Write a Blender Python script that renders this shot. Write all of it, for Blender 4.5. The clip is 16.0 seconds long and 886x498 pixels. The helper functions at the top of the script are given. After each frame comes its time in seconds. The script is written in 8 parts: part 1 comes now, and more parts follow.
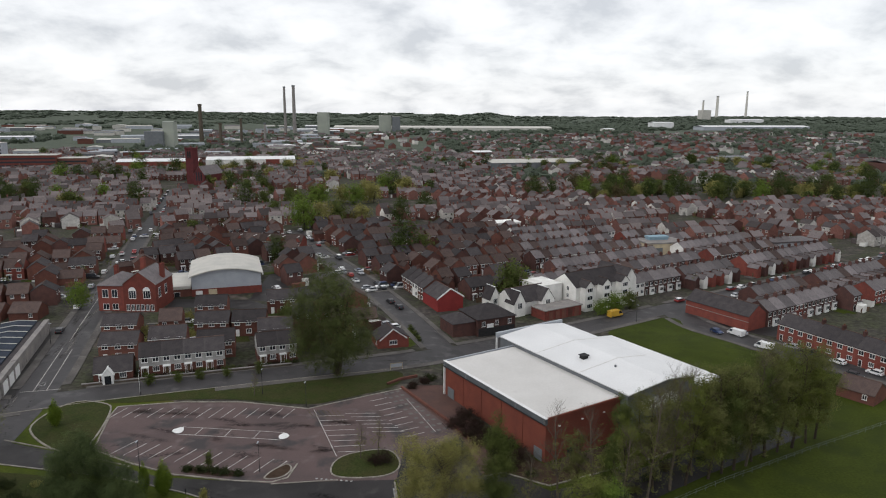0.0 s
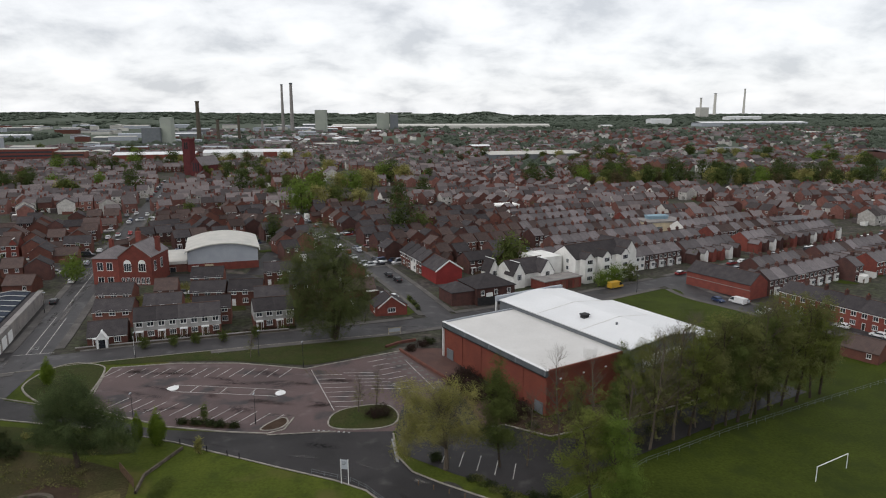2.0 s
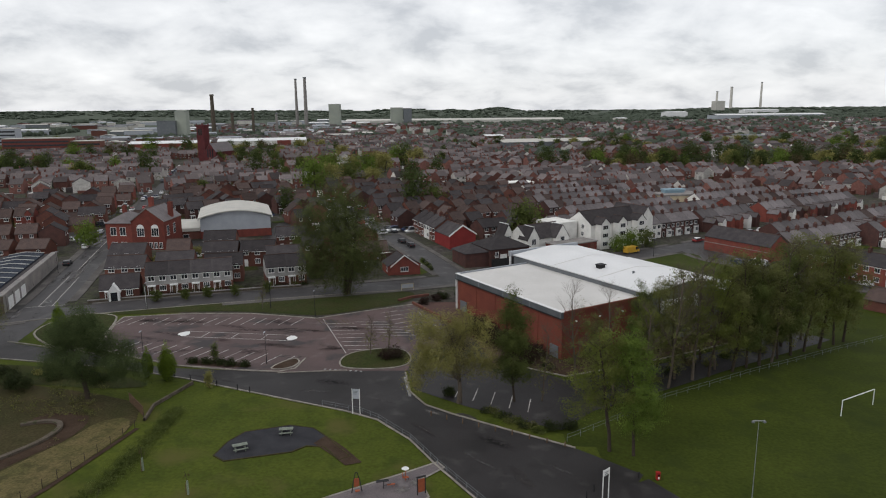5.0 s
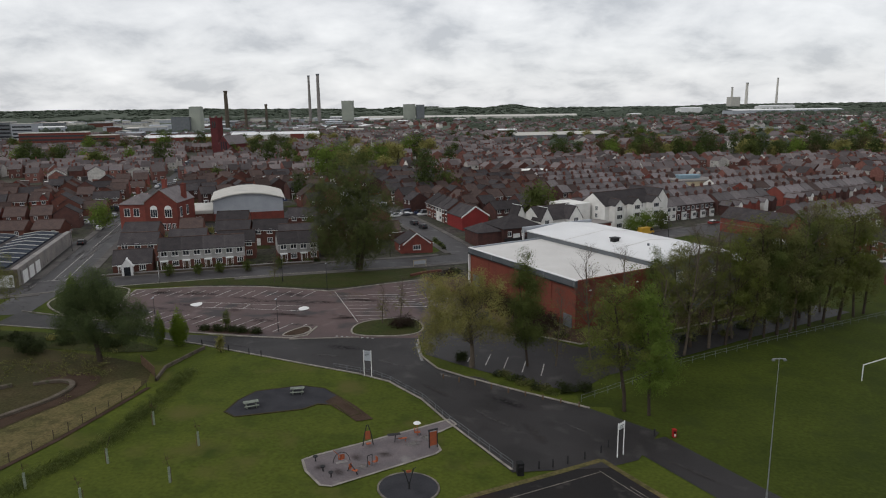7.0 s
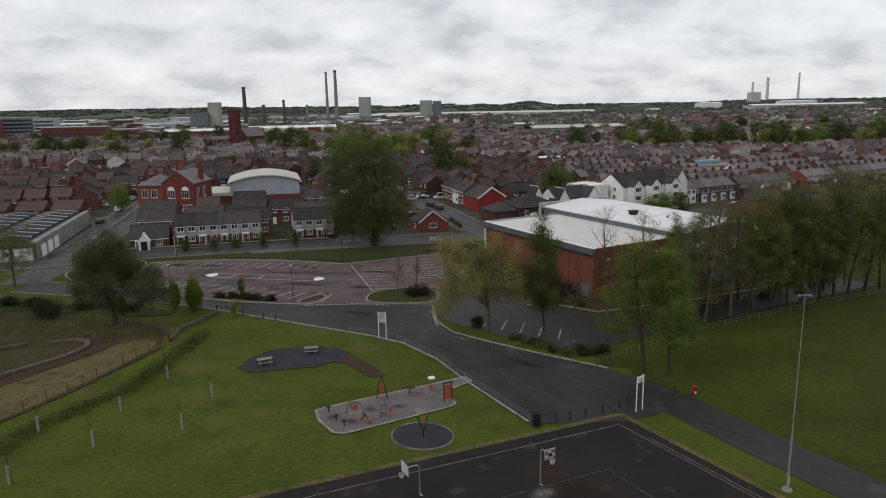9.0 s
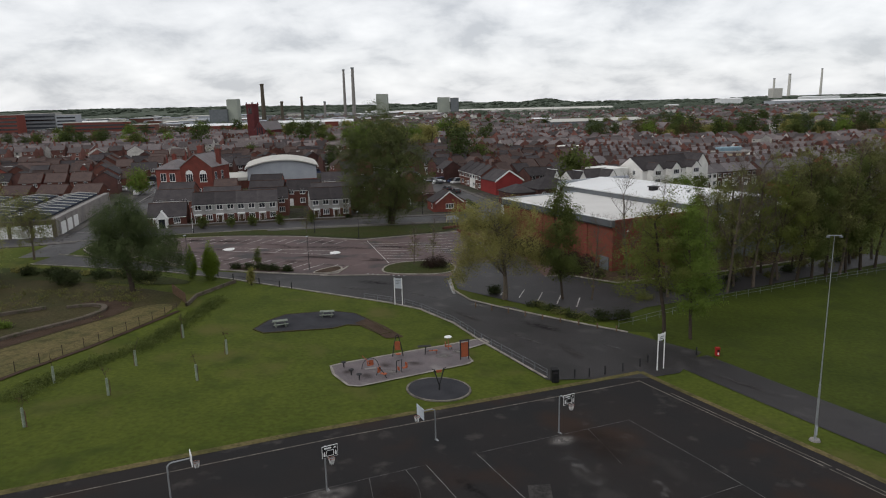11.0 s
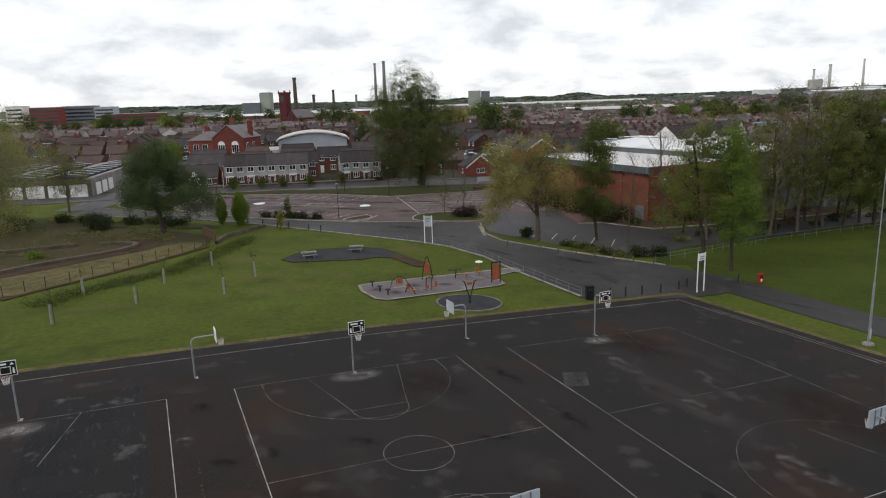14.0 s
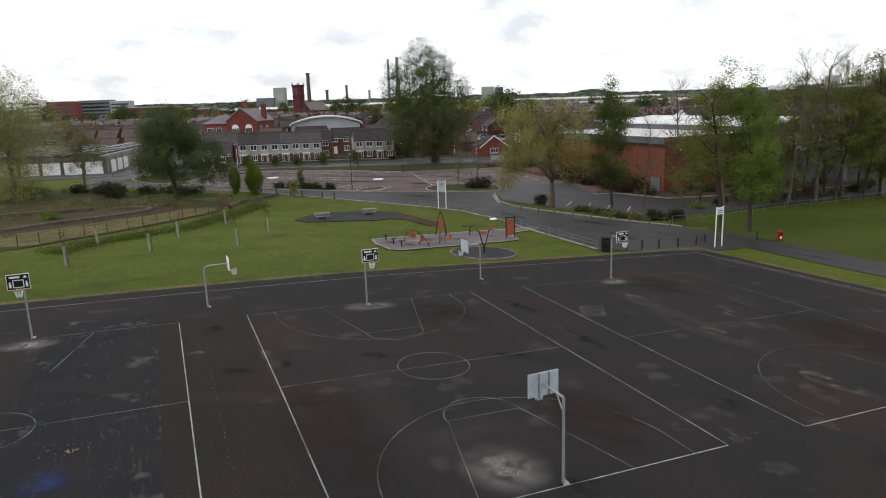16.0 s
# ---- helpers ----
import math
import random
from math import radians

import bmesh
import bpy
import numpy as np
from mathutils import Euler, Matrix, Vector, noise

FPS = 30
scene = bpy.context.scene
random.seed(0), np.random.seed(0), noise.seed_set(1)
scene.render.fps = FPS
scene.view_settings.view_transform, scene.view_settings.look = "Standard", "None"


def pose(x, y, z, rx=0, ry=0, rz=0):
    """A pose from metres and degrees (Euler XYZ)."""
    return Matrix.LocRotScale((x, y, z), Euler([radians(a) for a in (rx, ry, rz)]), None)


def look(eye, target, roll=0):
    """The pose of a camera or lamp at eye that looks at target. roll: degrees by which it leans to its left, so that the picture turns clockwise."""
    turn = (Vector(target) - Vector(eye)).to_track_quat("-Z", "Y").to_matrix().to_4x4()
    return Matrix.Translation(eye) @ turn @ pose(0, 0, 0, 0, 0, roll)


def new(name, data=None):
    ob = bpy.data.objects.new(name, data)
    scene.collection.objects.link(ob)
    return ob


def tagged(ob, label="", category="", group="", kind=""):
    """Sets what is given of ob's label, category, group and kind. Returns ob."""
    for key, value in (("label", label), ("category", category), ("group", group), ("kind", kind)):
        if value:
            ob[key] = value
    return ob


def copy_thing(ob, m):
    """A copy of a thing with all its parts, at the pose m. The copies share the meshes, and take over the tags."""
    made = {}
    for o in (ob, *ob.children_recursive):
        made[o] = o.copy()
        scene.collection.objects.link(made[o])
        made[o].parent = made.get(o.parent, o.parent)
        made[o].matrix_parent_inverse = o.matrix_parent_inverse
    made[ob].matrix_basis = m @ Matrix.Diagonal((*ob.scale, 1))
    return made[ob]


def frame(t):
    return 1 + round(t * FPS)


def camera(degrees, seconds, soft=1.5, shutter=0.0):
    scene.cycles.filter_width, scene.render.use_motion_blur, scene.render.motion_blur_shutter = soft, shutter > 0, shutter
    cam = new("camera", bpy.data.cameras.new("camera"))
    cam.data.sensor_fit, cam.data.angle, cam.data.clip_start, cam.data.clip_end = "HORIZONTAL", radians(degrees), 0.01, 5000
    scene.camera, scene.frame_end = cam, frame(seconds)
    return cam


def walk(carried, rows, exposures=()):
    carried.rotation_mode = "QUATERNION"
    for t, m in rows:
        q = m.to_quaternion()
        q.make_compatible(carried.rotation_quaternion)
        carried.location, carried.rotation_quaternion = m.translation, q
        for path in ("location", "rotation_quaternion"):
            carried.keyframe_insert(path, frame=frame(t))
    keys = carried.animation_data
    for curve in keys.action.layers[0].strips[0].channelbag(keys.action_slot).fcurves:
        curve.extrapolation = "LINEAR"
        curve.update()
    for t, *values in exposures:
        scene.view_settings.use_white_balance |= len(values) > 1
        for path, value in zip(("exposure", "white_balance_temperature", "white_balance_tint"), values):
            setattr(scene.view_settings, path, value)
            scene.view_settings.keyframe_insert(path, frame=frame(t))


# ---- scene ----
cam = camera(65.99, 16.0, soft=1.1)
ROWS = [
    (0, 0.17, 0.08, 65.19, 78.547, -0.289, -0.012),
    (0.5, 0.20, 0.17, 62.59, 78.574, -0.216, -0.045),
    (1, 0.23, 0.27, 59.82, 78.604, -0.106, -0.118),
    (1.5, 0.33, 0.31, 57.27, 78.604, -0.000, -0.155),
    (2, 0.33, 0.28, 55.31, 78.617, 0.079, -0.187),
    (2.5, 0.30, 0.16, 53.63, 78.574, 0.134, -0.179),
    (3, 0.42, 0.19, 51.44, 78.567, 0.213, 0.078),
    (3.5, 0.53, 0.23, 49.12, 78.519, 0.310, 0.373),
    (4, 0.51, 0.35, 47.37, 78.474, 0.377, 0.542),
    (6.5, 0.59, 0.23, 39.92, 78.375, 0.711, 1.727),
    (7, 0.59, 0.22, 38.57, 78.326, 0.764, 1.990),
    (7.5, 0.61, 0.19, 37.26, 78.294, 0.805, 2.254),
    (8, 0.66, 0.27, 35.60, 78.257, 0.879, 2.627),
    (8.5, 0.70, 0.32, 34.24, 78.238, 0.953, 3.000),
    (9, 0.75, 0.37, 32.93, 78.197, 1.046, 3.390),
    (11.5, 0.68, 0.57, 26.34, 78.100, 1.407, 5.284),
    (12, 0.63, 0.63, 24.58, 78.067, 1.538, 5.814),
    (12.5, 0.65, 0.63, 23.18, 78.018, 1.633, 6.231),
    (13, 0.63, 0.64, 21.89, 77.983, 1.720, 6.594),
    (13.5, 0.61, 0.62, 20.57, 77.958, 1.761, 6.978),
    (14, 0.54, 0.59, 19.25, 77.926, 1.838, 7.359),
    (14.5, 0.42, 0.49, 17.99, 77.896, 1.889, 7.708),
    (15, 0.32, 0.41, 16.71, 77.875, 1.941, 8.091),
    (15.5, 0.30, 0.30, 15.46, 77.841, 1.934, 8.431),
    (16, 0.31, 0.17, 14.59, 77.783, 1.922, 8.430),
]
walk(cam, [(t, pose(*row)) for t, *row in ROWS], [(0, -0.05), (3.5, -0.1), (7, -0.31), (9, -0.31), (12.5, -0.06), (14.5, 0.08), (15.2, 0.14), (16, 0.24)])

# ---- world, sun ----
SUN_EL, SUN_AZ = radians(42), radians(235)
world = bpy.data.worlds.new("world")
scene.world = world
world.use_nodes = True
wn, wl = world.node_tree.nodes, world.node_tree.links
wn.clear()


def wnode(kind, **values):
    n = wn.new(kind)
    for key, value in values.items():
        n.inputs[key].default_value = value
    return n


sky = wn.new("ShaderNodeTexSky")
sky.sky_type, sky.sun_disc, sky.sun_elevation, sky.sun_rotation = "NISHITA", False, SUN_EL, SUN_AZ
coord = wn.new("ShaderNodeTexCoord")
split = wn.new("ShaderNodeSeparateXYZ")
wl.new(coord.outputs["Generated"], split.inputs[0])
lift = wnode("ShaderNodeMath")
lift.operation = "ADD"
lift.inputs[1].default_value = 0.36
height = wnode("ShaderNodeMath")
height.operation = "ABSOLUTE"
wl.new(split.outputs["Z"], height.inputs[0])
wl.new(height.outputs[0], lift.inputs[0])
flat = []
for axis in ("X", "Y"):
    d = wn.new("ShaderNodeMath")
    d.operation = "DIVIDE"
    wl.new(split.outputs[axis], d.inputs[0])
    wl.new(lift.outputs[0], d.inputs[1])
    flat.append(d)
join = wn.new("ShaderNodeCombineXYZ")
wl.new(flat[0].outputs[0], join.inputs[0])
wl.new(flat[1].outputs[0], join.inputs[1])
puffs = wnode("ShaderNodeTexNoise", Scale=3.9, Detail=10.0, Roughness=0.56, Distortion=0.2)
wl.new(join.outputs[0], puffs.inputs["Vector"])
ramp = wn.new("ShaderNodeValToRGB")
for e, (p, c) in zip((ramp.color_ramp.elements[0], ramp.color_ramp.elements[1], ramp.color_ramp.elements.new(0.5)),
                     ((0.33, (0.47, 0.485, 0.515, 1)), (0.65, (0.745, 0.745, 0.75, 1)), (0.48, (0.645, 0.655, 0.675, 1)))):
    e.position, e.color = p, c
wl.new(puffs.outputs["Fac"], ramp.inputs[0])
gain = wn.new("ShaderNodeMix")
gain.data_type, gain.blend_type = "RGBA", "MIX"
gain.inputs["Factor"].default_value = 0.93
dim = wn.new("ShaderNodeVectorMath")
dim.operation = "SCALE"
dim.inputs["Scale"].default_value = 0.12
wl.new(sky.outputs[0], dim.inputs[0])
wl.new(dim.outputs[0], gain.inputs["A"])
wl.new(ramp.outputs[0], gain.inputs["B"])
back = wnode("ShaderNodeBackground", Strength=1.47)
wl.new(gain.outputs["Result"], back.inputs["Color"])
wl.new(back.outputs[0], wn.new("ShaderNodeOutputWorld").inputs[0])

sun = new("sun", bpy.data.lights.new("sun", "SUN"))
sun.data.energy, sun.data.angle, sun.data.color = 0.85, radians(18), (1.0, 0.98, 0.955)
sun.matrix_world = look((0, 0, 300), (300 * math.sin(SUN_AZ) * -1, 300 * math.cos(SUN_AZ) * -1, 300 - 300 * math.tan(SUN_EL)))

# ---- materials ----


def material(name, base, second=None, rough=0.85, scale=2.0, fine=30.0, mix=0.5, bump=0.15, metal=0.0, vary=0.0, spec=0.06,
             stain=None, stain_at=0.62, stain_scale=0.25, dust=None, dust_at=0.64, dust_scale=0.5, coords="Object", detail=0.25, island=False, sheen=None):
    """A surface whose base colour runs into a second at one scale, with fine grain, bump, stains and a tint for each object."""
    m = bpy.data.materials.new(name)
    m.use_nodes = True
    nt = m.node_tree
    nodes, links = nt.nodes, nt.links
    bsdf = nodes["Principled BSDF"]
    bsdf.inputs["Roughness"].default_value = rough
    bsdf.inputs["Metallic"].default_value = metal
    bsdf.inputs["Specular IOR Level"].default_value = spec
    if sheen:
        bsdf.inputs["Sheen Weight"].default_value = 0.3
        bsdf.inputs["Sheen Roughness"].default_value = 0.16
        bsdf.inputs["Sheen Tint"].default_value = (*sheen, 1)
    tc = nodes.new("ShaderNodeTexCoord")

    def noise_at(s, d=4.0):
        n = nodes.new("ShaderNodeTexNoise")
        n.inputs["Scale"].default_value, n.inputs["Detail"].default_value = s, d
        links.new(tc.outputs[coords], n.inputs["Vector"])
        return n

    def blend(kind, fac, a, b):
        n = nodes.new("ShaderNodeMix")
        n.data_type, n.blend_type = "RGBA", kind
        for key, value in (("Factor", fac), ("A", a), ("B", b)):
            if isinstance(value, (int, float)):
                n.inputs[key].default_value = value
            elif isinstance(value, tuple):
                n.inputs[key].default_value = (*value[:3], 1)
            else:
                links.new(value, n.inputs[key])
        return n.outputs["Result"]

    def ramp_of(source, lo, hi):
        n = nodes.new("ShaderNodeMapRange")
        n.inputs["From Min"].default_value, n.inputs["From Max"].default_value = lo, hi
        links.new(source, n.inputs["Value"])
        return n.outputs[0]

    second = second or tuple(c * 0.7 for c in base)
    big = noise_at(scale)
    small = noise_at(fine, 6.0)
    colour = blend("MIX", ramp_of(big.outputs["Fac"], 0.5 - 0.25 * mix - 0.05, 0.5 + 0.25 * mix + 0.05), base, second)
    grain = ramp_of(small.outputs["Fac"], 0.25, 0.75)
    g = nodes.new("ShaderNodeMapRange")
    g.inputs["To Min"].default_value, g.inputs["To Max"].default_value = 1 - detail, 1 + detail
    links.new(grain, g.inputs["Value"])
    colour = blend("MULTIPLY", 1.0, colour, g.outputs[0])
    if stain:
        s = noise_at(stain_scale, 5.0)
        colour = blend("MIX", ramp_of(s.outputs["Fac"], stain_at, stain_at + 0.12), colour, stain)
    if dust:
        s = noise_at(dust_scale, 8.0)
        colour = blend("MIX", ramp_of(s.outputs["Fac"], dust_at, dust_at + 0.25), colour, dust)
    if vary:
        info = nodes.new("ShaderNodeNewGeometry" if island else "ShaderNodeObjectInfo")
        v = nodes.new("ShaderNodeMapRange")
        v.inputs["To Min"].default_value, v.inputs["To Max"].default_value = 1 - vary, 1 + vary
        links.new(info.outputs["Random Per Island" if island else "Random"], v.inputs["Value"])
        colour = blend("MULTIPLY", 1.0, colour, v.outputs[0])
    links.new(colour, bsdf.inputs["Base Color"])
    if bump:
        b = nodes.new("ShaderNodeBump")
        b.inputs["Strength"].default_value = bump
        b.inputs["Distance"].default_value = 0.05
        links.new(small.outputs["Fac"], b.inputs["Height"])
        links.new(b.outputs[0], bsdf.inputs["Normal"])
    return m


M = {}
M["field_grass"] = material("field_grass", (0.0315, 0.043, 0.0064), (0.045, 0.058, 0.0088), sheen=(0.3, 0.42, 0.03), scale=0.09, fine=2.2, bump=0.35, detail=0.26, dust=(0.028, 0.038, 0.008), dust_at=0.48, dust_scale=0.2)
M["grass"] = material("grass", (0.046, 0.061, 0.0088), (0.068, 0.083, 0.0128), sheen=(0.42, 0.54, 0.04), scale=0.1, fine=2.2, bump=0.35, detail=0.26, stain=(0.078, 0.076, 0.021), stain_at=0.55, stain_scale=0.09, dust=(0.034, 0.048, 0.0085), dust_at=0.52, dust_scale=0.3)
M["rough_grass"] = material("rough_grass", (0.031, 0.041, 0.011), (0.042, 0.042, 0.016), scale=0.3, fine=3.0, bump=0.8, detail=0.4)
M["dry_grass"] = material("dry_grass", (0.056, 0.045, 0.022), (0.038, 0.037, 0.015), scale=0.25, fine=3.0, bump=0.8, detail=0.4)
M["town_ground"] = material("town_ground", (0.058, 0.051, 0.047), (0.046, 0.051, 0.028), scale=0.09, fine=0.9, bump=0.0, detail=0.5, stain=(0.115, 0.096, 0.085), stain_at=0.57, stain_scale=0.13, dust=(0.03, 0.028, 0.027), dust_at=0.52, dust_scale=0.3)
M["court"] = material("court", (0.0235, 0.0202, 0.0195), (0.0185, 0.018, 0.0185), scale=0.13, fine=22.0, bump=0.2, detail=0.3, stain=(0.030, 0.020, 0.016), stain_at=0.53, stain_scale=0.1, dust=(0.075, 0.068, 0.062), dust_at=0.6, dust_scale=0.42, rough=0.8)
M["road"] = material("road", (0.0185, 0.0165, 0.0168), (0.027, 0.024, 0.0243), scale=0.12, fine=18.0, bump=0.2, detail=0.25, spec=0.2, stain=(0.015, 0.0135, 0.0133), stain_at=0.52, stain_scale=0.16, dust=(0.065, 0.06, 0.057), dust_at=0.58, dust_scale=0.3, rough=0.58)
M["road_pale"] = material("road_pale", (0.04, 0.037, 0.038), (0.056, 0.052, 0.0535), scale=0.12, fine=18.0, bump=0.2, detail=0.25, spec=0.2, stain=(0.034, 0.032, 0.033), stain_at=0.52, stain_scale=0.12, dust=(0.11, 0.105, 0.105), dust_at=0.57, dust_scale=0.25, rough=0.6)
M["carpark"] = material("carpark", (0.118, 0.085, 0.082), (0.09, 0.068, 0.067), scale=0.1, fine=15.0, bump=0.2, detail=0.22, dust=(0.16, 0.13, 0.125), dust_at=0.58, dust_scale=0.3, stain=(0.06, 0.054, 0.055), stain_at=0.55, stain_scale=0.14, rough=0.75)
M["pavement"] = material("pavement", (0.15, 0.14, 0.13), (0.11, 0.105, 0.10), scale=0.5, fine=10.0)
M["paving_red"] = material("paving_red", (0.11, 0.065, 0.055), (0.085, 0.055, 0.05), scale=0.4, fine=8.0)
M["pad_grey"] = material("pad_grey", (0.15, 0.127, 0.13), (0.115, 0.102, 0.106), scale=0.5, fine=7.0, detail=0.2, dust=(0.25, 0.235, 0.225), dust_at=0.6, dust_scale=0.35, stain=(0.1, 0.06, 0.05), stain_at=0.66, stain_scale=0.5)
M["kerb"] = material("kerb", (0.30, 0.275, 0.24), (0.17, 0.155, 0.135), scale=0.8, fine=12.0)
M["concrete"] = material("concrete", (0.26, 0.24, 0.225), (0.19, 0.18, 0.175), scale=0.3, fine=10.0, stain=(0.13, 0.12, 0.115), stain_at=0.6, stain_scale=0.5)
M["stone_dark"] = material("stone_dark", (0.12, 0.1, 0.082), (0.08, 0.066, 0.052), scale=0.8, fine=6.0, bump=0.4, stain=(0.05, 0.055, 0.025), stain_at=0.56, stain_scale=0.9)
M["soil"] = material("soil", (0.04, 0.026, 0.018), (0.06, 0.04, 0.028), scale=0.5, fine=5.0, bump=0.6)
M["line"] = material("line", (0.19, 0.185, 0.18), (0.035, 0.034, 0.033), scale=0.9, fine=9.0, detail=0.35, bump=0.0)
M["line_white"] = material("line_white", (0.36, 0.36, 0.35), (0.15, 0.147, 0.144), scale=0.8, fine=9.0, detail=0.2, bump=0.0)
M["line_yellow"] = material("line_yellow", (0.12, 0.095, 0.04), (0.026, 0.022, 0.019), scale=1.1, fine=9.0, detail=0.3, bump=0.0)
M["straw"] = material("straw", (0.115, 0.092, 0.042), (0.078, 0.072, 0.028), scale=0.3, fine=3.0, bump=0.8, detail=0.4, dust=(0.05, 0.045, 0.02), dust_at=0.52, dust_scale=0.6)
M["bay_white"] = material("bay_white", (0.5, 0.485, 0.46), (0.27, 0.25, 0.24), scale=0.7, fine=7.0, detail=0.25, bump=0.0)
M["footway"] = material("footway", (0.125, 0.115, 0.108), (0.085, 0.079, 0.075), scale=0.25, fine=8.0, detail=0.25, dust=(0.17, 0.16, 0.15), dust_at=0.58, dust_scale=0.4)
M["skylight"] = material("skylight", (0.022, 0.028, 0.04), (0.035, 0.043, 0.06), scale=0.3, fine=5.0, rough=0.8, spec=0.1, bump=0.0)
M["kerb_dull"] = material("kerb_dull", (0.20, 0.18, 0.155), (0.08, 0.072, 0.062), scale=0.8, fine=12.0)
M["table_green"] = material("table_green", (0.2, 0.22, 0.185), (0.14, 0.155, 0.13), scale=1.5, fine=12.0)
M["silo_pale"] = material("silo_pale", (0.33, 0.35, 0.30), (0.27, 0.29, 0.26), scale=0.05, fine=1.0, detail=0.1, bump=0.0)
M["fleck"] = material("fleck", (0.085, 0.08, 0.077), (0.042, 0.039, 0.038), scale=1.3, fine=9.0, detail=0.4, bump=0.0)
M["fleck_yellow"] = material("fleck_yellow", (0.1, 0.085, 0.04), (0.04, 0.036, 0.022), scale=1.3, fine=9.0, detail=0.4, bump=0.0)
M["fleck_stone"] = material("fleck_stone", (0.26, 0.18, 0.145), (0.13, 0.1, 0.085), scale=2.0, fine=9.0, detail=0.4, bump=0.0)
M["scuff"] = material("scuff", (0.062, 0.058, 0.055), (0.03, 0.028, 0.027), scale=0.9, fine=6.0, detail=0.4, bump=0.0)
M["brick_red"] = material("brick_red", (0.2, 0.06, 0.047), (0.15, 0.05, 0.041), scale=0.6, fine=9.0, vary=0.22, detail=0.2)
M["brick_hall"] = material("brick_hall", (0.188, 0.06, 0.042), (0.15, 0.05, 0.037), scale=0.25, fine=8.0, detail=0.2)
M["brick_brown"] = material("brick_brown", (0.15, 0.066, 0.05), (0.112, 0.052, 0.043), scale=0.6, fine=9.0, vary=0.3, detail=0.2)
M["sandstone"] = material("sandstone", (0.118, 0.034, 0.035), (0.085, 0.028, 0.03), scale=0.3, fine=5.0)
M["brick_dark"] = material("brick_dark", (0.105, 0.053, 0.046), (0.075, 0.043, 0.039), scale=0.6, fine=9.0, vary=0.3, detail=0.2)
M["fascia_panel"] = material("fascia_panel", (0.085, 0.095, 0.105), (0.12, 0.13, 0.14), scale=0.4, fine=3.0, detail=0.1, rough=0.18, spec=0.6, bump=0.0)
M["render_white"] = material("render_white", (0.75, 0.74, 0.71), (0.62, 0.61, 0.58), scale=0.4, fine=5.0, vary=0.1, detail=0.08, bump=0.05)
M["render_grey"] = material("render_grey", (0.36, 0.352, 0.34), (0.26, 0.255, 0.25), scale=0.5, fine=5.0, vary=0.1, detail=0.12, bump=0.05)
M["court_brown"] = material("court_brown", (0.0255, 0.02, 0.0178), (0.021, 0.0183, 0.0172), scale=0.35, fine=12.0, detail=0.35)
M["court_dark"] = material("court_dark", (0.017, 0.0175, 0.019), (0.022, 0.02, 0.02), scale=0.35, fine=12.0, detail=0.35, dust=(0.11, 0.105, 0.1), dust_at=0.6, dust_scale=0.8)
M["render_cream"] = material("render_cream", (0.45, 0.38, 0.26), (0.36, 0.3, 0.22), scale=0.4, fine=5.0, vary=0.2, detail=0.08, bump=0.05)
M["slate"] = material("slate", (0.098, 0.086, 0.089), (0.135, 0.118, 0.119), scale=0.6, fine=7.0, vary=0.45, detail=0.3, rough=0.6, spec=0.2)
M["tile_brown"] = material("tile_brown", (0.08, 0.057, 0.051), (0.06, 0.045, 0.042), scale=0.6, fine=7.0, vary=0.32, detail=0.3)
M["tile_dark"] = material("tile_dark", (0.044, 0.04, 0.042), (0.062, 0.055, 0.056), scale=0.6, fine=7.0, vary=0.25, detail=0.3)
M["ridge"] = material("ridge", (0.10, 0.066, 0.056), (0.07, 0.05, 0.045), scale=1.0, fine=7.0, vary=0.3)
M["roof_white"] = material("roof_white", (0.60, 0.585, 0.565), (0.52, 0.505, 0.485), scale=0.09, fine=3.0, detail=0.05, bump=0.05, stain=(0.42, 0.40, 0.38), stain_at=0.66, stain_scale=0.16)
M["sheet_white"] = material("sheet_white", (0.72, 0.72, 0.72), (0.62, 0.62, 0.62), scale=0.07, fine=3.0, detail=0.05, bump=0.05)
M["cladding"] = material("cladding", (0.16, 0.17, 0.18), (0.13, 0.14, 0.15), scale=0.3, fine=5.0, detail=0.08, rough=0.5)
M["cladding_pale"] = material("cladding_pale", (0.36, 0.38, 0.41), (0.31, 0.33, 0.36), scale=0.3, fine=4.0, detail=0.06, rough=0.5)
M["roof_pale"] = material("roof_pale", (0.50, 0.48, 0.44), (0.42, 0.41, 0.38), scale=0.2, fine=4.0, detail=0.08, vary=0.15)
M["steel"] = material("steel", (0.33, 0.34, 0.35), (0.27, 0.28, 0.29), scale=2.0, fine=20.0, metal=0.5, rough=0.45, detail=0.1)
M["white_paint"] = material("white_paint", (0.72, 0.72, 0.71), (0.62, 0.62, 0.61), scale=1.5, fine=14.0, detail=0.08, bump=0.05)
M["painted_red"] = material("painted_red", (0.24, 0.04, 0.038), (0.19, 0.034, 0.033), scale=0.4, fine=6.0, detail=0.15)
M["board_grey"] = material("board_grey", (0.42, 0.46, 0.5), (0.34, 0.37, 0.4), scale=1.0, fine=8.0, detail=0.12, bump=0.03)
M["black_paint"] = material("black_paint", (0.012, 0.012, 0.013), (0.02, 0.02, 0.02), scale=2.0, fine=14.0, rough=0.5, bump=0.05)
M["dark_metal"] = material("dark_metal", (0.025, 0.025, 0.027), (0.035, 0.034, 0.034), scale=2.0, fine=14.0, rough=0.6)
M["orange_paint"] = material("orange_paint", (0.34, 0.095, 0.045), (0.25, 0.08, 0.045), scale=2.0, fine=14.0, rough=0.45, detail=0.1)
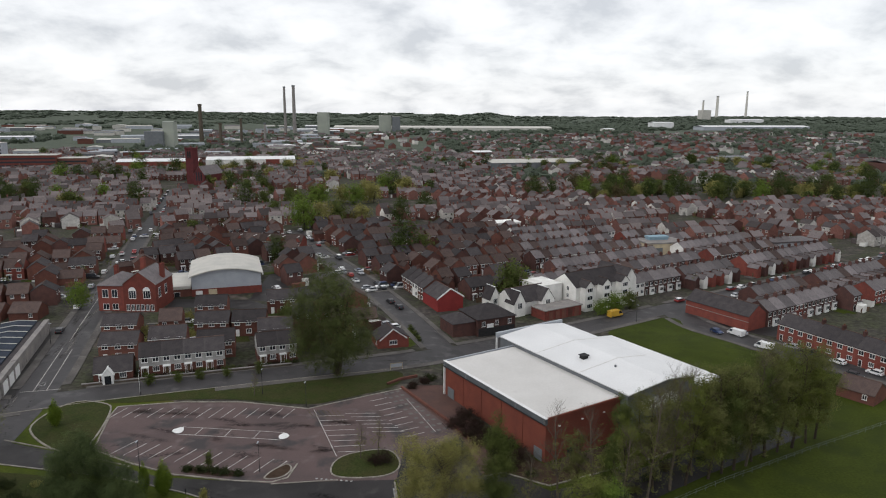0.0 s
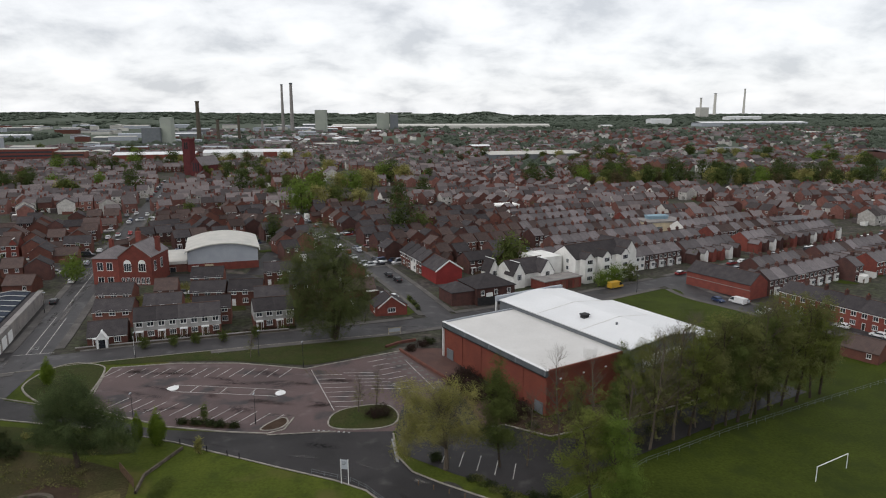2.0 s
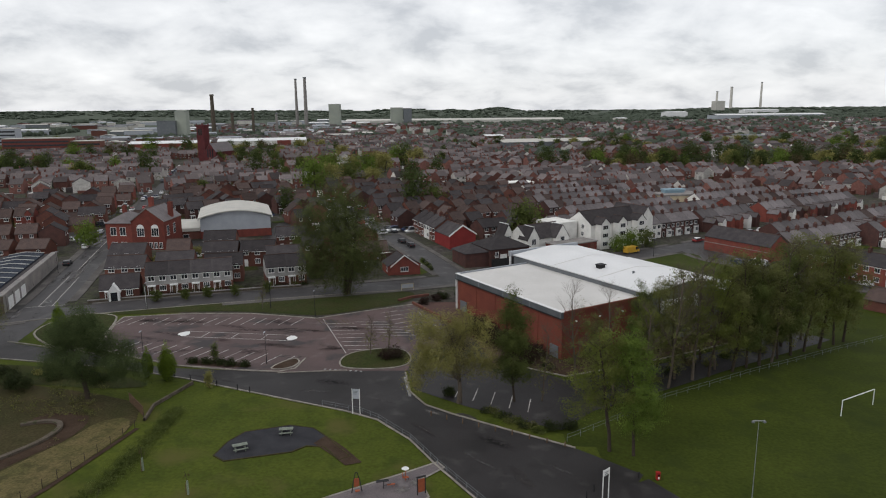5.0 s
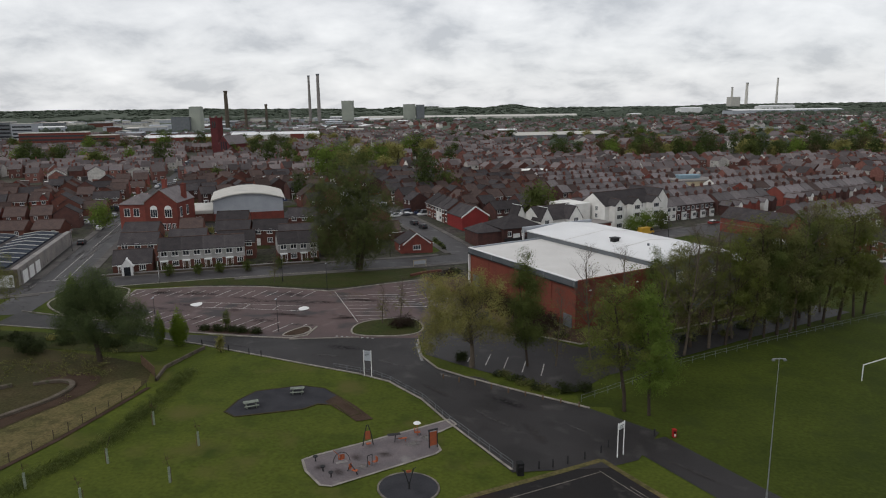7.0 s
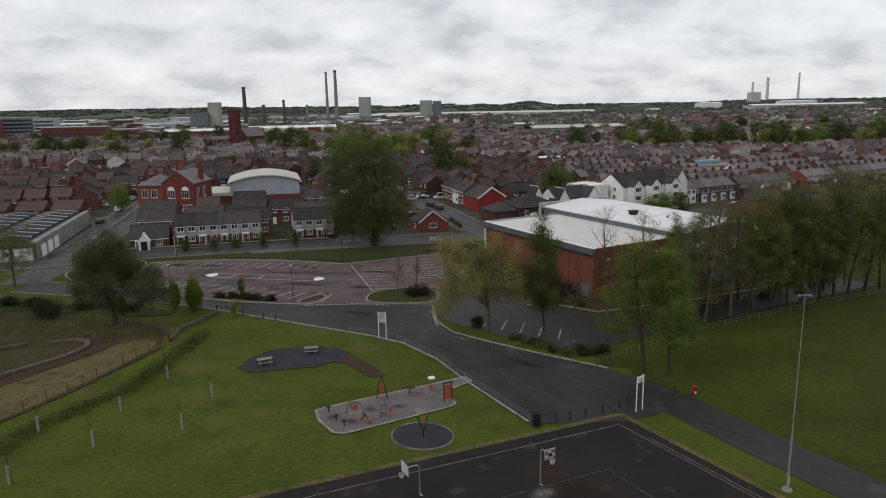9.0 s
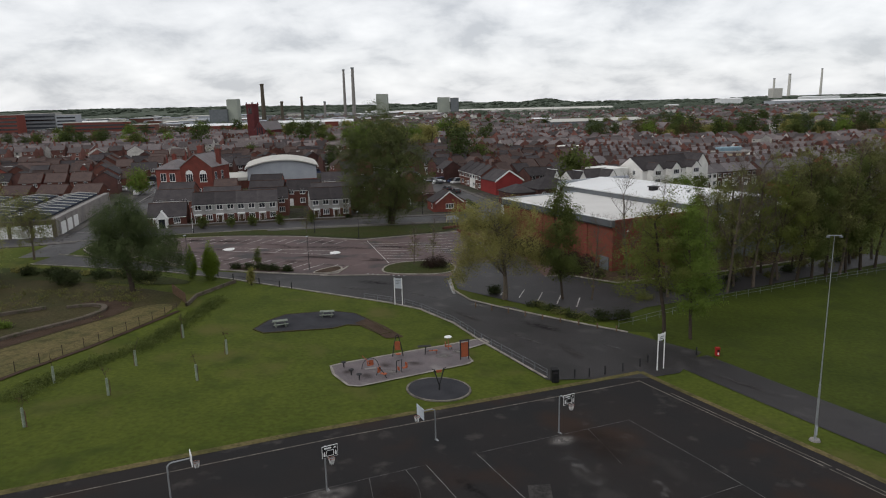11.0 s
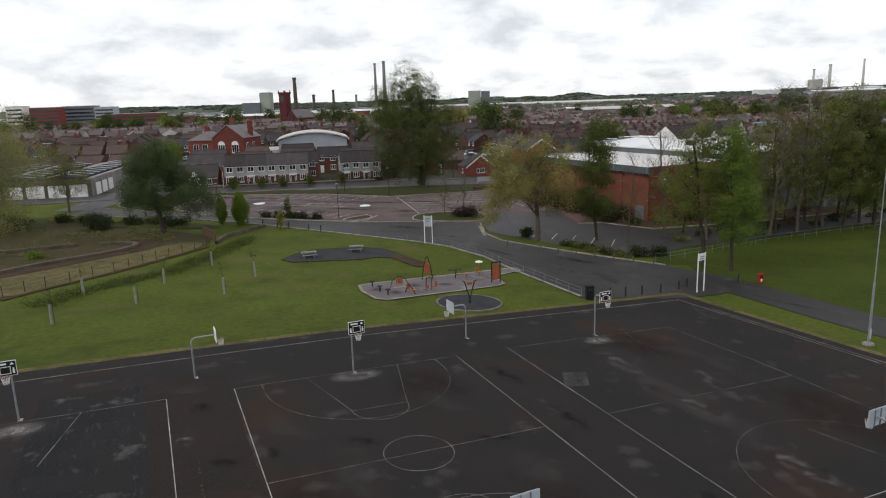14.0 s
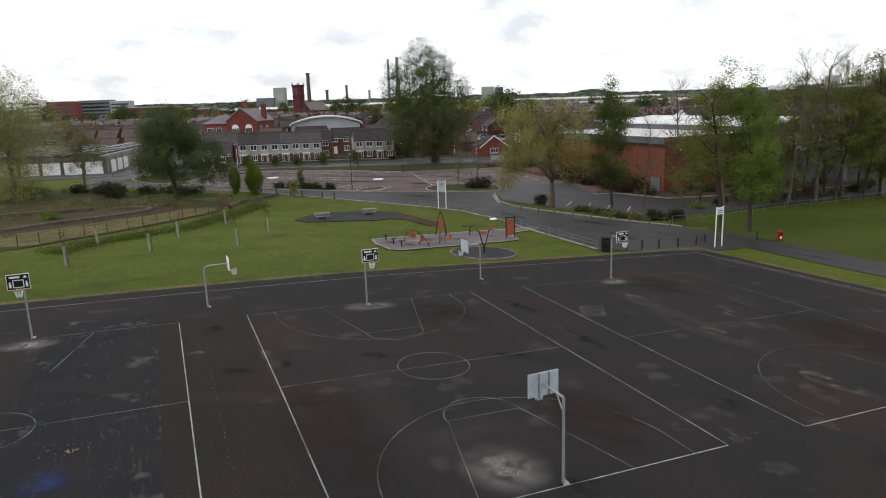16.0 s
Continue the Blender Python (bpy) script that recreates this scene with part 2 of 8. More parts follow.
M["red_paint"] = material("red_paint", (0.3, 0.02, 0.018), (0.24, 0.02, 0.018), scale=2.0, fine=14.0, rough=0.4, detail=0.1)
M["wood"] = material("wood", (0.13, 0.085, 0.055), (0.09, 0.062, 0.043), scale=2.0, fine=12.0)
M["rust_wood"] = material("rust_wood", (0.16, 0.07, 0.04), (0.11, 0.055, 0.035), scale=2.0, fine=12.0)
M["rubber"] = material("rubber", (0.03, 0.03, 0.034), (0.042, 0.042, 0.047), scale=0.5, fine=10.0)
M["bark"] = material("bark", (0.065, 0.05, 0.038), (0.045, 0.036, 0.03), scale=3.0, fine=18.0, bump=0.6)
M["pale_bark"] = material("pale_bark", (0.12, 0.095, 0.075), (0.08, 0.068, 0.055), scale=3.0, fine=18.0, bump=0.6)
M["guard"] = material("guard", (0.23, 0.26, 0.2), (0.16, 0.19, 0.14), scale=2.0, fine=9.0)
M["glass"] = material("glass", (0.02, 0.024, 0.03), (0.03, 0.035, 0.042), scale=0.5, fine=3.0, rough=0.12, spec=0.6, bump=0.0, vary=0.5)
M["far_brick"] = material("far_brick", (0.178, 0.083, 0.068), (0.135, 0.068, 0.059), scale=0.05, fine=1.0, vary=0.4, island=True, bump=0.0)
M["far_roof"] = material("far_roof", (0.098, 0.085, 0.086), (0.125, 0.105, 0.102), scale=0.05, fine=1.5, vary=0.55, island=True, bump=0.0)
M["far_render"] = material("far_render", (0.55, 0.53, 0.5), (0.42, 0.4, 0.37), scale=0.05, fine=1.0, vary=0.25, island=True, bump=0.0)
M["blue_sheet"] = material("blue_sheet", (0.20, 0.30, 0.36), (0.25, 0.34, 0.4), scale=0.5, fine=4.0)
# Ground beyond the town: green greyed towards blue, haze mixed into the colour.
M["far_green_haze"] = material("far_green_haze", (0.062, 0.077, 0.057), (0.085, 0.098, 0.074), scale=0.02, fine=0.2, detail=0.4, bump=0.0)
# The far woods' leaf colour is paled towards blue, with distance haze put in.
for key, c, d in (("leaf_dark", (0.05, 0.07, 0.022), (0.07, 0.09, 0.03)), ("leaf_mid", (0.078, 0.1, 0.028), (0.106, 0.126, 0.038)),
                  ("leaf_bright", (0.11, 0.165, 0.03), (0.14, 0.19, 0.04)), ("leaf_olive", (0.21, 0.205, 0.06), (0.26, 0.24, 0.09)),
                  ("leaf_blue", (0.046, 0.066, 0.026), (0.066, 0.086, 0.036)), ("leaf_russet", (0.11, 0.085, 0.045), (0.085, 0.07, 0.035)),
                  ("leaf_hedge", (0.03, 0.042, 0.018), (0.05, 0.06, 0.024)), ("leaf_lime", (0.10, 0.15, 0.015), (0.14, 0.19, 0.03)), ("leaf_spring", (0.115, 0.14, 0.03), (0.15, 0.165, 0.044)), ("leaf_brown", (0.12, 0.13, 0.042), (0.155, 0.155, 0.06)), ("leaf_pale", (0.27, 0.265, 0.11), (0.21, 0.22, 0.085)), ("leaf_grey", (0.064, 0.09, 0.035), (0.088, 0.112, 0.046)), ("leaf_poplar", (0.074, 0.092, 0.031), (0.094, 0.11, 0.04)), ("leaf_far_haze", (0.115, 0.142, 0.112), (0.115, 0.136, 0.1)), ("leaf_purple", (0.05, 0.028, 0.026), (0.04, 0.032, 0.022))):
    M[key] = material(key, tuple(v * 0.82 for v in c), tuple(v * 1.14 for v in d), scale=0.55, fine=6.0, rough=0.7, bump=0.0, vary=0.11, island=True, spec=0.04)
    tree_nodes, tree_links = M[key].node_tree.nodes, M[key].node_tree.links
    lit, out = tree_nodes["Principled BSDF"], tree_nodes["Material Output"]
    thin, both = tree_nodes.new("ShaderNodeBsdfTranslucent"), tree_nodes.new("ShaderNodeMixShader")
    both.inputs[0].default_value = 0.45
    tree_links.new(lit.inputs["Base Color"].links[0].from_socket, thin.inputs["Color"])
    tree_links.new(lit.outputs[0], both.inputs[1])
    tree_links.new(thin.outputs[0], both.inputs[2])
    tree_links.new(both.outputs[0], out.inputs["Surface"])
for key, c in (("car_white", (0.7, 0.7, 0.7)), ("car_black", (0.015, 0.015, 0.018)), ("car_silver", (0.3, 0.31, 0.33)), ("car_blue", (0.02, 0.04, 0.11)), ("car_red", (0.3, 0.02, 0.02)), ("yellow_paint", (0.55, 0.33, 0.04))):
    M[key] = material(key, c, tuple(v * 0.9 for v in c), scale=0.5, fine=4.0, rough=0.3, spec=0.5, bump=0.0, detail=0.05)

M["car_mix"] = material("car_mix", (0.3, 0.3, 0.3), (0.28, 0.28, 0.28), scale=0.5, fine=4.0, rough=0.3, spec=0.5, bump=0.0, detail=0.05)
mix_nodes, mix_links = M["car_mix"].node_tree.nodes, M["car_mix"].node_tree.links
mix_ramp, mix_geo = mix_nodes.new("ShaderNodeValToRGB"), mix_nodes.new("ShaderNodeNewGeometry")
mix_ramp.color_ramp.interpolation = "CONSTANT"
mix_ramp.color_ramp.elements[0].color = (0.7, 0.7, 0.7, 1)
mix_ramp.color_ramp.elements[1].position, mix_ramp.color_ramp.elements[1].color = 0.85, (0.22, 0.02, 0.02, 1)
for at, c in ((0.38, (0.3, 0.31, 0.33, 1)), (0.58, (0.02, 0.02, 0.023, 1)), (0.76, (0.03, 0.05, 0.12, 1))):
    mix_ramp.color_ramp.elements.new(at).color = c
mix_links.new(mix_geo.outputs["Random Per Island"], mix_ramp.inputs[0])
mix_links.new(mix_ramp.outputs[0], mix_nodes["Principled BSDF"].inputs["Base Color"])

# ---- helpers ----
KNOTS = ((-400, 0.9), (28, 0.8), (52, 0.4), (68, -0.3), (92, -1.1), (140, -1.1), (200, -0.8), (400, 0.0), (9000, 0.0))
TURN = radians(32)
U, V = Vector((math.cos(TURN), math.sin(TURN))), Vector((-math.sin(TURN), math.cos(TURN)))


def hills(x, y):
    """A gentle rise to the east, one wooded knoll and low downs along the horizon."""
    r = math.hypot(x, y)
    if r < 900:
        return 0.0
    a = math.atan2(x, y)
    east = min(1.0, max(0.0, (a - 0.08) * 4)) * min(1.0, (r - 900) / 1200) * (9 + 4 * noise.noise((x * .002, y * .002, 4)))
    knoll = 30 * math.exp(-((a - 0.061) / 0.03) ** 2 - ((r - 4200) / 420) ** 2)
    downs = min(1.0, max(0.0, (r - 3500) / 1000)) * (40 - 15 * min(1.0, max(0.0, (a + .1) * 3)) + 10 * noise.noise((a * 5, 0.3, 1)) + 4 * noise.noise((a * 19, 1.3, 2)))
    return east + knoll + downs


def gz(x, y):
    """The height of the ground."""
    h = 0.0
    for (y0, h0), (y1, h1) in zip(KNOTS, KNOTS[1:]):
        if y0 <= y <= y1:
            h = h0 + (h1 - h0) * (y - y0) / (y1 - y0)
    mound = 0.0
    if 40 < x < 110 and 150 < y < 225:
        mound = 1.6 * math.exp(-((x - 76) / 15) ** 2 - ((y - 188) / 14) ** 2)
    return -2.2 * math.tanh(x / 45) + h + mound + hills(x, y)


def at_uv(x, y, u, v):
    """The place u metres along the town's grid and v metres across it from (x, y)."""
    p = Vector((x, y)) + U * u + V * v
    return p.x, p.y


def thing(name, x, y, turn=0.0, label="", category="", group="", kind="", z=None):
    e = new(name)
    e.empty_display_size = 0.5
    e.matrix_world = pose(x, y, gz(x, y) if z is None else z, 0, 0, turn)
    return tagged(e, label, category, group, kind)


def part(name, bm, mats, parent, label="", smooth=False):
    me = bpy.data.meshes.new(name)
    bm.to_mesh(me)
    bm.free()
    for m in (mats if isinstance(mats, (list, tuple)) else [mats]):
        me.materials.append(M[m])
    if smooth:
        me.shade_smooth()
    ob = new(name, me)
    ob.parent = parent
    return tagged(ob, label)


def single(name, bm, mats, label, category, group="", kind="", smooth=False):
    ob = part(name, bm, mats, None, "", smooth)
    return tagged(ob, label, category, group, kind)


def box(bm, x0, x1, y0, y1, z0, z1, mat=0, bevel=0.0):
    v = [bm.verts.new((x, y, z)) for z in (z0, z1) for y in (y0, y1) for x in (x0, x1)]
    faces = [bm.faces.new([v[i] for i in q]) for q in ((0, 2, 3, 1), (4, 5, 7, 6), (0, 1, 5, 4), (2, 6, 7, 3), (0, 4, 6, 2), (1, 3, 7, 5))]
    for f in faces:
        f.material_index = mat
    if bevel:
        bmesh.ops.bevel(bm, geom=list({e for f in faces for e in f.edges}), offset=bevel, segments=1, affect="EDGES")
    return bm


def boxes(*rows, mats=None, bevel=0.0):
    bm = bmesh.new()
    for i, r in enumerate(rows):
        box(bm, *r, mat=mats[i] if mats else 0, bevel=bevel)
    return bm


def tube(bm, a, b, r0, r1=None, sides=8, mat=0):
    a, b = Vector(a), Vector(b)
    r1 = r0 if r1 is None else r1
    q = (b - a).to_track_quat("Z", "Y")
    rings = [[bm.verts.new(p + q @ Vector((r * math.cos(k * math.tau / sides), r * math.sin(k * math.tau / sides), 0))) for k in range(sides)] for p, r in ((a, r0), (b, r1))]
    fs = [bm.faces.new((rings[0][k], rings[0][(k + 1) % sides], rings[1][(k + 1) % sides], rings[1][k])) for k in range(sides)]
    fs += [bm.faces.new(rings[0][::-1]), bm.faces.new(rings[1])]
    for f in fs:
        f.material_index = mat
    return bm


def tubes(*rows, sides=8):
    bm = bmesh.new()
    for r in rows:
        tube(bm, *r, sides=sides)
    return bm


def extrude_profile(points, y0, y1, mat=0, bm=None):
    """A profile of (x, z) points swept from y0 to y1."""
    bm = bm or bmesh.new()
    rings = [[bm.verts.new((x, y, z)) for x, z in points] for y in (y0, y1)]
    n = len(points)
    fs = [bm.faces.new((rings[0][k], rings[0][(k + 1) % n], rings[1][(k + 1) % n], rings[1][k])) for k in range(n)]
    fs += [bm.faces.new(rings[0][::-1]), bm.faces.new(rings[1])]
    for f in fs:
        f.material_index = mat
    bmesh.ops.recalc_face_normals(bm, faces=fs)
    return bm


def drape(bm, lift):
    for v in bm.verts:
        v.co.z = gz(v.co.x, v.co.y) + lift
    return bm


def outline_mesh(points, lift, step=4.0, thick=0.0):
    """A flat outline cut into cells and laid on the ground."""
    bm = bmesh.new()
    bm.faces.new([bm.verts.new((x, y, 0)) for x, y in points])
    for k in range(2):
        lo, hi = min(p[k] for p in points), max(p[k] for p in points)
        c = math.ceil(lo / step) * step
        while c < hi:
            co, no = [0, 0, 0], [0, 0, 0]
            co[k], no[k] = c, 1
            bmesh.ops.bisect_plane(bm, geom=bm.verts[:] + bm.edges[:] + bm.faces[:], plane_co=co, plane_no=no)
            c += step
    bmesh.ops.recalc_face_normals(bm, faces=bm.faces)
    if bm.faces and sum(f.normal.z for f in bm.faces) < 0:
        bmesh.ops.reverse_faces(bm, faces=bm.faces)
    drape(bm, lift)
    if thick:
        made = bmesh.ops.extrude_face_region(bm, geom=bm.faces[:])
        for v in made["geom"]:
            if isinstance(v, bmesh.types.BMVert):
                v.co.z += thick
    return bm


def rounded(points, n=5):
    """Chaikin's smoothing of a closed outline."""
    for _ in range(n):
        points = [q for a, b in zip(points, points[1:] + points[:1]) for q in ((a[0] * .75 + b[0] * .25, a[1] * .75 + b[1] * .25), (a[0] * .25 + b[0] * .75, a[1] * .25 + b[1] * .75))]
    return points


def along(points, step=2.0):
    """Points at even steps along a line, each with its direction."""
    out = []
    for (x0, y0), (x1, y1) in zip(points, points[1:]):
        n = max(1, round(math.hypot(x1 - x0, y1 - y0) / step))
        out += [(x0 + (x1 - x0) * k / n, y0 + (y1 - y0) * k / n) for k in range(n)]
    return out + [points[-1]]


def smooth_line(points, n=3):
    for _ in range(n):
        points = [points[0]] + [q for a, b in zip(points, points[1:]) for q in ((a[0] * .75 + b[0] * .25, a[1] * .75 + b[1] * .25), (a[0] * .25 + b[0] * .75, a[1] * .25 + b[1] * .75))] + [points[-1]]
    return points


def strip(bm, points, width, lift, height=0.0, step=2.0, mat=0):
    """A band along a line on the ground; with a height, a kerb or low wall."""
    pts = [Vector(p) for p in along(points, step)]
    closed = (pts[0] - pts[-1]).length < 0.01
    rows = []
    for i, p in enumerate(pts):
        a = pts[i - 1] if i else (pts[-2] if closed else p)
        b = pts[i + 1] if i + 1 < len(pts) else (pts[1] if closed else p)
        d = (b - a).normalized()
        s = Vector((-d.y, d.x)) * width / 2
        row = []
        for q in (p + s, p - s):
            z = gz(q.x, q.y) + lift
            row.append(bm.verts.new((q.x, q.y, z + height)))
            if height:
                row.append(bm.verts.new((q.x, q.y, z - 0.1)))
        rows.append(row)
    for r0, r1 in zip(rows, rows[1:]):
        quads = [(r0[0], r1[0], r1[2], r0[2]), (r0[1], r1[1], r1[0], r0[0]), (r0[2], r1[2], r1[3], r0[3])] if height else [(r0[0], r1[0], r1[1], r0[1])]
        for q in quads:
            f = bm.faces.new(q[::-1])
            f.material_index = mat
    return bm


def band(*lines, width, lift, height=0.0, step=2.0):
    bm = bmesh.new()
    for l in lines:
        strip(bm, l, width, lift, height, step)
    return bm

# ---- ground ----


def ground_mesh():
    """One sheet, fine near the park and coarser towards the horizon."""
    def steps(lo, hi, fine_lo, fine_hi, fine):
        a = list(np.arange(fine_lo, fine_hi + 0.1, fine))
        s, x = fine * 1.3, fine_hi
        while x < hi:
            x += s
            s = min(s * 1.22, 120) if abs(x) < 5200 else s * 1.25
            a.append(min(x, hi))
        s, x = fine * 1.3, fine_lo
        while x > lo:
            x -= s
            s = min(s * 1.22, 120) if abs(x) < 5200 else s * 1.25
            a.insert(0, max(x, lo))
        return a
    xs, ys = steps(-4900, 4900, -160, 160, 4), steps(-1500, 4900, 0, 260, 4)
    bm = bmesh.new()
    grid = [[bm.verts.new((x, y, gz(x, y))) for x in xs] for y in ys]
    for r0, r1 in zip(grid, grid[1:]):
        for k in range(len(xs) - 1):
            f = bm.faces.new((r0[k], r0[k + 1], r1[k + 1], r1[k]))
            c = f.calc_center_median()
            r = math.hypot(c.x, c.y)
            park = c.y < 136 - 0.1 * c.x and r < 200
            if park or (c.y < 100 and c.x > 0) or c.y < 40:
                f.material_index = 3 if c.x > 23 + (78 - c.y) * 0.6 else 0
            elif 40 < c.x < 95 + (186 - c.y) * 0.87 and c.y < 190:
                f.material_index = 3
            elif r < 900:
                f.material_index = 1
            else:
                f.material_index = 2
    return bm


single("ground", ground_mesh(), ["grass", "town_ground", "far_green_haze", "field_grass"], "mown park grass running out into the town's yards and haze-paled far fields", "ground", kind="structure", smooth=True)


def surface(name, points, mat, lift, label, category="road", step=4.0):
    return single(name, outline_mesh(points, lift, step), [mat], label, category, kind="structure")


# playing court of asphalt, its north-east corner and grid
CX, CY = 15.6, 72.4


def court_at(u, v):
    return at_uv(CX, CY, u, v)


surface("court", [court_at(-95, -75), court_at(0, -75), court_at(0, 0), court_at(-95, 0)], "court", 0.05, "dark worn asphalt ball court with faded white lines", "court")
surface("road_1", [(5.3, 68.5), (-2.2, 80.6), (-6, 87.6), (-11, 93.5), (-16, 96), (-25.2, 99.2), (-37.4, 103.8), (-44, 106.5), (-58, 111), (-70, 113), (-86, 116), (-86, 124), (-68, 118.5),
                   (-50, 111.5), (-30, 110.5), (-18.4, 112.2), (-8.3, 113.5), (-7.2, 104.5), (-4.2, 99.4), (0, 96.6), (11.6, 90.2), (17.3, 87), (24.5, 80.5), (20, 72.8), (16, 70.6)],
        "road", 0.06, "grey asphalt access road curving past the park")
path_line = [(22.2, 77.8), (33.0, 59.5), (52, 28), (70, -2)]
single("path_1", band(path_line, width=6.2, lift=0.05), ["road"], "dark asphalt footpath beside the sports field", "path", kind="structure")
surface("car_park", [(-71, 140.3), (-58, 143.2), (-44.6, 143.8), (-29.4, 141.4), (-24, 145), (-9.5, 154.5), (4.5, 131), (-2, 126), (-7.2, 124), (-8, 113.4), (-18.4, 112.1), (-30, 110.4), (-48, 112.2), (-66.7, 121), (-70.6, 136)],
        "carpark", 0.07, "worn pinkish-grey asphalt car park with faded bays", "car park")
front = smooth_line([(-260, 62), (-140, 122), (-98, 139), (-78, 147.5), (-50, 157), (-12, 171.5), (38, 203), (87, 237), (190, 302), (330, 392)])
single("road_2", band(front, width=8.6, lift=0.045), ["road_pale"], "grey asphalt street with worn patches", "road", kind="structure")
west = smooth_line([(-88, 122), (-92, 146), (-106, 190), (-128, 262), (-162, 372), (-215, 545)])
single("road_3", band([p for p in west if p[1] < 258], width=8.6, lift=0.06), ["road_pale"], "wide grey asphalt street running uphill between houses", "road", kind="structure")
single("road_7", band([p for p in west if p[1] > 248], width=7.0, lift=0.056), ["road"], "asphalt street narrowing between the far houses", "road", kind="structure")
side = smooth_line([(0, 184), (-12, 215), (-30, 256), (-62, 318), (-80, 360)])
single("road_4", band(side, width=8.0, lift=0.055), ["road_pale"], "narrow asphalt side street", "road", kind="structure")
east = smooth_line([(80, 231), (84, 208), (101, 186), (122, 168), (160, 118), (200, 60)])
single("road_5", band(east, width=10.0, lift=0.055), ["road_pale"], "grey residential street with cars parked along the kerb", "road", kind="structure")
surface("road_9", [(84, 214), (96, 206), (106, 200), (118, 178), (126, 162), (136, 160), (128, 184), (116, 206), (104, 218), (96, 234)], "road", 0.04, "dark asphalt round the workshop and the terrace", "road")
surface("depot_yard", [(-99, 140), (-90, 139), (-92.5, 148), (-103.5, 180), (-110.5, 199), (-116, 194)], "road", 0.045, "dark patched asphalt before the depot", "yard")
surface("hall_yard", [(-66, 226), (-52, 222), (-46, 236), (-52, 262), (-60, 274), (-68, 262)], "road", 0.05, "dark asphalt yard beside the community hall", "yard")
surface("hall_lane", [(-92, 226), (-66, 226), (-56, 218), (-54, 212), (-70, 216), (-90, 216)], "road", 0.047, "dark asphalt lane behind the houses", "yard")
for points in ([(-88, 176), (-76, 179), (-78, 186), (-90, 184)], [(-70, 179), (-54, 184), (-56, 189), (-72, 185)], [(-50, 178), (-38, 183), (-41, 192), (-53, 189)], [(-86, 196), (-66, 201), (-68, 208), (-88, 204)], [(-60, 199), (-42, 204), (-45, 213), (-62, 208)]):
    surface("back_garden", points, "rough_grass", 0.07, "rough grass of the back gardens", "grass")
surface("forecourt", [(4.5, 131), (-9.5, 154.5), (-6, 157), (2, 158), (10, 130), (12, 118), (8, 116)], "paving_red", 0.08, "brown paved forecourt beside the sports hall", "paving")
surface("verge_1", rounded([(-72, 141.8), (-58, 144.8), (-44, 145.3), (-29.5, 143), (-24, 146.4), (-10, 156), (-9, 166), (-18, 164.5), (-50, 152.6), (-78, 143.5)], 2), "rough_grass", 0.1, "mown grass verge beside the car park", "grass")
surface("lawn", rounded([(48, 200), (60, 213), (80, 224), (78, 206), (92, 185), (93, 168), (78, 150), (62, 142)], 2), "field_grass", 0.07, "mown grass mound beside the street", "grass")

# ---- houses ----


def window(name, parent, x, y, z, w, h, face, bars=1, label=""):
    """A white-framed window on a wall: face 'y-' looks towards -y, and so on."""
    bm = bmesh.new()
    d = 0.05
    box(bm, -w / 2, w / 2, -d, 0.02, 0, h, 0)
    gap = 0.11
    n = bars + 1
    for k in range(n):
        x0 = -w / 2 + gap + k * (w - gap) / n
        box(bm, x0, x0 + (w - gap) / n - gap, -d - 0.012, -d + 0.01, gap, h - gap, 1)
    box(bm, -w / 2 - 0.06, w / 2 + 0.06, -d - 0.07, 0.0, -0.09, -0.004, 0)
    ang = {"y-": 0, "x+": 90, "y+": 180, "x-": 270}[face]
    bmesh.ops.transform(bm, matrix=pose(x, y, z, 0, 0, ang), verts=bm.verts)
    return part(name, bm, ["white_paint", "glass"], parent, label)


def gable_walls(w, d, eaves, ridge, along_x=True):
    """A solid of brick with two gables; the ridge runs along x or y."""
    if along_x:
        bm = extrude_profile([(-d / 2, -1.5), (d / 2, -1.5), (d / 2, eaves), (0, ridge), (-d / 2, eaves)], -w / 2, w / 2)
        bmesh.ops.transform(bm, matrix=pose(0, 0, 0, 0, 0, 90), verts=bm.verts)
    else:
        bm = extrude_profile([(-w / 2, -1.5), (w / 2, -1.5), (w / 2, eaves), (0, ridge), (-w / 2, eaves)], -d / 2, d / 2)
    return bm


def gable_roof(w, d, eaves, ridge, over=0.3, thick=0.16, along_x=True, end_over=0.12):
    span = d if along_x else w
    length = w if along_x else d
    s = (ridge - eaves) / (span / 2)
    o = span / 2 + over
    bm = extrude_profile([(-o, eaves - s * over), (0, ridge), (o, eaves - s * over), (o, eaves - s * over + thick), (0.0, ridge + thick * 1.15), (-o, eaves - s * over + thick)], -length / 2 - end_over, length / 2 + end_over)
    box(bm, -0.14, 0.14, -length / 2 - end_over, length / 2 + end_over, ridge + thick * 0.8, ridge + thick * 1.15 + 0.09, 1)
    if along_x:
        bmesh.ops.transform(bm, matrix=pose(0, 0, 0, 0, 0, 90), verts=bm.verts)
    return bm


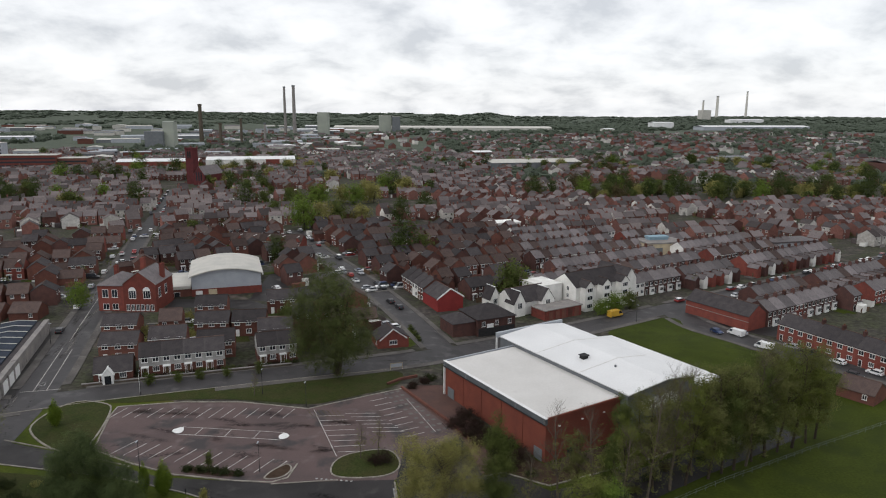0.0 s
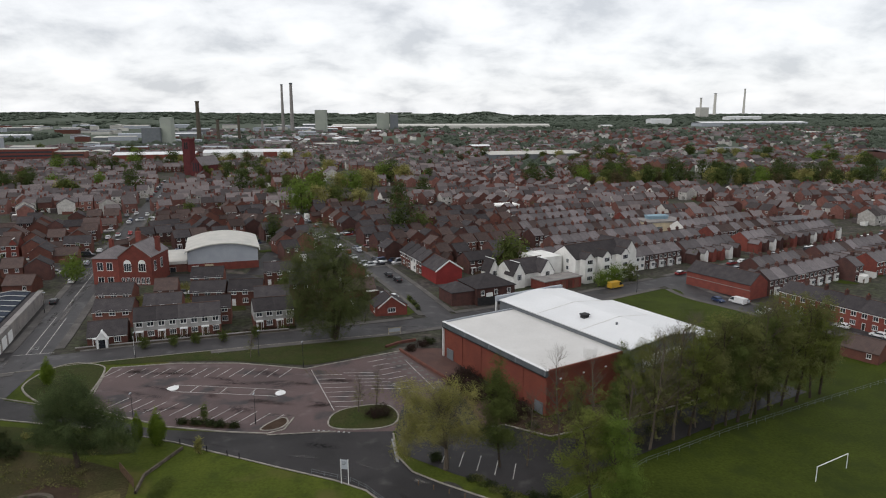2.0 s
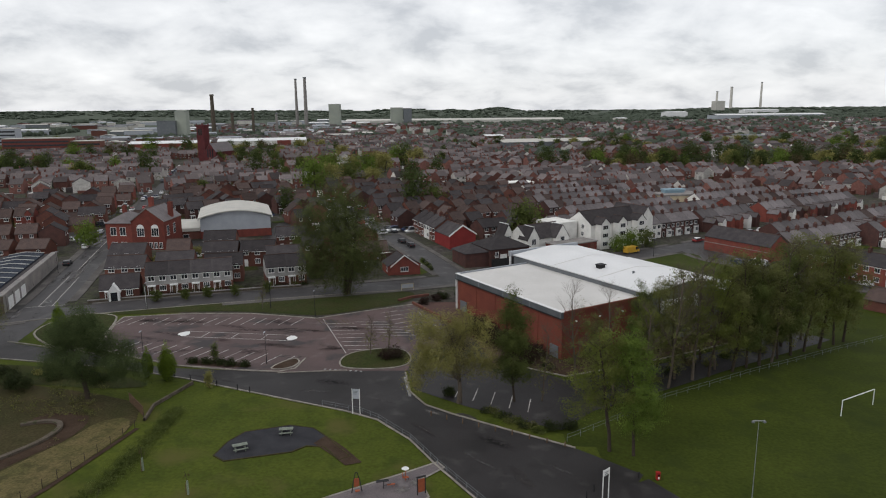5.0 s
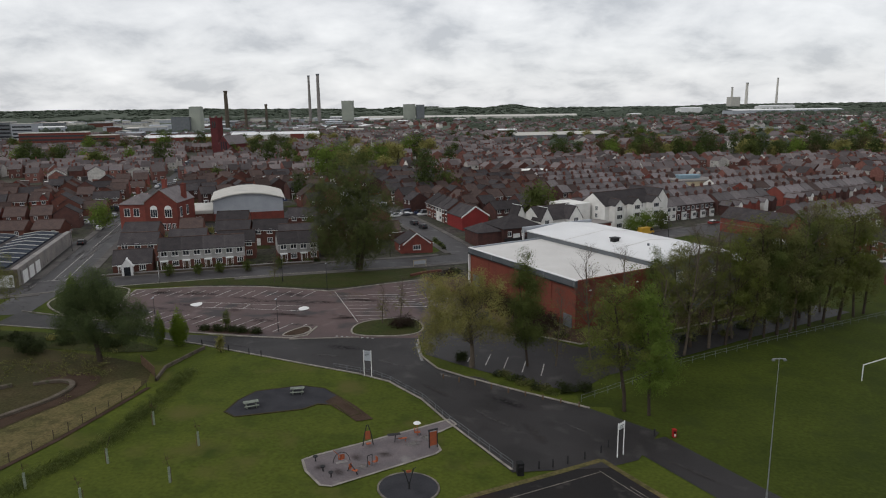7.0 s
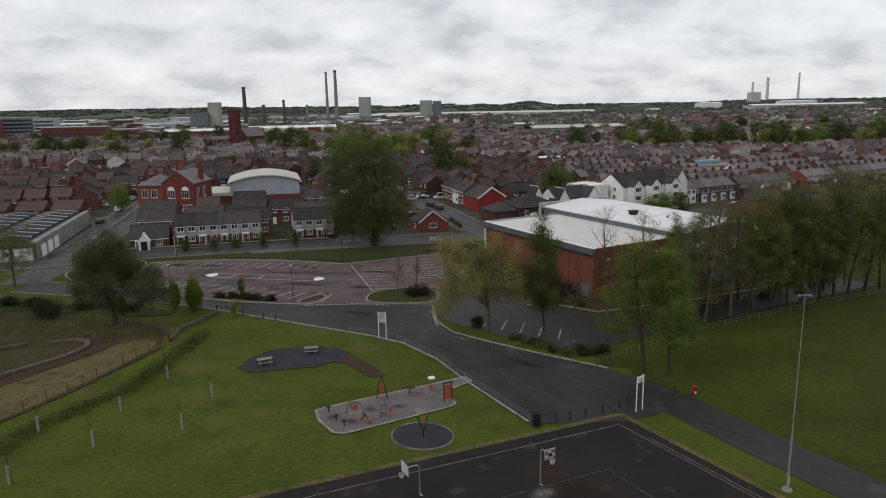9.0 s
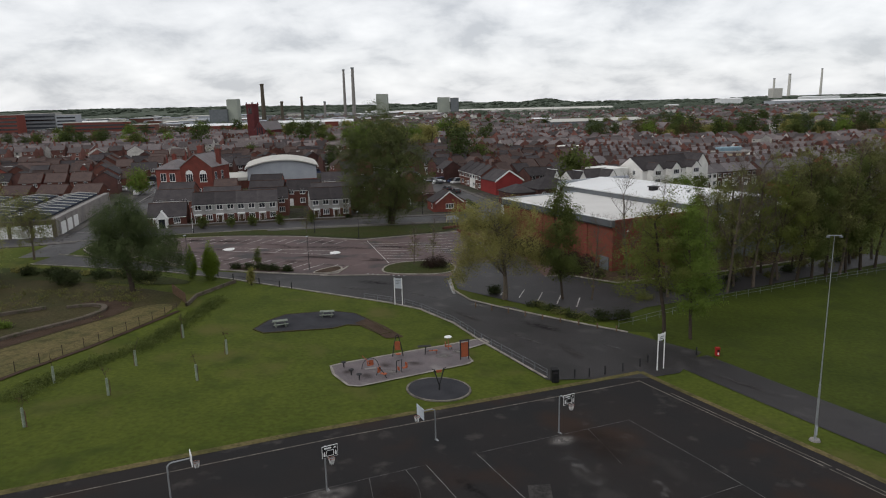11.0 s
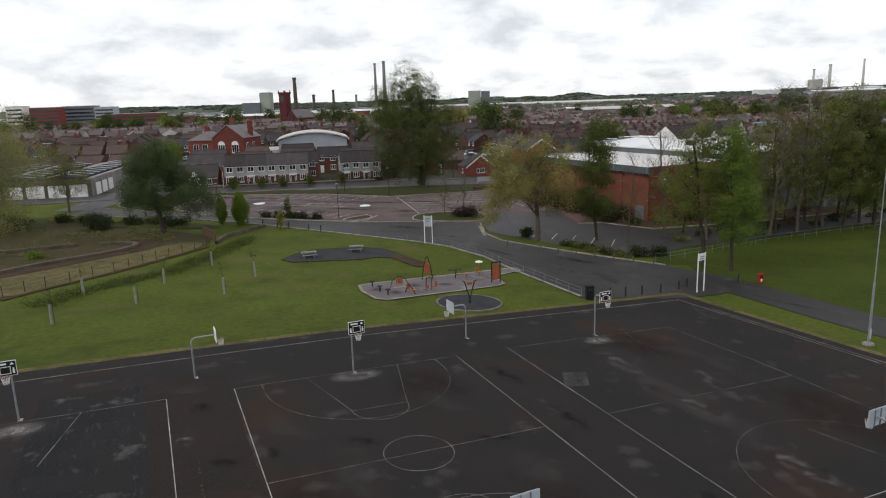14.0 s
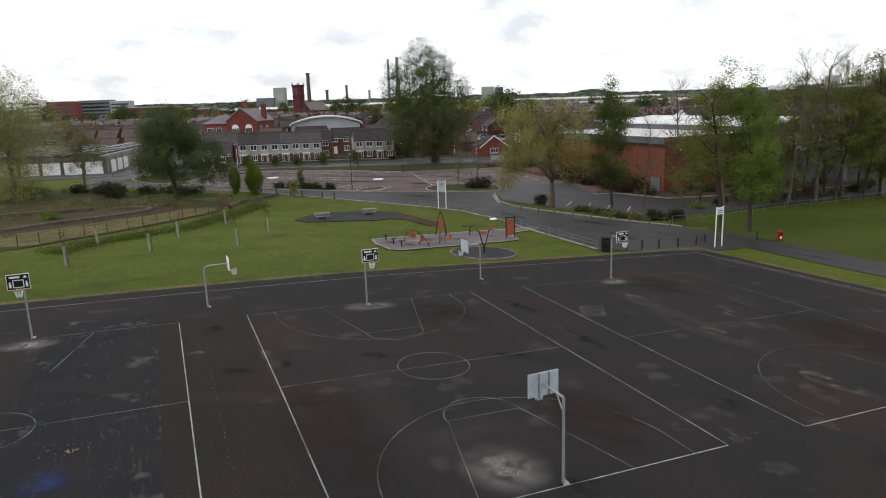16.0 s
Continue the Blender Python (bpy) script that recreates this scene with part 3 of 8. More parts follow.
def hip_roof(w, d, eaves, ridge, over=0.35, thick=0.15):
    bm = bmesh.new()
    a, b = w / 2 + over, d / 2 + over
    k = max(a - b, 0.0)
    j = max(b - a, 0.0)
    low = [bm.verts.new((x, y, eaves)) for x, y in ((-a, -b), (a, -b), (a, b), (-a, b))]
    mid = [bm.verts.new((v.co.x, v.co.y, eaves + thick)) for v in low]
    t0, t1 = (bm.verts.new((-k, -j, ridge)), bm.verts.new((k, j, ridge))) if (k or j) else (bm.verts.new((0, 0, ridge)),) * 2
    bm.faces.new(low[::-1])
    for i in range(4):
        bm.faces.new((low[i], low[(i + 1) % 4], mid[(i + 1) % 4], mid[i]))
    if k > 0:
        fs = ((mid[0], mid[1], t1, t0), (mid[1], mid[2], t1), (mid[2], mid[3], t0, t1), (mid[3], mid[0], t0))
    elif j > 0:
        fs = ((mid[0], mid[1], t0), (mid[1], mid[2], t1, t0), (mid[2], mid[3], t1), (mid[3], mid[0], t0, t1))
    else:
        fs = [(mid[i], mid[(i + 1) % 4], t0) for i in range(4)]
    for f in fs:
        bm.faces.new(f)
    return bm


def chimney_mesh(x, y, z0, z1, w=0.7, d=1.1, pots=2):
    bm = boxes((x - w / 2, x + w / 2, y - d / 2, y + d / 2, z0, z1), (x - w / 2 - .07, x + w / 2 + .07, y - d / 2 - .07, y + d / 2 + .07, z1 - .3, z1 - .1))
    for k in range(pots):
        tube(bm, (x, y + (k - (pots - 1) / 2) * 0.45, z1 - .05), (x, y + (k - (pots - 1) / 2) * 0.45, z1 + 0.45), 0.14, 0.11, 8, 1)
    return bm


def house(name, w, d, eaves, ridge, wall, roof, label, category="house", group="", chimney=True, windows=2, rear=False, porch=False, hip=False, bay=False, dormer=False, lintel=""):
    h = thing(name, 0, 0, 0, label, category, group, z=0)
    if hip:
        part("wall", boxes((-w / 2, w / 2, -d / 2, d / 2, -1.5, eaves + 0.02)), wall, h)
        part("roof", hip_roof(w, d, eaves, ridge), [roof], h)
    else:
        part("wall", gable_walls(w, d, eaves, ridge), wall, h)
        part("roof", gable_roof(w, d, eaves, ridge), [roof, "ridge"], h)
    if chimney:
        part("chimney", chimney_mesh(w / 2 - 0.45, 0, ridge - 1.2, ridge + 1.3), ["brick_dark" if wall != "render_white" else "brick_brown", "rust_wood"], h)
    two = eaves > 4
    f = -d / 2
    xs = [(-w / 2 + w * (k + 0.5) / windows) for k in range(windows)]
    for x in xs:
        if two:
            window("window", h, x, f - (0.0), 3.4, 1.5, 1.35, "y-")
    for x in xs[:1] + xs[-1:] if two and len(xs) > 1 else xs[:1]:
        window("window", h, x, -f, 3.4 if two else 1.0, 1.1, 1.2, "y+")
    for x in xs[1:] if len(xs) > 1 else xs:
        window("window", h, x, f - (0.06 if wall == "render_grey" else 0.0), 0.95, 1.5, 1.35, "y-", 2)
    f0 = f - (0.06 if wall == "render_grey" else 0.0)
    part("door", boxes((xs[0] - .5, xs[0] + .5, f0 - 0.06, f + 0.02, 0, 2.1), (xs[0] - .38, xs[0] + .38, f0 - 0.09, f0 - .05, 0.12, 1.98), mats=[0, 1]), ["white_paint", random.choice(["wood", "dark_metal", "white_paint"])], h)
    part("gutter", boxes((-w / 2, w / 2, f - .42, f - .30, eaves - .34, eaves - .24)), "dark_metal" if wall == "brick_dark" else "white_paint", h)
    if rear:
        part("rear_wing", gable_walls(w * 0.45, 5.0, eaves - 1.2, eaves + 0.1, along_x=False), wall, h).location = (w * 0.22, -f + 2.5, 0)
        part("rear_roof", gable_roof(w * 0.45, 5.0, eaves - 1.2, eaves + 0.1, along_x=False), [roof, "ridge"], h).location = (w * 0.22, -f + 2.5, 0)
    if porch:
        part("porch", boxes((xs[0] - .9, xs[0] + .9, f - 1.1, f + .02, 2.25, 2.45), (xs[0] - .85, xs[0] - .7, f - 1.05, f - .9, 0, 2.26), (xs[0] + .7, xs[0] + .85, f - 1.05, f - .9, 0, 2.26)), "white_paint", h)
    if bay:
        part("bay", boxes((xs[-1] - 1.0, xs[-1] + 1.0, f - .75, f, -1, 2.9)), "white_paint", h)
        window("bay_window", h, xs[-1], f - .75, 0.95, 1.7, 1.4, "y-", 2)
        part("bay_roof", boxes((xs[-1] - 1.15, xs[-1] + 1.15, f - .9, f, 2.9, 3.05)), roof, h)
    if dormer:
        dm = gable_walls(2.2, 3.4, eaves + 0.9, eaves + 2.2, along_x=False)
        part("dormer", dm, wall, h).location = (xs[-1], f + 1.69, 0)
        part("dormer_roof", gable_roof(2.2, 3.4, eaves + 0.9, eaves + 2.2, 0.25, 0.1, along_x=False), [roof, "white_paint"], h).location = (xs[-1], f + 1.65, 0)
    return h


PROTO = {
    "terrace": house("terraced_house", 5.0, 8.0, 5.3, 7.9, "brick_red", "slate", "red brick terraced house with a grey slate roof", "house", "terraced houses", rear=True),
    "terrace_bay": house("terraced_house", 5.0, 8.0, 5.4, 8.0, "brick_dark", "slate", "dark brick terraced house with a white bay window", "house", "terraced houses", rear=True, bay=True),
    "terrace_white": house("terraced_house", 5.0, 8.0, 5.3, 7.9, "render_white", "slate", "white rendered terraced house with a slate roof", "house", "terraced houses", rear=True),
    "terrace_brown": house("terraced_house", 5.2, 8.0, 5.2, 7.7, "brick_brown", "tile_brown", "brown brick terraced house with a brown tiled roof", "house", "terraced houses", rear=True),
    "semi": house("estate_house", 6.2, 7.6, 4.9, 7.4, "brick_brown", "tile_brown", "brown brick estate house with a brown tiled roof", "house", "estate houses", chimney=False, porch=True),
    "semi_dark": house("estate_house", 6.2, 7.6, 4.9, 7.3, "brick_dark", "tile_dark", "dark brick estate house with a dark tiled roof", "house", "estate houses", chimney=False, porch=True),
    "semi_red": house("estate_house", 6.6, 7.6, 4.9, 7.6, "brick_red", "tile_brown", "red brick estate house with a white porch", "house", "estate houses", chimney=False, porch=True, dormer=True),
    "bungalow": house("bungalow", 8.5, 7.2, 2.6, 4.9, "brick_brown", "tile_brown", "low brown brick bungalow with a tiled roof", "house", "bungalows", chimney=False),
}
USED = set()


def place(key, x, y, turn, z=None):
    p = PROTO[key]
    m = pose(x, y, gz(x, y) if z is None else z, 0, 0, turn)
    if key not in USED:
        USED.add(key)
        p.matrix_world = m
        return p
    return copy_thing(p, m)


TAKEN = []  # (x, y, radius) of what stands already


def clear(x, y, r, lines=()):
    if any(math.hypot(x - a, y - b) < r + c for a, b, c in TAKEN):
        return False
    for line, half in lines:
        for a in along(line, 4.0):
            if math.hypot(x - a[0], y - a[1]) < half + r:
                return False
    return True

# ---- sports hall ----


def sports_hall():
    x0, y0 = 1.0, 152.5
    h = thing("sports_hall", x0, y0, 32, "red brick sports hall with two white flat roofs and grey fascia", "sports hall", z=0)
    part("wall", boxes((0.3, 20.4, -36, 0.2, -4.5, 6.6)), "brick_hall", h, "red brick lower block")
    # piers between the brick bays
    for k in range(1, 5):
        part("pier", boxes((0.18, 0.32, -36 * k / 5 - .25, -36 * k / 5 + .25, -4.5, 6.2)), "brick_hall", h)
    part("roof", boxes((0.5, 20.6, -35.6, -0.1, 7.05, 7.2)), "roof_white", h, "white membrane roof")
    fascia = part("fascia", boxes((-0.15, 0.42, -36.3, 0.5, 6.05, 7.3), mats=[0]), "fascia_panel", h, "grey glossy panel fascia")
    part("fascia", boxes((0.42, 20.4, -36.2, -35.9, 6.6, 7.3)), "brick_hall", h)
    part("fascia", boxes((0.42, 20.4, 0.2, 0.5, 6.5, 7.45)), "cladding_pale", h)
    for k in range(0, 5):
        part("bracket", boxes((-0.22, -0.14, -36.2 + 9 * k - .12 + .2, -36.2 + 9 * k + .12 + .2, 6.1, 7.35)), "cladding", fascia)
    # Dark gutter strip that draws the shadow line under the fascia.
    part("gutter", boxes((-0.25, -0.152, -36.3, 0.5, 5.95, 6.16)), "dark_metal", h)
    part("corner_post", boxes((-0.1, 0.29, 0.21, 0.6, -4.0, 6.5)), "white_paint", h)
    # taller hall behind
    prof = [(20.4, -4.5), (41, -4.5), (41, 8.2), (32, 9.3), (20.4, 8.2)]
    part("main_wall", extrude_profile(prof, -38, 5.6), "cladding", h, "grey metal clad upper hall")
    part("main_roof", extrude_profile([(20.0, 8.25), (32, 9.35), (41.4, 8.3), (41.4, 8.5), (32, 9.6), (20.0, 8.5)], -38.5, 5.4), "sheet_white", h, "white metal sheet roof")
    for k in range(1, 3):
        part("roof_seam", extrude_profile([(20.1, 8.51), (32, 9.61), (41.3, 8.51), (41.3, 8.55), (32, 9.65), (20.1, 8.55)], -38.5 + 14.6 * k - .1, -38.5 + 14.6 * k + .1), "roof_white", h)
    part("parapet", boxes((19.4, 41.5, 5.65, 6.4, 8.0, 9.3)), "cladding_pale", h)
    part("corner_post", boxes((19.4, 19.8, 5.9, 6.3, -3, 8.0)), "white_paint", h)
    part("east_wing", boxes((41, 50.5, -40, -4, -4.5, 5.6)), "cladding", h)
    part("east_roof", extrude_profile([(40.9, 6.6), (51, 5.6), (51, 5.85), (40.9, 6.9)], -40.4, -3.6), "sheet_white", h)
    part("roof_vent", boxes((25.4, 26.9, -19.6, -18.2, 8.9, 9.75), (25.2, 27.1, -19.8, -18.0, 9.75, 9.95), bevel=0.04), "dark_metal", h)
    part("roof_vent", tubes(((28, -27, 9.1), (28, -27, 9.7), 0.25)), "cladding", h)
    part("window_band", boxes((24, 36, -38.08, -37.95, 3.4, 6.2)), "cladding_pale", h)
    for k in range(9):
        part("louvre", boxes((24 + k * 1.33 + .12, 24 + (k + 1) * 1.33 - .12, -38.14, -38.07, 3.5, 6.1)), "white_paint", h)
    part("roof_trim", boxes((-0.2, 0.5, -36.35, 0.55, 7.3, 7.42)), "white_paint", h, "white roof edge trim")
    part("fire_door", boxes((6, 7.9, -36.1, -35.95, -2.6, -0.4)), "dark_metal", h)
    part("fire_door", boxes((0.12, 0.28, -3.6, -1.0, -1.6, 1.3)), "cladding", h)
    part("fire_door", boxes((0.12, 0.28, -35.2, -32.8, -2.4, 0.4)), "cladding", h)
    for k in range(3):
        part("wall_lamp", boxes((3.5 + 6 * k, 3.9 + 6 * k, -36.25, -36.0, 4.9, 5.1)), "white_paint", h)
    for p in ((6, 140), (14, 128), (22, 130), (25, 145), (20, 155), (35, 150), (45, 140), (45, 160), (12, 150)):
        TAKEN.append((*p, 16))


sports_hall()

# ---- school, hall with a curved roof, depot ----


def school():
    h = thing("old_school", -96.5, 222, 0, "red brick Victorian school with tall white windows and slate roofs", "school", z=1.2)
    part("wall", gable_walls(10.4, 14, 9.3, 13.2, along_x=False), "brick_red", h, "red brick gabled block").location = (0, -4, 0)
    part("roof", gable_roof(10.4, 14, 9.3, 13.2, 0.25, along_x=False), ["slate", "ridge"], h).location = (0, -4, 0)
    part("wing", boxes((-13.6, -5.15, -10.5, 2.4, -2, 8.6)), "brick_red", h)
    w = hip_roof(8.2, 13.1, 8.6, 11.4)
    bmesh.ops.transform(w, matrix=Matrix.Translation((-9.4, -4.0, 0)), verts=w.verts)
    part("wing_roof", w, "slate", h)
    for x in (-2.3, 2.3):
        window("tall_window", h, x, -11, 4.6, 2.3, 2.6, "y-", 2, "arched white-framed window")
        part("window_arch", tubes(((x, -11.06, 7.2), (x, -10.9, 7.2), 1.15), sides=16), "white_paint", h)
    for k in range(6):
        window("window", h, -3.9 + k * 1.55, -11, 0.6, 1.1, 2.0, "y-", 1)
    for x in (-11.2, -8.2):
        window("tall_window", h, x, -10.5, 4.8, 1.9, 2.6, "y-", 1)
        window("window", h, x, -10.5, 0.8, 1.9, 1.9, "y-", 1)
    for k in range(2):
        window("tall_window", h, 5.2, -8 + k * 5, 4.4, 1.8, 3.2, "x+", 1)
    part("chimney", chimney_mesh(-3.5, 1, 10, 15.5, 1.2, 1.6), ["brick_red", "rust_wood"], h)
    part("chimney", chimney_mesh(4.4, -3, 9.0, 14.5, 1.2, 1.6), ["brick_red", "rust_wood"], h)
    part("chimney", chimney_mesh(-12.6, 1, 8.5, 12.8, 1.0, 1.4), ["brick_red", "rust_wood"], h)
    part("coping", extrude_profile([(-5.5, 9.1), (0, 13.35), (5.5, 9.1), (5.5, 9.35), (0, 13.6), (-5.5, 9.35)], -11.25, -10.95), "concrete", h)
    TAKEN.append((-98, 220, 20))


def arc_hall():
    h = thing("community_hall", -79.4, 244.9, 18, "community hall with a pale barrel roof, grey cladding and brick base", "hall", z=0.9)
    w, n, d = 12.4, 14, 13.0
    arc = [(-w + 2 * w * k / n, 7.4 + 2.3 * (1 - (2 * k / n - 1) ** 2)) for k in range(n + 1)]
    part("base_wall", boxes((-w + .6, w - .6, -d, d, -2, 3.1)), "brick_red", h, "red brick base")
    part("upper_wall", extrude_profile([(-w + .7, 3.1)] + [(w - .7, 3.1)] + [(x * .94, z - .1) for x, z in arc[::-1]], -d + .05, d - .05), "cladding_pale", h, "pale grey cladding")
    part("roof", extrude_profile([(x, z) for x, z in arc] + [(x, z + .35) for x, z in arc[::-1]], -d - .8, d + .8), "roof_pale", h, "curved pale metal roof", smooth=False)
    part("eaves_trim", boxes((-w - .1, -w + .25, -d - .85, d + .85, 7.0, 7.5)), "white_paint", h)
    part("eaves_trim", boxes((w - .25, w + .1, -d - .85, d + .85, 7.0, 7.5)), "white_paint", h)
    part("annex", boxes((-w - 8.5, -w + .5, -d + 1, d - 4, -2, 3.2)), "brick_brown", h)
    part("annex_roof", boxes((-w - 8.9, -w + .5, -d + .6, d - 3.6, 3.2, 4.4), bevel=0.15), "roof_pale", h)
    for x in (-w - 7, -w - 4.2):
        window("shutter", h, x, -d + 1, 0.4, 2.0, 1.9, "y-", 0)
    part("door", boxes((-w + 2, -w + 4.2, -d - .1, -d + .05, 0, 2.5)), "white_paint", h)
    part("sign_board", boxes((-w + 6.2, -w + 9, -d - .12, -d + .05, 0, 2.8)), "render_cream", h)
    TAKEN.append((-80, 246, 20))


def depot():
    """The flat-roofed depot with a long white side wall."""
    h = thing("depot", -98.6, 143, 18.0, "low depot with dark ribbed skylights and a concrete wall", "depot", z=1.0)
    part("wall", boxes((-38, 0, 0, 50, -2, 3.6)), "concrete", h, "grey concrete wall")
    part("roof", boxes((-37.6, -0.3, 0.3, 49.7, 3.6, 3.8)), "tile_dark", h)
    part("parapet", boxes((-1.3, 0.06, 0, 50, 3.6, 4.2)), "concrete", h)
    for k in range(9):
        for j in range(3):
            part("skylight", extrude_profile([(-34 + 11 * j, 3.8), (-25 + 11 * j, 3.8), (-25 + 11 * j, 4.15), (-29.5 + 11 * j, 4.7), (-34 + 11 * j, 4.15)], 3 + 5.2 * k, 7.6 + 5.2 * k), "skylight", h, "dark ribbed skylight")
            part("skylight_edge", extrude_profile([(-34 + 11 * j, 4.15), (-29.5 + 11 * j, 4.72), (-25 + 11 * j, 4.15), (-25 + 11 * j, 4.3), (-29.5 + 11 * j, 4.87), (-34 + 11 * j, 4.3)], 7.6 + 5.2 * k, 7.85 + 5.2 * k), "roof_pale", h)
    for k in range(3):
        part("shutter", boxes((0.02, 0.12, 3 + 5 * k, 6.6 + 5 * k, -0.4, 2.9)), "white_paint", h)
        part("pier", boxes((0.02, 0.2, 1.6 + 5 * k, 2.6 + 5 * k, -1, 3.6)), "concrete", h)
    part("end_wall", boxes((-38, 0.0, -0.1, 0.02, -2, 3.9)), "stone_dark", h, "brown end wall")
    for k in range(8):
        part("shutter", boxes((-4.6 - 4.5 * k, -0.9 - 4.5 * k, -0.2, -0.09, -0.6, 2.9)), "white_paint", h)
    TAKEN.extend([(-115, 155, 18), (-125, 175, 22), (-140, 150, 22), (-120, 190, 16)])


school()
arc_hall()
depot()

# ---- named houses round the park ----


def terrace_row(key, x, y, turn, n, w, mixed=None):
    """n houses side by side along their fronts; the front looks to local -y."""
    c, s = math.cos(radians(turn)), math.sin(radians(turn))
    z = min(gz(x, y), gz(x + c * w * n, y + s * w * n))
    for k in range(n):
        px, py = x + c * w * (k + .5), y + s * w * (k + .5)
        place(random.choice(mixed) if mixed else key, px, py, turn, gz(px, py))
        TAKEN.append((px, py, 5.5))


def white_terrace():
    p = PROTO["row_white"] = house("terraced_house", 5.0, 7.5, 4.9, 7.2, "render_grey", "tile_dark", "grey-white rendered terraced house with a dark tiled roof", "house", "white terrace", chimney=False, porch=True)
    part("brick_storey", boxes((-2.52, 2.52, -3.8, 3.8, -1.5, 2.35)), "brick_brown", p, "brown brick ground storey")
    terrace_row("row_white", -74.9, 158.8 + 2.5, 19, 4, 5.0)
    terrace_row("row_white", -48.5, 168.5 + 2.0, 21, 2, 5.0)


PROTO["corner_lodge"] = house("bungalow", 8.6, 7.4, 2.7, 5.3, "brick_brown", "tile_dark", "small brick house with a white gabled porch", "house", "", chimney=False, porch=True)
PROTO["small_gable"] = house("bungalow", 7.0, 9.0, 2.7, 5.2, "brick_red", "tile_dark", "small red brick bungalow with a dark tiled roof", "house", "", chimney=False)
PROTO["long_low"] = house("estate_house", 9.5, 7.0, 4.6, 6.9, "brick_brown", "tile_dark", "brown brick houses with a dark tiled roof", "house", "estate houses", chimney=False, windows=3)
PROTO["street_red"] = house("terraced_house", 5.0, 9.5, 5.2, 8.2, "brick_brown", "tile_dark", "brown brick terraced house with a dark roof", "house", "corner terrace", chimney=True)
PROTO["street_white"] = house("terraced_house", 5.0, 9.5, 5.2, 8.2, "render_white", "tile_dark", "white rendered terraced house with a dark roof", "house", "corner terrace", chimney=True)
lodge = PROTO["corner_lodge"]
part("porch_gable", gable_walls(2.4, 1.8, 2.4, 3.9, along_x=False), "white_paint", lodge, "white boarded porch gable").location = (-1.0, -4.4, 0)
part("porch_roof", gable_roof(2.4, 1.8, 2.4, 3.9, 0.25, 0.12, along_x=False), ["white_paint", "white_paint"], lodge).location = (-1.0, -4.4, 0)
part("porch_door", boxes((-1.7, -0.3, -5.36, -5.28, 0, 2.2)), "glass", lodge)
white_terrace()
place("corner_lodge", -79.6, 157.6, 19)
gable = PROTO["small_gable"]
part("barge_board", extrude_profile([(-4.0, 2.25), (0, 5.25), (4.0, 2.25), (4.0, 2.6), (0, 5.6), (-4.0, 2.6)], -.08, .08), "white_paint", gable, "white barge boards").matrix_local = pose(-3.68, 0, 0, 0, 0, 90)
window("window", gable, -3.5, 0, 0.9, 2.2, 1.3, "x-", 2)
place("small_gable", -14.6, 186, 110)
for x, y, t in ((-91, 187, 8), (-72, 207, 10), (-52, 215, 16), (-66, 190, 8), (-56, 192, 8), (-47, 185, 15), (-84, 171, 10), (-60, 174, 15)):
    place("long_low", x, y, t)
    TAKEN.append((x, y, 6))
TAKEN += [(-79.6, 157.6, 6), (-14.6, 186, 6)]


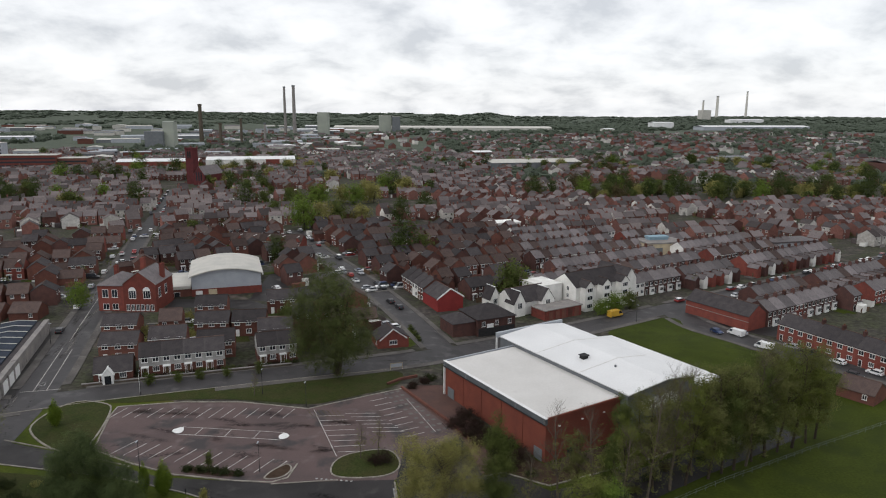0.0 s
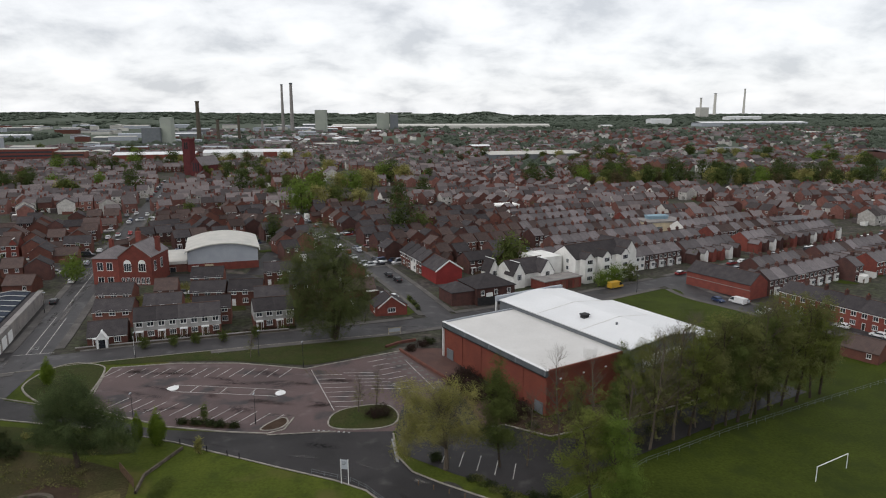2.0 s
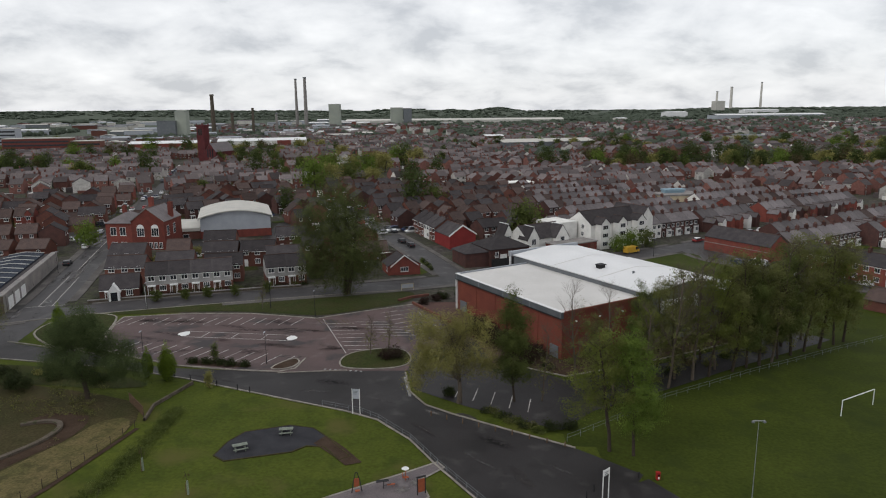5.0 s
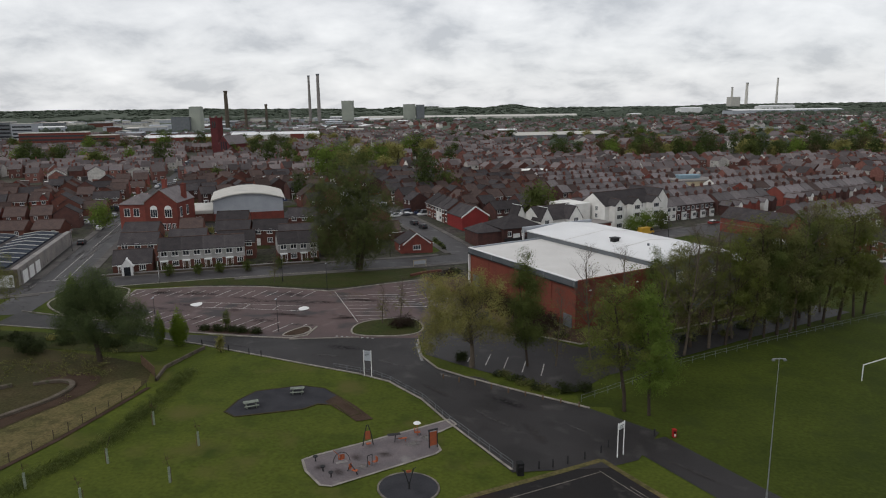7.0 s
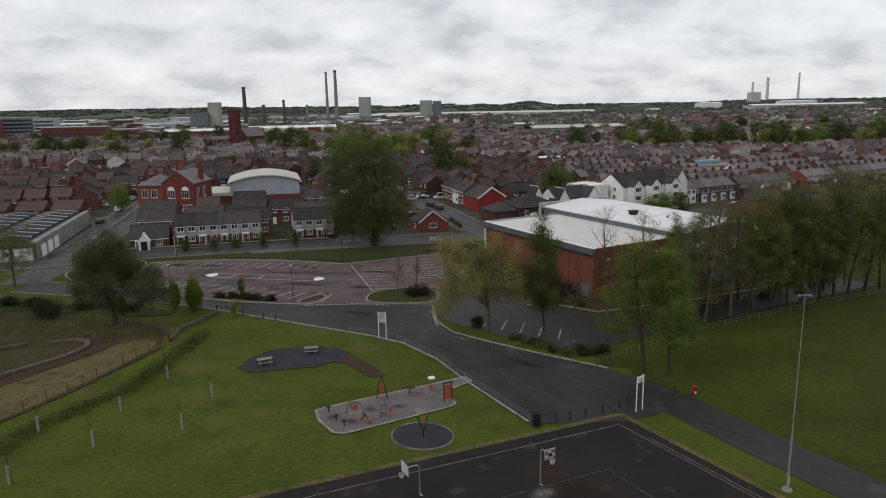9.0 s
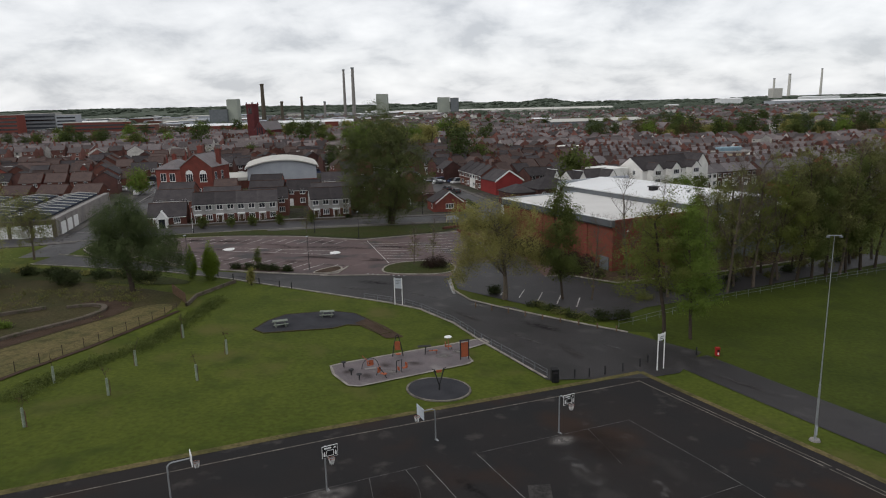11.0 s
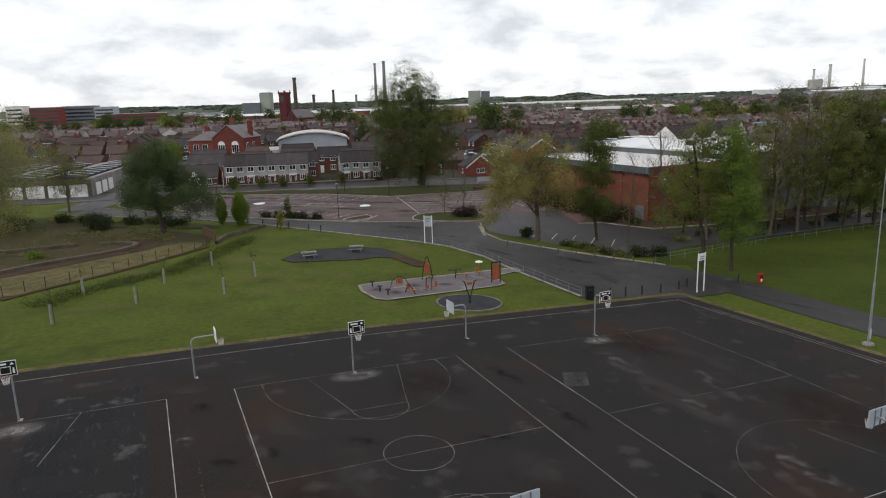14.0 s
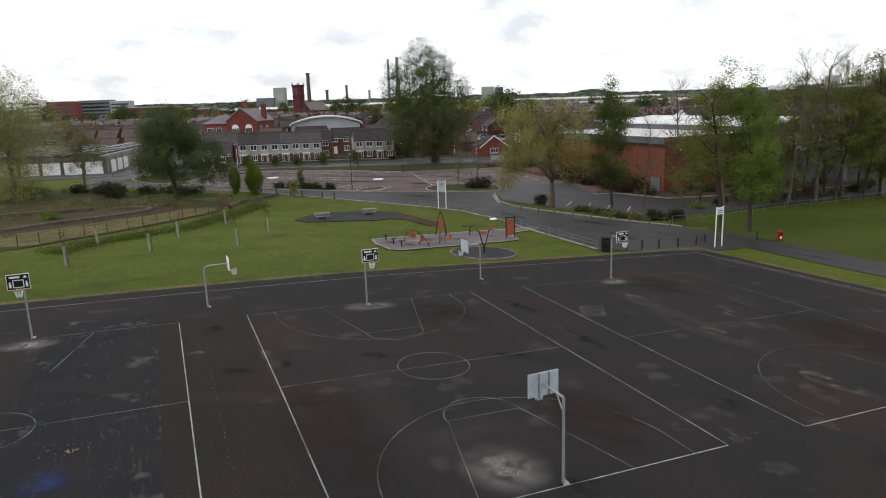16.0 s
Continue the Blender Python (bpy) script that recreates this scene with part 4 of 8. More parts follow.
def street_corner():
    """The red gable row, the corner shop and the white block with bays."""
    h = thing("gable_house", 0.5, 226.5, 25, "red brick end house with a white-trimmed gable", "house", z=-1.4)
    part("wall", gable_walls(9.5, 12, 5.2, 8.2, along_x=False), "painted_red", h, "crimson painted gable wall")
    part("roof", gable_roof(9.5, 12, 5.2, 8.2, 0.3, along_x=False), ["tile_dark", "ridge"], h)
    part("barge_board", extrude_profile([(-5.1, 4.8), (0, 8.15), (5.1, 4.8), (5.1, 5.3), (0, 8.65), (-5.1, 5.3)], -6.3, -6.12), "white_paint", h, "white barge boards")
    TAKEN.append((0.5, 226, 8))
    for k in range(4):
        d = 8.5 + 5 * k
        place("street_white" if k == 1 else "street_red", 0.5 - .423 * d, 226.5 + .906 * d, 295)
        TAKEN.append((0.5 - .423 * d, 226.5 + .906 * d, 5.5))
    c = thing("corner_shop", 14.5, 203.5, 25, "two-storey brick corner shop with a grey hipped roof", "shop", z=-1.6)
    part("wall", boxes((-6.5, 6.5, -5.5, 7, -2, 5.4)), "brick_dark", c)
    w = hip_roof(13, 12.5, 5.4, 8.6)
    bmesh.ops.transform(w, matrix=Matrix.Translation((0, .75, 0)), verts=w.verts)
    part("roof", w, "tile_dark", c)
    for x in (-4.5, 0, 4.5):
        window("window", c, x, -5.5, 3.2, 1.2, 1.5, "y-", 1)
    part("shopfront", boxes((-6.2, 6.2, -5.65, -5.45, 0, 2.7)), "dark_metal", c, "dark green shopfront")
    part("shop_sign", boxes((-3.4, -1.2, -5.75, -5.6, 2.7, 3.9)), "white_paint", c, "white sign board")
    part("rear_wing", boxes((-14, -6.5, -4, 5, -2, 4.6)), "brick_dark", c)
    w = hip_roof(7.6, 9, 4.6, 6.8)
    bmesh.ops.transform(w, matrix=Matrix.Translation((-10.2, .5, 0)), verts=w.verts)
    part("rear_roof", w, "tile_dark", c)
    TAKEN.extend([(14, 203, 9), (5, 199, 7)])
    b = thing("apartment_building", 54.5, 239.5, 32, "white rendered apartment block with bays and a grey pitched roof", "apartment building", z=-2.4)
    part("wall", gable_walls(27, 12, 8.2, 12.0), "render_white", b, "white rendered walls")
    part("roof", gable_roof(27, 12, 8.2, 12.0, 0.3), ["tile_dark", "ridge"], b)
    for k, x in enumerate((-9.5, -1.5, 7.5)):
        bay = part("bay", gable_walls(4.2, 3.6, 8.4, 10.4, along_x=False), "render_white", b)
        bay.location = (x, -7.0, 0)
        r = part("bay_roof", gable_roof(4.2, 4.5, 8.4, 10.4, 0.15, 0.12, along_x=False), ["tile_dark", "ridge"], b)
        r.location = (x, -6.6, 0)
        for z in (1.0, 3.9, 6.6):
            window("window", b, x, -8.8, z, 2.4, 1.5, "y-", 2)
    for x in (-5.5, 3.2, 11.5):
        for z in (1.0, 3.9, 6.4):
            window("window", b, x, -6.0, z, 1.3, 1.4, "y-", 1)
    for y in (-2, 2):
        for z in (1.0, 3.9, 6.4):
            window("window", b, -13.5, y, z, 1.2, 1.5, "x-", 1)
    part("cross_wing", gable_walls(5.5, 15, 9.0, 12.6, along_x=False), "render_white", b).location = (11.0, -0.6, 0)
    part("cross_roof", gable_roof(5.5, 15, 9.0, 12.6, 0.25, along_x=False), ["tile_dark", "ridge"], b).location = (11.0, -0.6, 0)
    TAKEN.extend([(40, 231, 9), (48, 236, 10), (58, 242, 9), (64, 245, 9), (48, 224, 8), (60, 228, 8)])
    p = thing("white_pub", 28, 226.5, 32, "white gabled pub with a dark roof and brick front wing", "pub", z=-2.2)
    part("wall", gable_walls(16, 10, 4.8, 8.6), "render_white", p)
    part("roof", gable_roof(16, 10, 4.8, 8.6), ["tile_dark", "ridge"], p)
    for x, y, w in ((-6, -5.5, 4.6), (5.2, -6.5, 5.4), (-9.5, 3.5, 4.0)):
        part("gable_bay", gable_walls(w, 5, 5.0, 8.8, along_x=False), "render_white", p).location = (x, y + 2, 0)
        part("gable_roof", gable_roof(w, 5, 5.0, 8.8, 0.3, 0.14, along_x=False), ["tile_dark", "white_paint"], p).location = (x, y + 2, 0)
        window("window", p, x, y - .5, 3.0, 1.8, 2.0, "y-", 2)
    part("front_wing", boxes((-1.5, 14.5, -13.5, -6.5, -2, 3.3)), "brick_red", p, "red brick front wing")
    part("front_roof", boxes((-1.8, 14.8, -13.8, -6.5, 3.3, 3.6)), "concrete", p)
    for k in range(5):
        part("brick_panel", boxes((0.2 + 2.8 * k, 2.0 + 2.8 * k, -13.62, -13.48, -1, 2.8)), "brick_brown", p)
    part("link_block", boxes((6, 15, -3, 8, -2, 8.6)), "render_white", p)
    TAKEN.extend([(28, 226, 10), (36, 218, 9), (22, 220, 7)])


street_corner()


def brick_works():
    h = thing("workshop", 97, 222, 32, "red brick workshop with a grey slate roof", "workshop", z=-2.6)
    part("wall", gable_walls(9, 24, 4.6, 7.6, along_x=False), "brick_red", h).location = (-3.5, -1, 0)
    part("roof", gable_roof(9, 24, 4.6, 7.6, along_x=False), ["tile_dark", "ridge"], h).location = (-3.5, -1, 0)
    part("string_course", boxes((-8.05, -7.98, -13, 11, 2.6, 2.8)), "concrete", h)
    TAKEN.extend([(94, 212, 8), (90, 222, 9), (97, 230, 9)])


brick_works()
place("bungalow", -128.5, 204.5, 186)
place("bungalow", -139, 203, 186)
place("bungalow", -150, 201.5, 186)
TAKEN += [(-128.5, 204.5, 6), (-139, 203, 6), (-150, 201.5, 6)]
terrace_row("semi_red", -97, 312, -9, 5, 6.9)
place("bungalow", 103, 157, 128)
TAKEN.append((103, 157, 7))
PROTO["red_terrace"] = house("terraced_house", 6.0, 8.5, 5.2, 7.7, "brick_red", "tile_dark", "bright red brick terraced house with white-framed windows", "house", "red brick terrace", chimney=True)
terrace_row("red_terrace", 106.5, 201.5, -62, 7, 6.0)
terrace_row("terrace_bay", 103, 214.5, 32, 8, 5.0, ["terrace_bay", "terrace", "terrace_bay"])
terrace_row("terrace", 70, 249.5, 32, 5, 5.0, ["terrace_bay", "terrace_white", "terrace_bay"])

# ---- streets of houses ----
cross = [(-124, 238.5), (-160, 234), (-235, 224)]
single("road_8", band(cross, width=6.5, lift=0.06), ["road"], "asphalt side street between the bungalows", "road", kind="structure")
ROADS = [(front, 7.5), ([p for p in west if p[1] < 258], 8.5), ([p for p in west if p[1] >= 250], 5.0), (side, 6.5), (east, 7.0), (cross, 4.5)]
STREETS = []
LANES = []
TAKEN += [(-70, 222, 13), (-58, 230, 9), (-64, 214, 8)]


def fill(keys, x0, y0, turn, rows, count, gap, w, jitter=0.0, skip=0.08, area=None):
    """Streets of houses: pairs of rows that face each other."""
    c, s = math.cos(radians(turn)), math.sin(radians(turn))
    for r in range(rows):
        off = r * gap
        face = turn if r % 2 == 0 else turn + 180
        run = random.random() * 3
        if r % 2:
            lane = []
            for k in range(int(count * w / 6)):
                x, y = x0 + c * k * 6 - s * (off + gap / 2), y0 + s * k * 6 + c * (off + gap / 2)
                if math.hypot(x, y) < 372 and -0.9 * y < x < 0.64 * y + 20 and (not area or area(x, y)) and clear(x, y, 1):
                    lane.append((x, y))
                else:
                    LANES.append(lane)
                    lane = []
            LANES.append(lane)
        for k in range(count):
            run += w
            if w < 6 and k % 13 == 12:
                run += 9.0
            if random.random() < skip:
                run += w * random.random()
                continue
            x = x0 + c * run - s * off + random.uniform(-jitter, jitter)
            y = y0 + s * run + c * off + random.uniform(-jitter, jitter)
            if math.hypot(x, y) > 372 or x > 0.64 * y + 20 or x < -0.9 * y or (area and not area(x, y)) or not clear(x, y, 1.5 if jitter == 0 else 3.5, ROADS):
                continue
            place(random.choice(keys), x, y, face + random.uniform(-jitter, jitter) * 2 + (90 if jitter and random.random() < .3 else 0))
            STREETS.append((x, y))


def left_estate(x, y):
    return x < -96 - 0.33 * (y - 150)


def centre_estate(x, y):
    return x > -92 - 0.33 * (y - 150) and x < 30 + 0.1 * (y - 250) and y > 255 - 0.2 * (x + 90)


def inner_yards(x, y):
    return -92 < x < -24 and 170 < y < 236 - 0.4 * (x + 60)


def right_town(x, y):
    return x > 34 + 0.02 * (y - 250) and y > 200 and not (x < 100 and y < 0.62 * x + 183) and not (x > 90 and (x - 106.5) * .883 + (y - 201.5) * .469 < 10)


estate = ["semi", "semi_dark", "semi", "semi_red", "bungalow", "long_low"]
fill(estate, -330, 140, 18, 20, 38, 14, 7.4, 1.0, 0.08, left_estate)
fill(["semi", "semi_dark", "semi_dark", "terrace_brown"], -111.6, 163.5, 32, 23, 46, 14.5, 7.3, 0.8, 0.08, centre_estate)
fill(["semi", "long_low", "semi_dark", "bungalow"], -95, 172, 14, 7, 11, 14, 9.2, 0.8, 0.05, inner_yards)
fill(["terrace", "terrace_bay", "terrace_brown", "terrace", "terrace_bay", "terrace_white", "terrace_white"], -40, 120, 32, 24, 100, 17.0, 5.1, 0.0, 0.03, right_town)


LANES = [lane for lane in LANES if len(lane) > 2]
single("road_6", band(*LANES, width=5.0, lift=0.05, step=6.0), ["road"], "narrow asphalt streets between the rows of houses", "road", kind="structure")


def lane_pavements():
    bm = bmesh.new()
    for lane in LANES:
        d = (Vector(lane[-1]) - Vector(lane[0])).normalized()
        n = Vector((-d.y, d.x)) * 3.1
        for k in (-1, 1):
            strip(bm, [(p[0] + n.x * k, p[1] + n.y * k) for p in (lane[0], lane[-1])], 1.1, 0.06, 0.1, 8.0)
    return bm


single("pavement_1", lane_pavements(), ["pavement"], "pale flagged pavements along the house fronts", "pavement", kind="structure")


def footways(lines):
    """Kerbed pavements on both sides of the streets, left open where another street joins."""
    bm = bmesh.new()
    for line, half, wide in lines:
        pts = [Vector(p) for p in along(line, 3.0)]
        for side_of in (-1, 1):
            run = []
            for a, b in zip(pts, pts[1:]):
                d = (b - a).normalized()
                q = a + Vector((-d.y, d.x)) * side_of * (half + wide / 2)
                inside = any((q - Vector(p)).length < h + 1.2 for other, h, _ in lines if other is not line for p in along(other, 3.0))
                in_park = q.y < 150 and -90 < q.x < 30
                if inside or in_park or math.hypot(q.x, q.y) > 420:
                    if len(run) > 2:
                        strip(bm, run, wide, 0.05, 0.11, 3.0)
                    run = []
                else:
                    run.append((q.x, q.y))
            if len(run) > 2:
                strip(bm, run, wide, 0.05, 0.11, 3.0)
    return bm


single("pavement_2", footways([(front, 4.3, 2.0), ([p for p in west if 150 < p[1] < 258], 4.3, 2.0), ([p for p in west if p[1] > 248], 3.5, 1.6), (side, 4.0, 1.8), (east, 5.0, 2.0), (cross, 3.25, 1.6)]), ["footway"], "worn grey kerbed pavements beside the streets", "pavement", kind="structure")


def garden_lawns():
    """Small lawns and paved yards behind and before the houses."""
    bm = bmesh.new()
    r = random.Random(61)
    for x, y in STREETS:
        if math.hypot(x, y) > 480:
            continue
        for k in range(2):
            a = r.uniform(0, math.tau)
            px, py = x + 7 * math.cos(a), y + 7 * math.sin(a)
            if not clear(px, py, 0, ((front, 6.6), (west, 8.5), (side, 6.2), (east, 7.4), (cross, 5))):
                continue
            w, d = r.uniform(1.2, 3.0), r.uniform(1.0, 2.6)
            turn = TURN + r.choice((0, math.pi / 2))
            c, q = math.cos(turn), math.sin(turn)
            lift = 0.1 + r.uniform(0, .05)
            corner = [(px + c * i * w - q * j * d, py + q * i * w + c * j * d) for i, j in ((-1, -1), (1, -1), (1, 1), (-1, 1))]
            bm.faces.new([bm.verts.new((u, v, gz(u, v) + lift)) for u, v in corner]).material_index = r.choice((0, 0, 1, 2) if not right_town(x, y) else (0, 2, 3, 3))
    return bm


single("garden_plots", garden_lawns(), ["field_grass", "rough_grass", "footway", "paving_red"], "small lawns and paved yards between the houses", "gardens", kind="stuff")


def street_cars():
    """Cars along the kerbs of the far streets, too many and too small to tell apart."""
    r = random.Random(62)
    bm = bmesh.new()

    def car(x, y, ang):
        m = pose(x, y, gz(x, y) + .08, 0, 0, ang)
        tall, long = r.uniform(1.4, 1.55), r.uniform(1.9, 2.25)
        if r.random() < .12:
            tall, long = 2.1, 2.6
        for pts, mat in ((((-long, .3), (long, .3), (long, .75), (long - .9, .92), (-long + .2, .95), (-long, .8)), 0), (((-long + .15, .9), (long - .95, .9), (long - 1.7, tall - .1), (-long + .7, tall - .1)), 1), (((-long + .65, tall - .12), (long - 1.65, tall - .12), (long - 1.75, tall), (-long + .8, tall)), 0)):
            w = .87 if mat == 0 and pts[0][1] < .5 else .76
            rings = [[bm.verts.new(m @ Vector((px, q, pz))) for px, pz in pts] for q in (-w, w)]
            n = len(pts)
            for k in range(n):
                bm.faces.new((rings[0][k], rings[0][(k + 1) % n], rings[1][(k + 1) % n], rings[1][k])).material_index = mat
            bm.faces.new(rings[0][::-1]).material_index = mat
            bm.faces.new(rings[1]).material_index = mat

    for lane in LANES:
        d = (Vector(lane[-1]) - Vector(lane[0])).normalized()
        ang = math.degrees(math.atan2(d.y, d.x))
        for p in along([lane[0], lane[-1]], 6.0):
            for q in (-1, 1):
                if r.random() < .3:
                    car(p[0] - d.y * q * 1.75, p[1] + d.x * q * 1.75, ang + (180 if r.random() < .5 else 0))
    for line, off, lo, hi, chance in ((west, 3.0, 262, 540, .35), (front, 3.4, 236, 330, .4), (side, 3.1, 240, 360, .3)):
        pts = along(line, 6.5)
        for a, b in zip(pts, pts[1:]):
            if lo < a[1] < hi:
                d = (Vector(b) - Vector(a)).normalized()
                for q in (-1, 1):
                    if r.random() < chance:
                        car(a[0] - d.y * q * off, a[1] + d.x * q * off, math.degrees(math.atan2(d.y, d.x)))
    for k in range(7):
        car(-119 + 2.6 * k, 303 - 1.2 * k, 60)
    for k in range(8):
        car(-222 + 3.1 * k, 366 + 1.2 * k, 110)
    return bm


single("street_cars", street_cars(), ["car_mix", "glass"], "rows of parked cars in the far streets", "cars", kind="stuff")


def far_rows():
    """The far streets of houses, too many and too small to tell apart."""
    bm = bmesh.new()
    rnd = random.Random(5)

    def small(x, y, turn, w, d, e, r, wall, detail):
        m = pose(x, y, gz(x, y), 0, 0, turn)

        def quads(pts, faces, mat):
            v = [bm.verts.new(m @ Vector(p)) for p in pts]
            for q in faces:
                bm.faces.new([v[i] for i in q]).material_index = mat
        quads(((-w, -d, -1), (w, -d, -1), (w, d, -1), (-w, d, -1), (-w, -d, e), (w, -d, e), (w, d, e), (-w, d, e), (-w, 0, r), (w, 0, r)),
              ((0, 1, 5, 4), (2, 3, 7, 6), (1, 2, 6, 9, 5), (3, 0, 4, 8, 7)), wall)
        o = .3
        t = (r - e) / d * o
        quads(((-w, -d - o, e - t + .1), (w, -d - o, e - t + .1), (w, 0, r + .12), (-w, 0, r + .12), (w, d + o, e - t + .1), (-w, d + o, e - t + .1)), ((0, 1, 2, 3), (3, 2, 4, 5)), 1)
        if rnd.random() < 0.55:
            o = rnd.uniform(-w * .8, w * .8)
            quads([(o + a, b, c) for c in (r - .5, r + 1.2) for a, b in ((-.4, -.55), (.4, -.55), (.4, .55), (-.4, .55))], ((0, 1, 5, 4), (1, 2, 6, 5), (2, 3, 7, 6), (3, 0, 4, 7), (4, 5, 6, 7)), 0)
        if detail:
            for f in (-1, 1):
                for wx, z, ww, wh in ((-w * .5, e - 1.7, .65, 1.2), (w * .5, e - 1.7, .65, 1.2), (w * .4, 1.0, .9, 1.3), (-w * .5, 0.1, .5, 2.0)):
                    if rnd.random() < .85:
                        y0 = f * (d + .06)
                        quads(((wx - ww, y0, z), (wx + ww, y0, z), (wx + ww, y0, z + wh), (wx - ww, y0, z + wh)), ((0, 1, 2, 3),), 2)
                        y0 = f * (d + .1)
                        quads(((wx - ww + .2, y0, z + .2), (wx + ww - .2, y0, z + .2), (wx + ww - .2, y0, z + wh - .2), (wx - ww + .2, y0, z + wh - .2)), ((0, 1, 2, 3),), 3)
            if rnd.random() < .5:
                x0, q = rnd.uniform(-w, w - 2), rnd.uniform(1.6, 3.4)
                quads([(x0 + a * 2.4, b, c) for c in (-1, 2.6) for a, b in ((0, d), (1, d), (1, d + q), (0, d + q))], ((0, 1, 5, 4), (1, 2, 6, 5), (2, 3, 7, 6), (3, 0, 4, 7), (4, 5, 6, 7)), rnd.choice((0, 1, 2)))
    for k in range(760):
        y = rnd.uniform(650, 1900)
        x = (rnd.uniform(0.04, 0.62) if k % 3 else rnd.uniform(-.34, .04)) * y
        if not any(abs(x - p) < 9 and abs(y - q) < 9 for p, q in STREETS[-400:]):
            small(x, y, rnd.choice((14, 32, 104, 122)), rnd.uniform(4, 10), rnd.uniform(4, 6), rnd.uniform(5, 7), rnd.uniform(8, 10), 2 if rnd.random() < .22 else 0, False)
    for r in range(330):
        ang = rnd.choice((14, 32, 18, 122))
        cx, cy = rnd.uniform(-760, 620), rnd.uniform(340, 1000)
        for row in range(3):
            n = rnd.randint(5, 14)
            for k in range(n):
                a, b = (k - n / 2) * 7.0 + rnd.uniform(-.6, .6), row * 19
                x = cx + a * math.cos(radians(ang)) - b * math.sin(radians(ang))
                y = cy + a * math.sin(radians(ang)) + b * math.cos(radians(ang))
                if x > 0.66 * y or x < -0.92 * y or math.hypot(x, y) < 374 or math.hypot(x + 205, y - 590) < 45:
                    continue
                if (x > 110 and 505 < y < 640) or (x > 0.1 * y and y > 640 and (cx * 7) % 1 > .3) or (-110 < x < 0 and 425 < y < 500) or not clear(x, y, 1, ROADS):
                    continue
                if any(abs(x - p) < 6.5 and abs(y - q) < 6.5 for p, q in STREETS):
                    continue
                STREETS.append((x, y))
                small(x, y, ang + rnd.uniform(-3, 3), 3.4, rnd.uniform(3.4, 4.4), rnd.uniform(4.8, 5.5), rnd.uniform(7.0, 8.1), 2 if rnd.random() < .16 else 0, y < 720)
    return bm


single("far_houses", far_rows(), ["far_brick", "far_roof", "far_render", "glass"], "distant rows of brick houses with dark roofs", "houses", kind="stuff")

# ---- ball court: lines and wear ----
B_NW = (-18.8, 39.9)
WIDE, LONG = 16.0, 24.9


def ring(cx, cy, r, a0, a1, n=28):
    return [(cx + r * math.cos(radians(a0 + (a1 - a0) * k / n)), cy + r * math.sin(radians(a0 + (a1 - a0) * k / n))) for k in range(n + 1)]


def court_lines(u0, skip=()):
    """The lines of one court whose north-west corner lies u0 metres along from the middle one."""
    def at(u, v):
        return at_uv(B_NW[0], B_NW[1], u0 + u - 0.016 * v, -v)

    def arc(u, v, r, a0, a1, n=28):
        return [at(u + r * math.cos(radians(a)), v + r * math.sin(radians(a))) for a in np.linspace(a0, a1, n)]
    lines = {"side_west": [at(0, 0), at(0, LONG)], "side_east": [at(WIDE, 0), at(WIDE, LONG)], "base_north": [at(0, 0), at(WIDE, 0)], "base_south": [at(0, LONG), at(WIDE, LONG)],
             "middle": [at(0, LONG / 2), at(WIDE, LONG / 2)], "circle": arc(8, LONG / 2, 1.9, 0, 360, 40)}
    for end, v0, s in (("north", 0, 1), ("south", LONG, -1)):
        lines["key_a_" + end] = [at(4.75, v0), at(6.15, v0 + s * 6.2)]
        lines["key_b_" + end] = [at(11.3, v0), at(9.7, v0 + s * 6.2)]
        lines["throw_" + end] = [at(6.15, v0 + s * 6.2), at(9.7, v0 + s * 6.2)]
        lines["half_ring_" + end] = arc(7.9, v0 + s * 6.2, 1.8, 0, 180 * s, 18)
        lines["three_" + end] = [at(1.75, v0)] + arc(8, v0 + s * 1.4, 6.25, 180, 180 - s * 180, 36) + [at(14.25, v0)]
    for key, pts in lines.items():
        if key in skip:
            continue
        single("court_line", band(pts, width=(0.036 if (u0 == 0 and key == "side_east") or (u0 > 10 and key == "side_west") else 0.055) if key in ("side_west", "side_east", "base_south") else (0.032 if u0 > 10 and key == "three_south" else 0.045), lift=0.062, step=1.5),
               ["line_white" if key in ("side_west", "side_east", "base_south") and (u0 < 10 or key != "side_east") else "line"], "faded white line painted on the asphalt court", "court line", kind="structure")


court_lines(0)
court_lines(-20.1, ("three_north", "three_south", "key_a_north", "key_b_south", "side_west", "throw_north", "half_ring_north"))
court_lines(20.45, ("throw_north", "half_ring_north", "key_a_north", "key_a_south", "throw_south", "half_ring_south", "three_north", "circle"))
single("border_line", band([court_at(-95, -2.35), court_at(-1.9, -2.1)], [court_at(-1.9, -1.9), court_at(-1.9, -70)], [court_at(-1.4, -6), court_at(-1.4, -70)], width=0.12, lift=0.06), ["kerb_dull"], "worn pale edging line round the asphalt court", "line", kind="structure")
single("edge_strip", band([court_at(-95, -0.12), court_at(0.1, -0.05)], [court_at(0.15, 0), court_at(0.15, -75)], width=0.75, lift=0.066), ["straw"], "ragged dry edge between asphalt and grass", "edge", kind="structure")


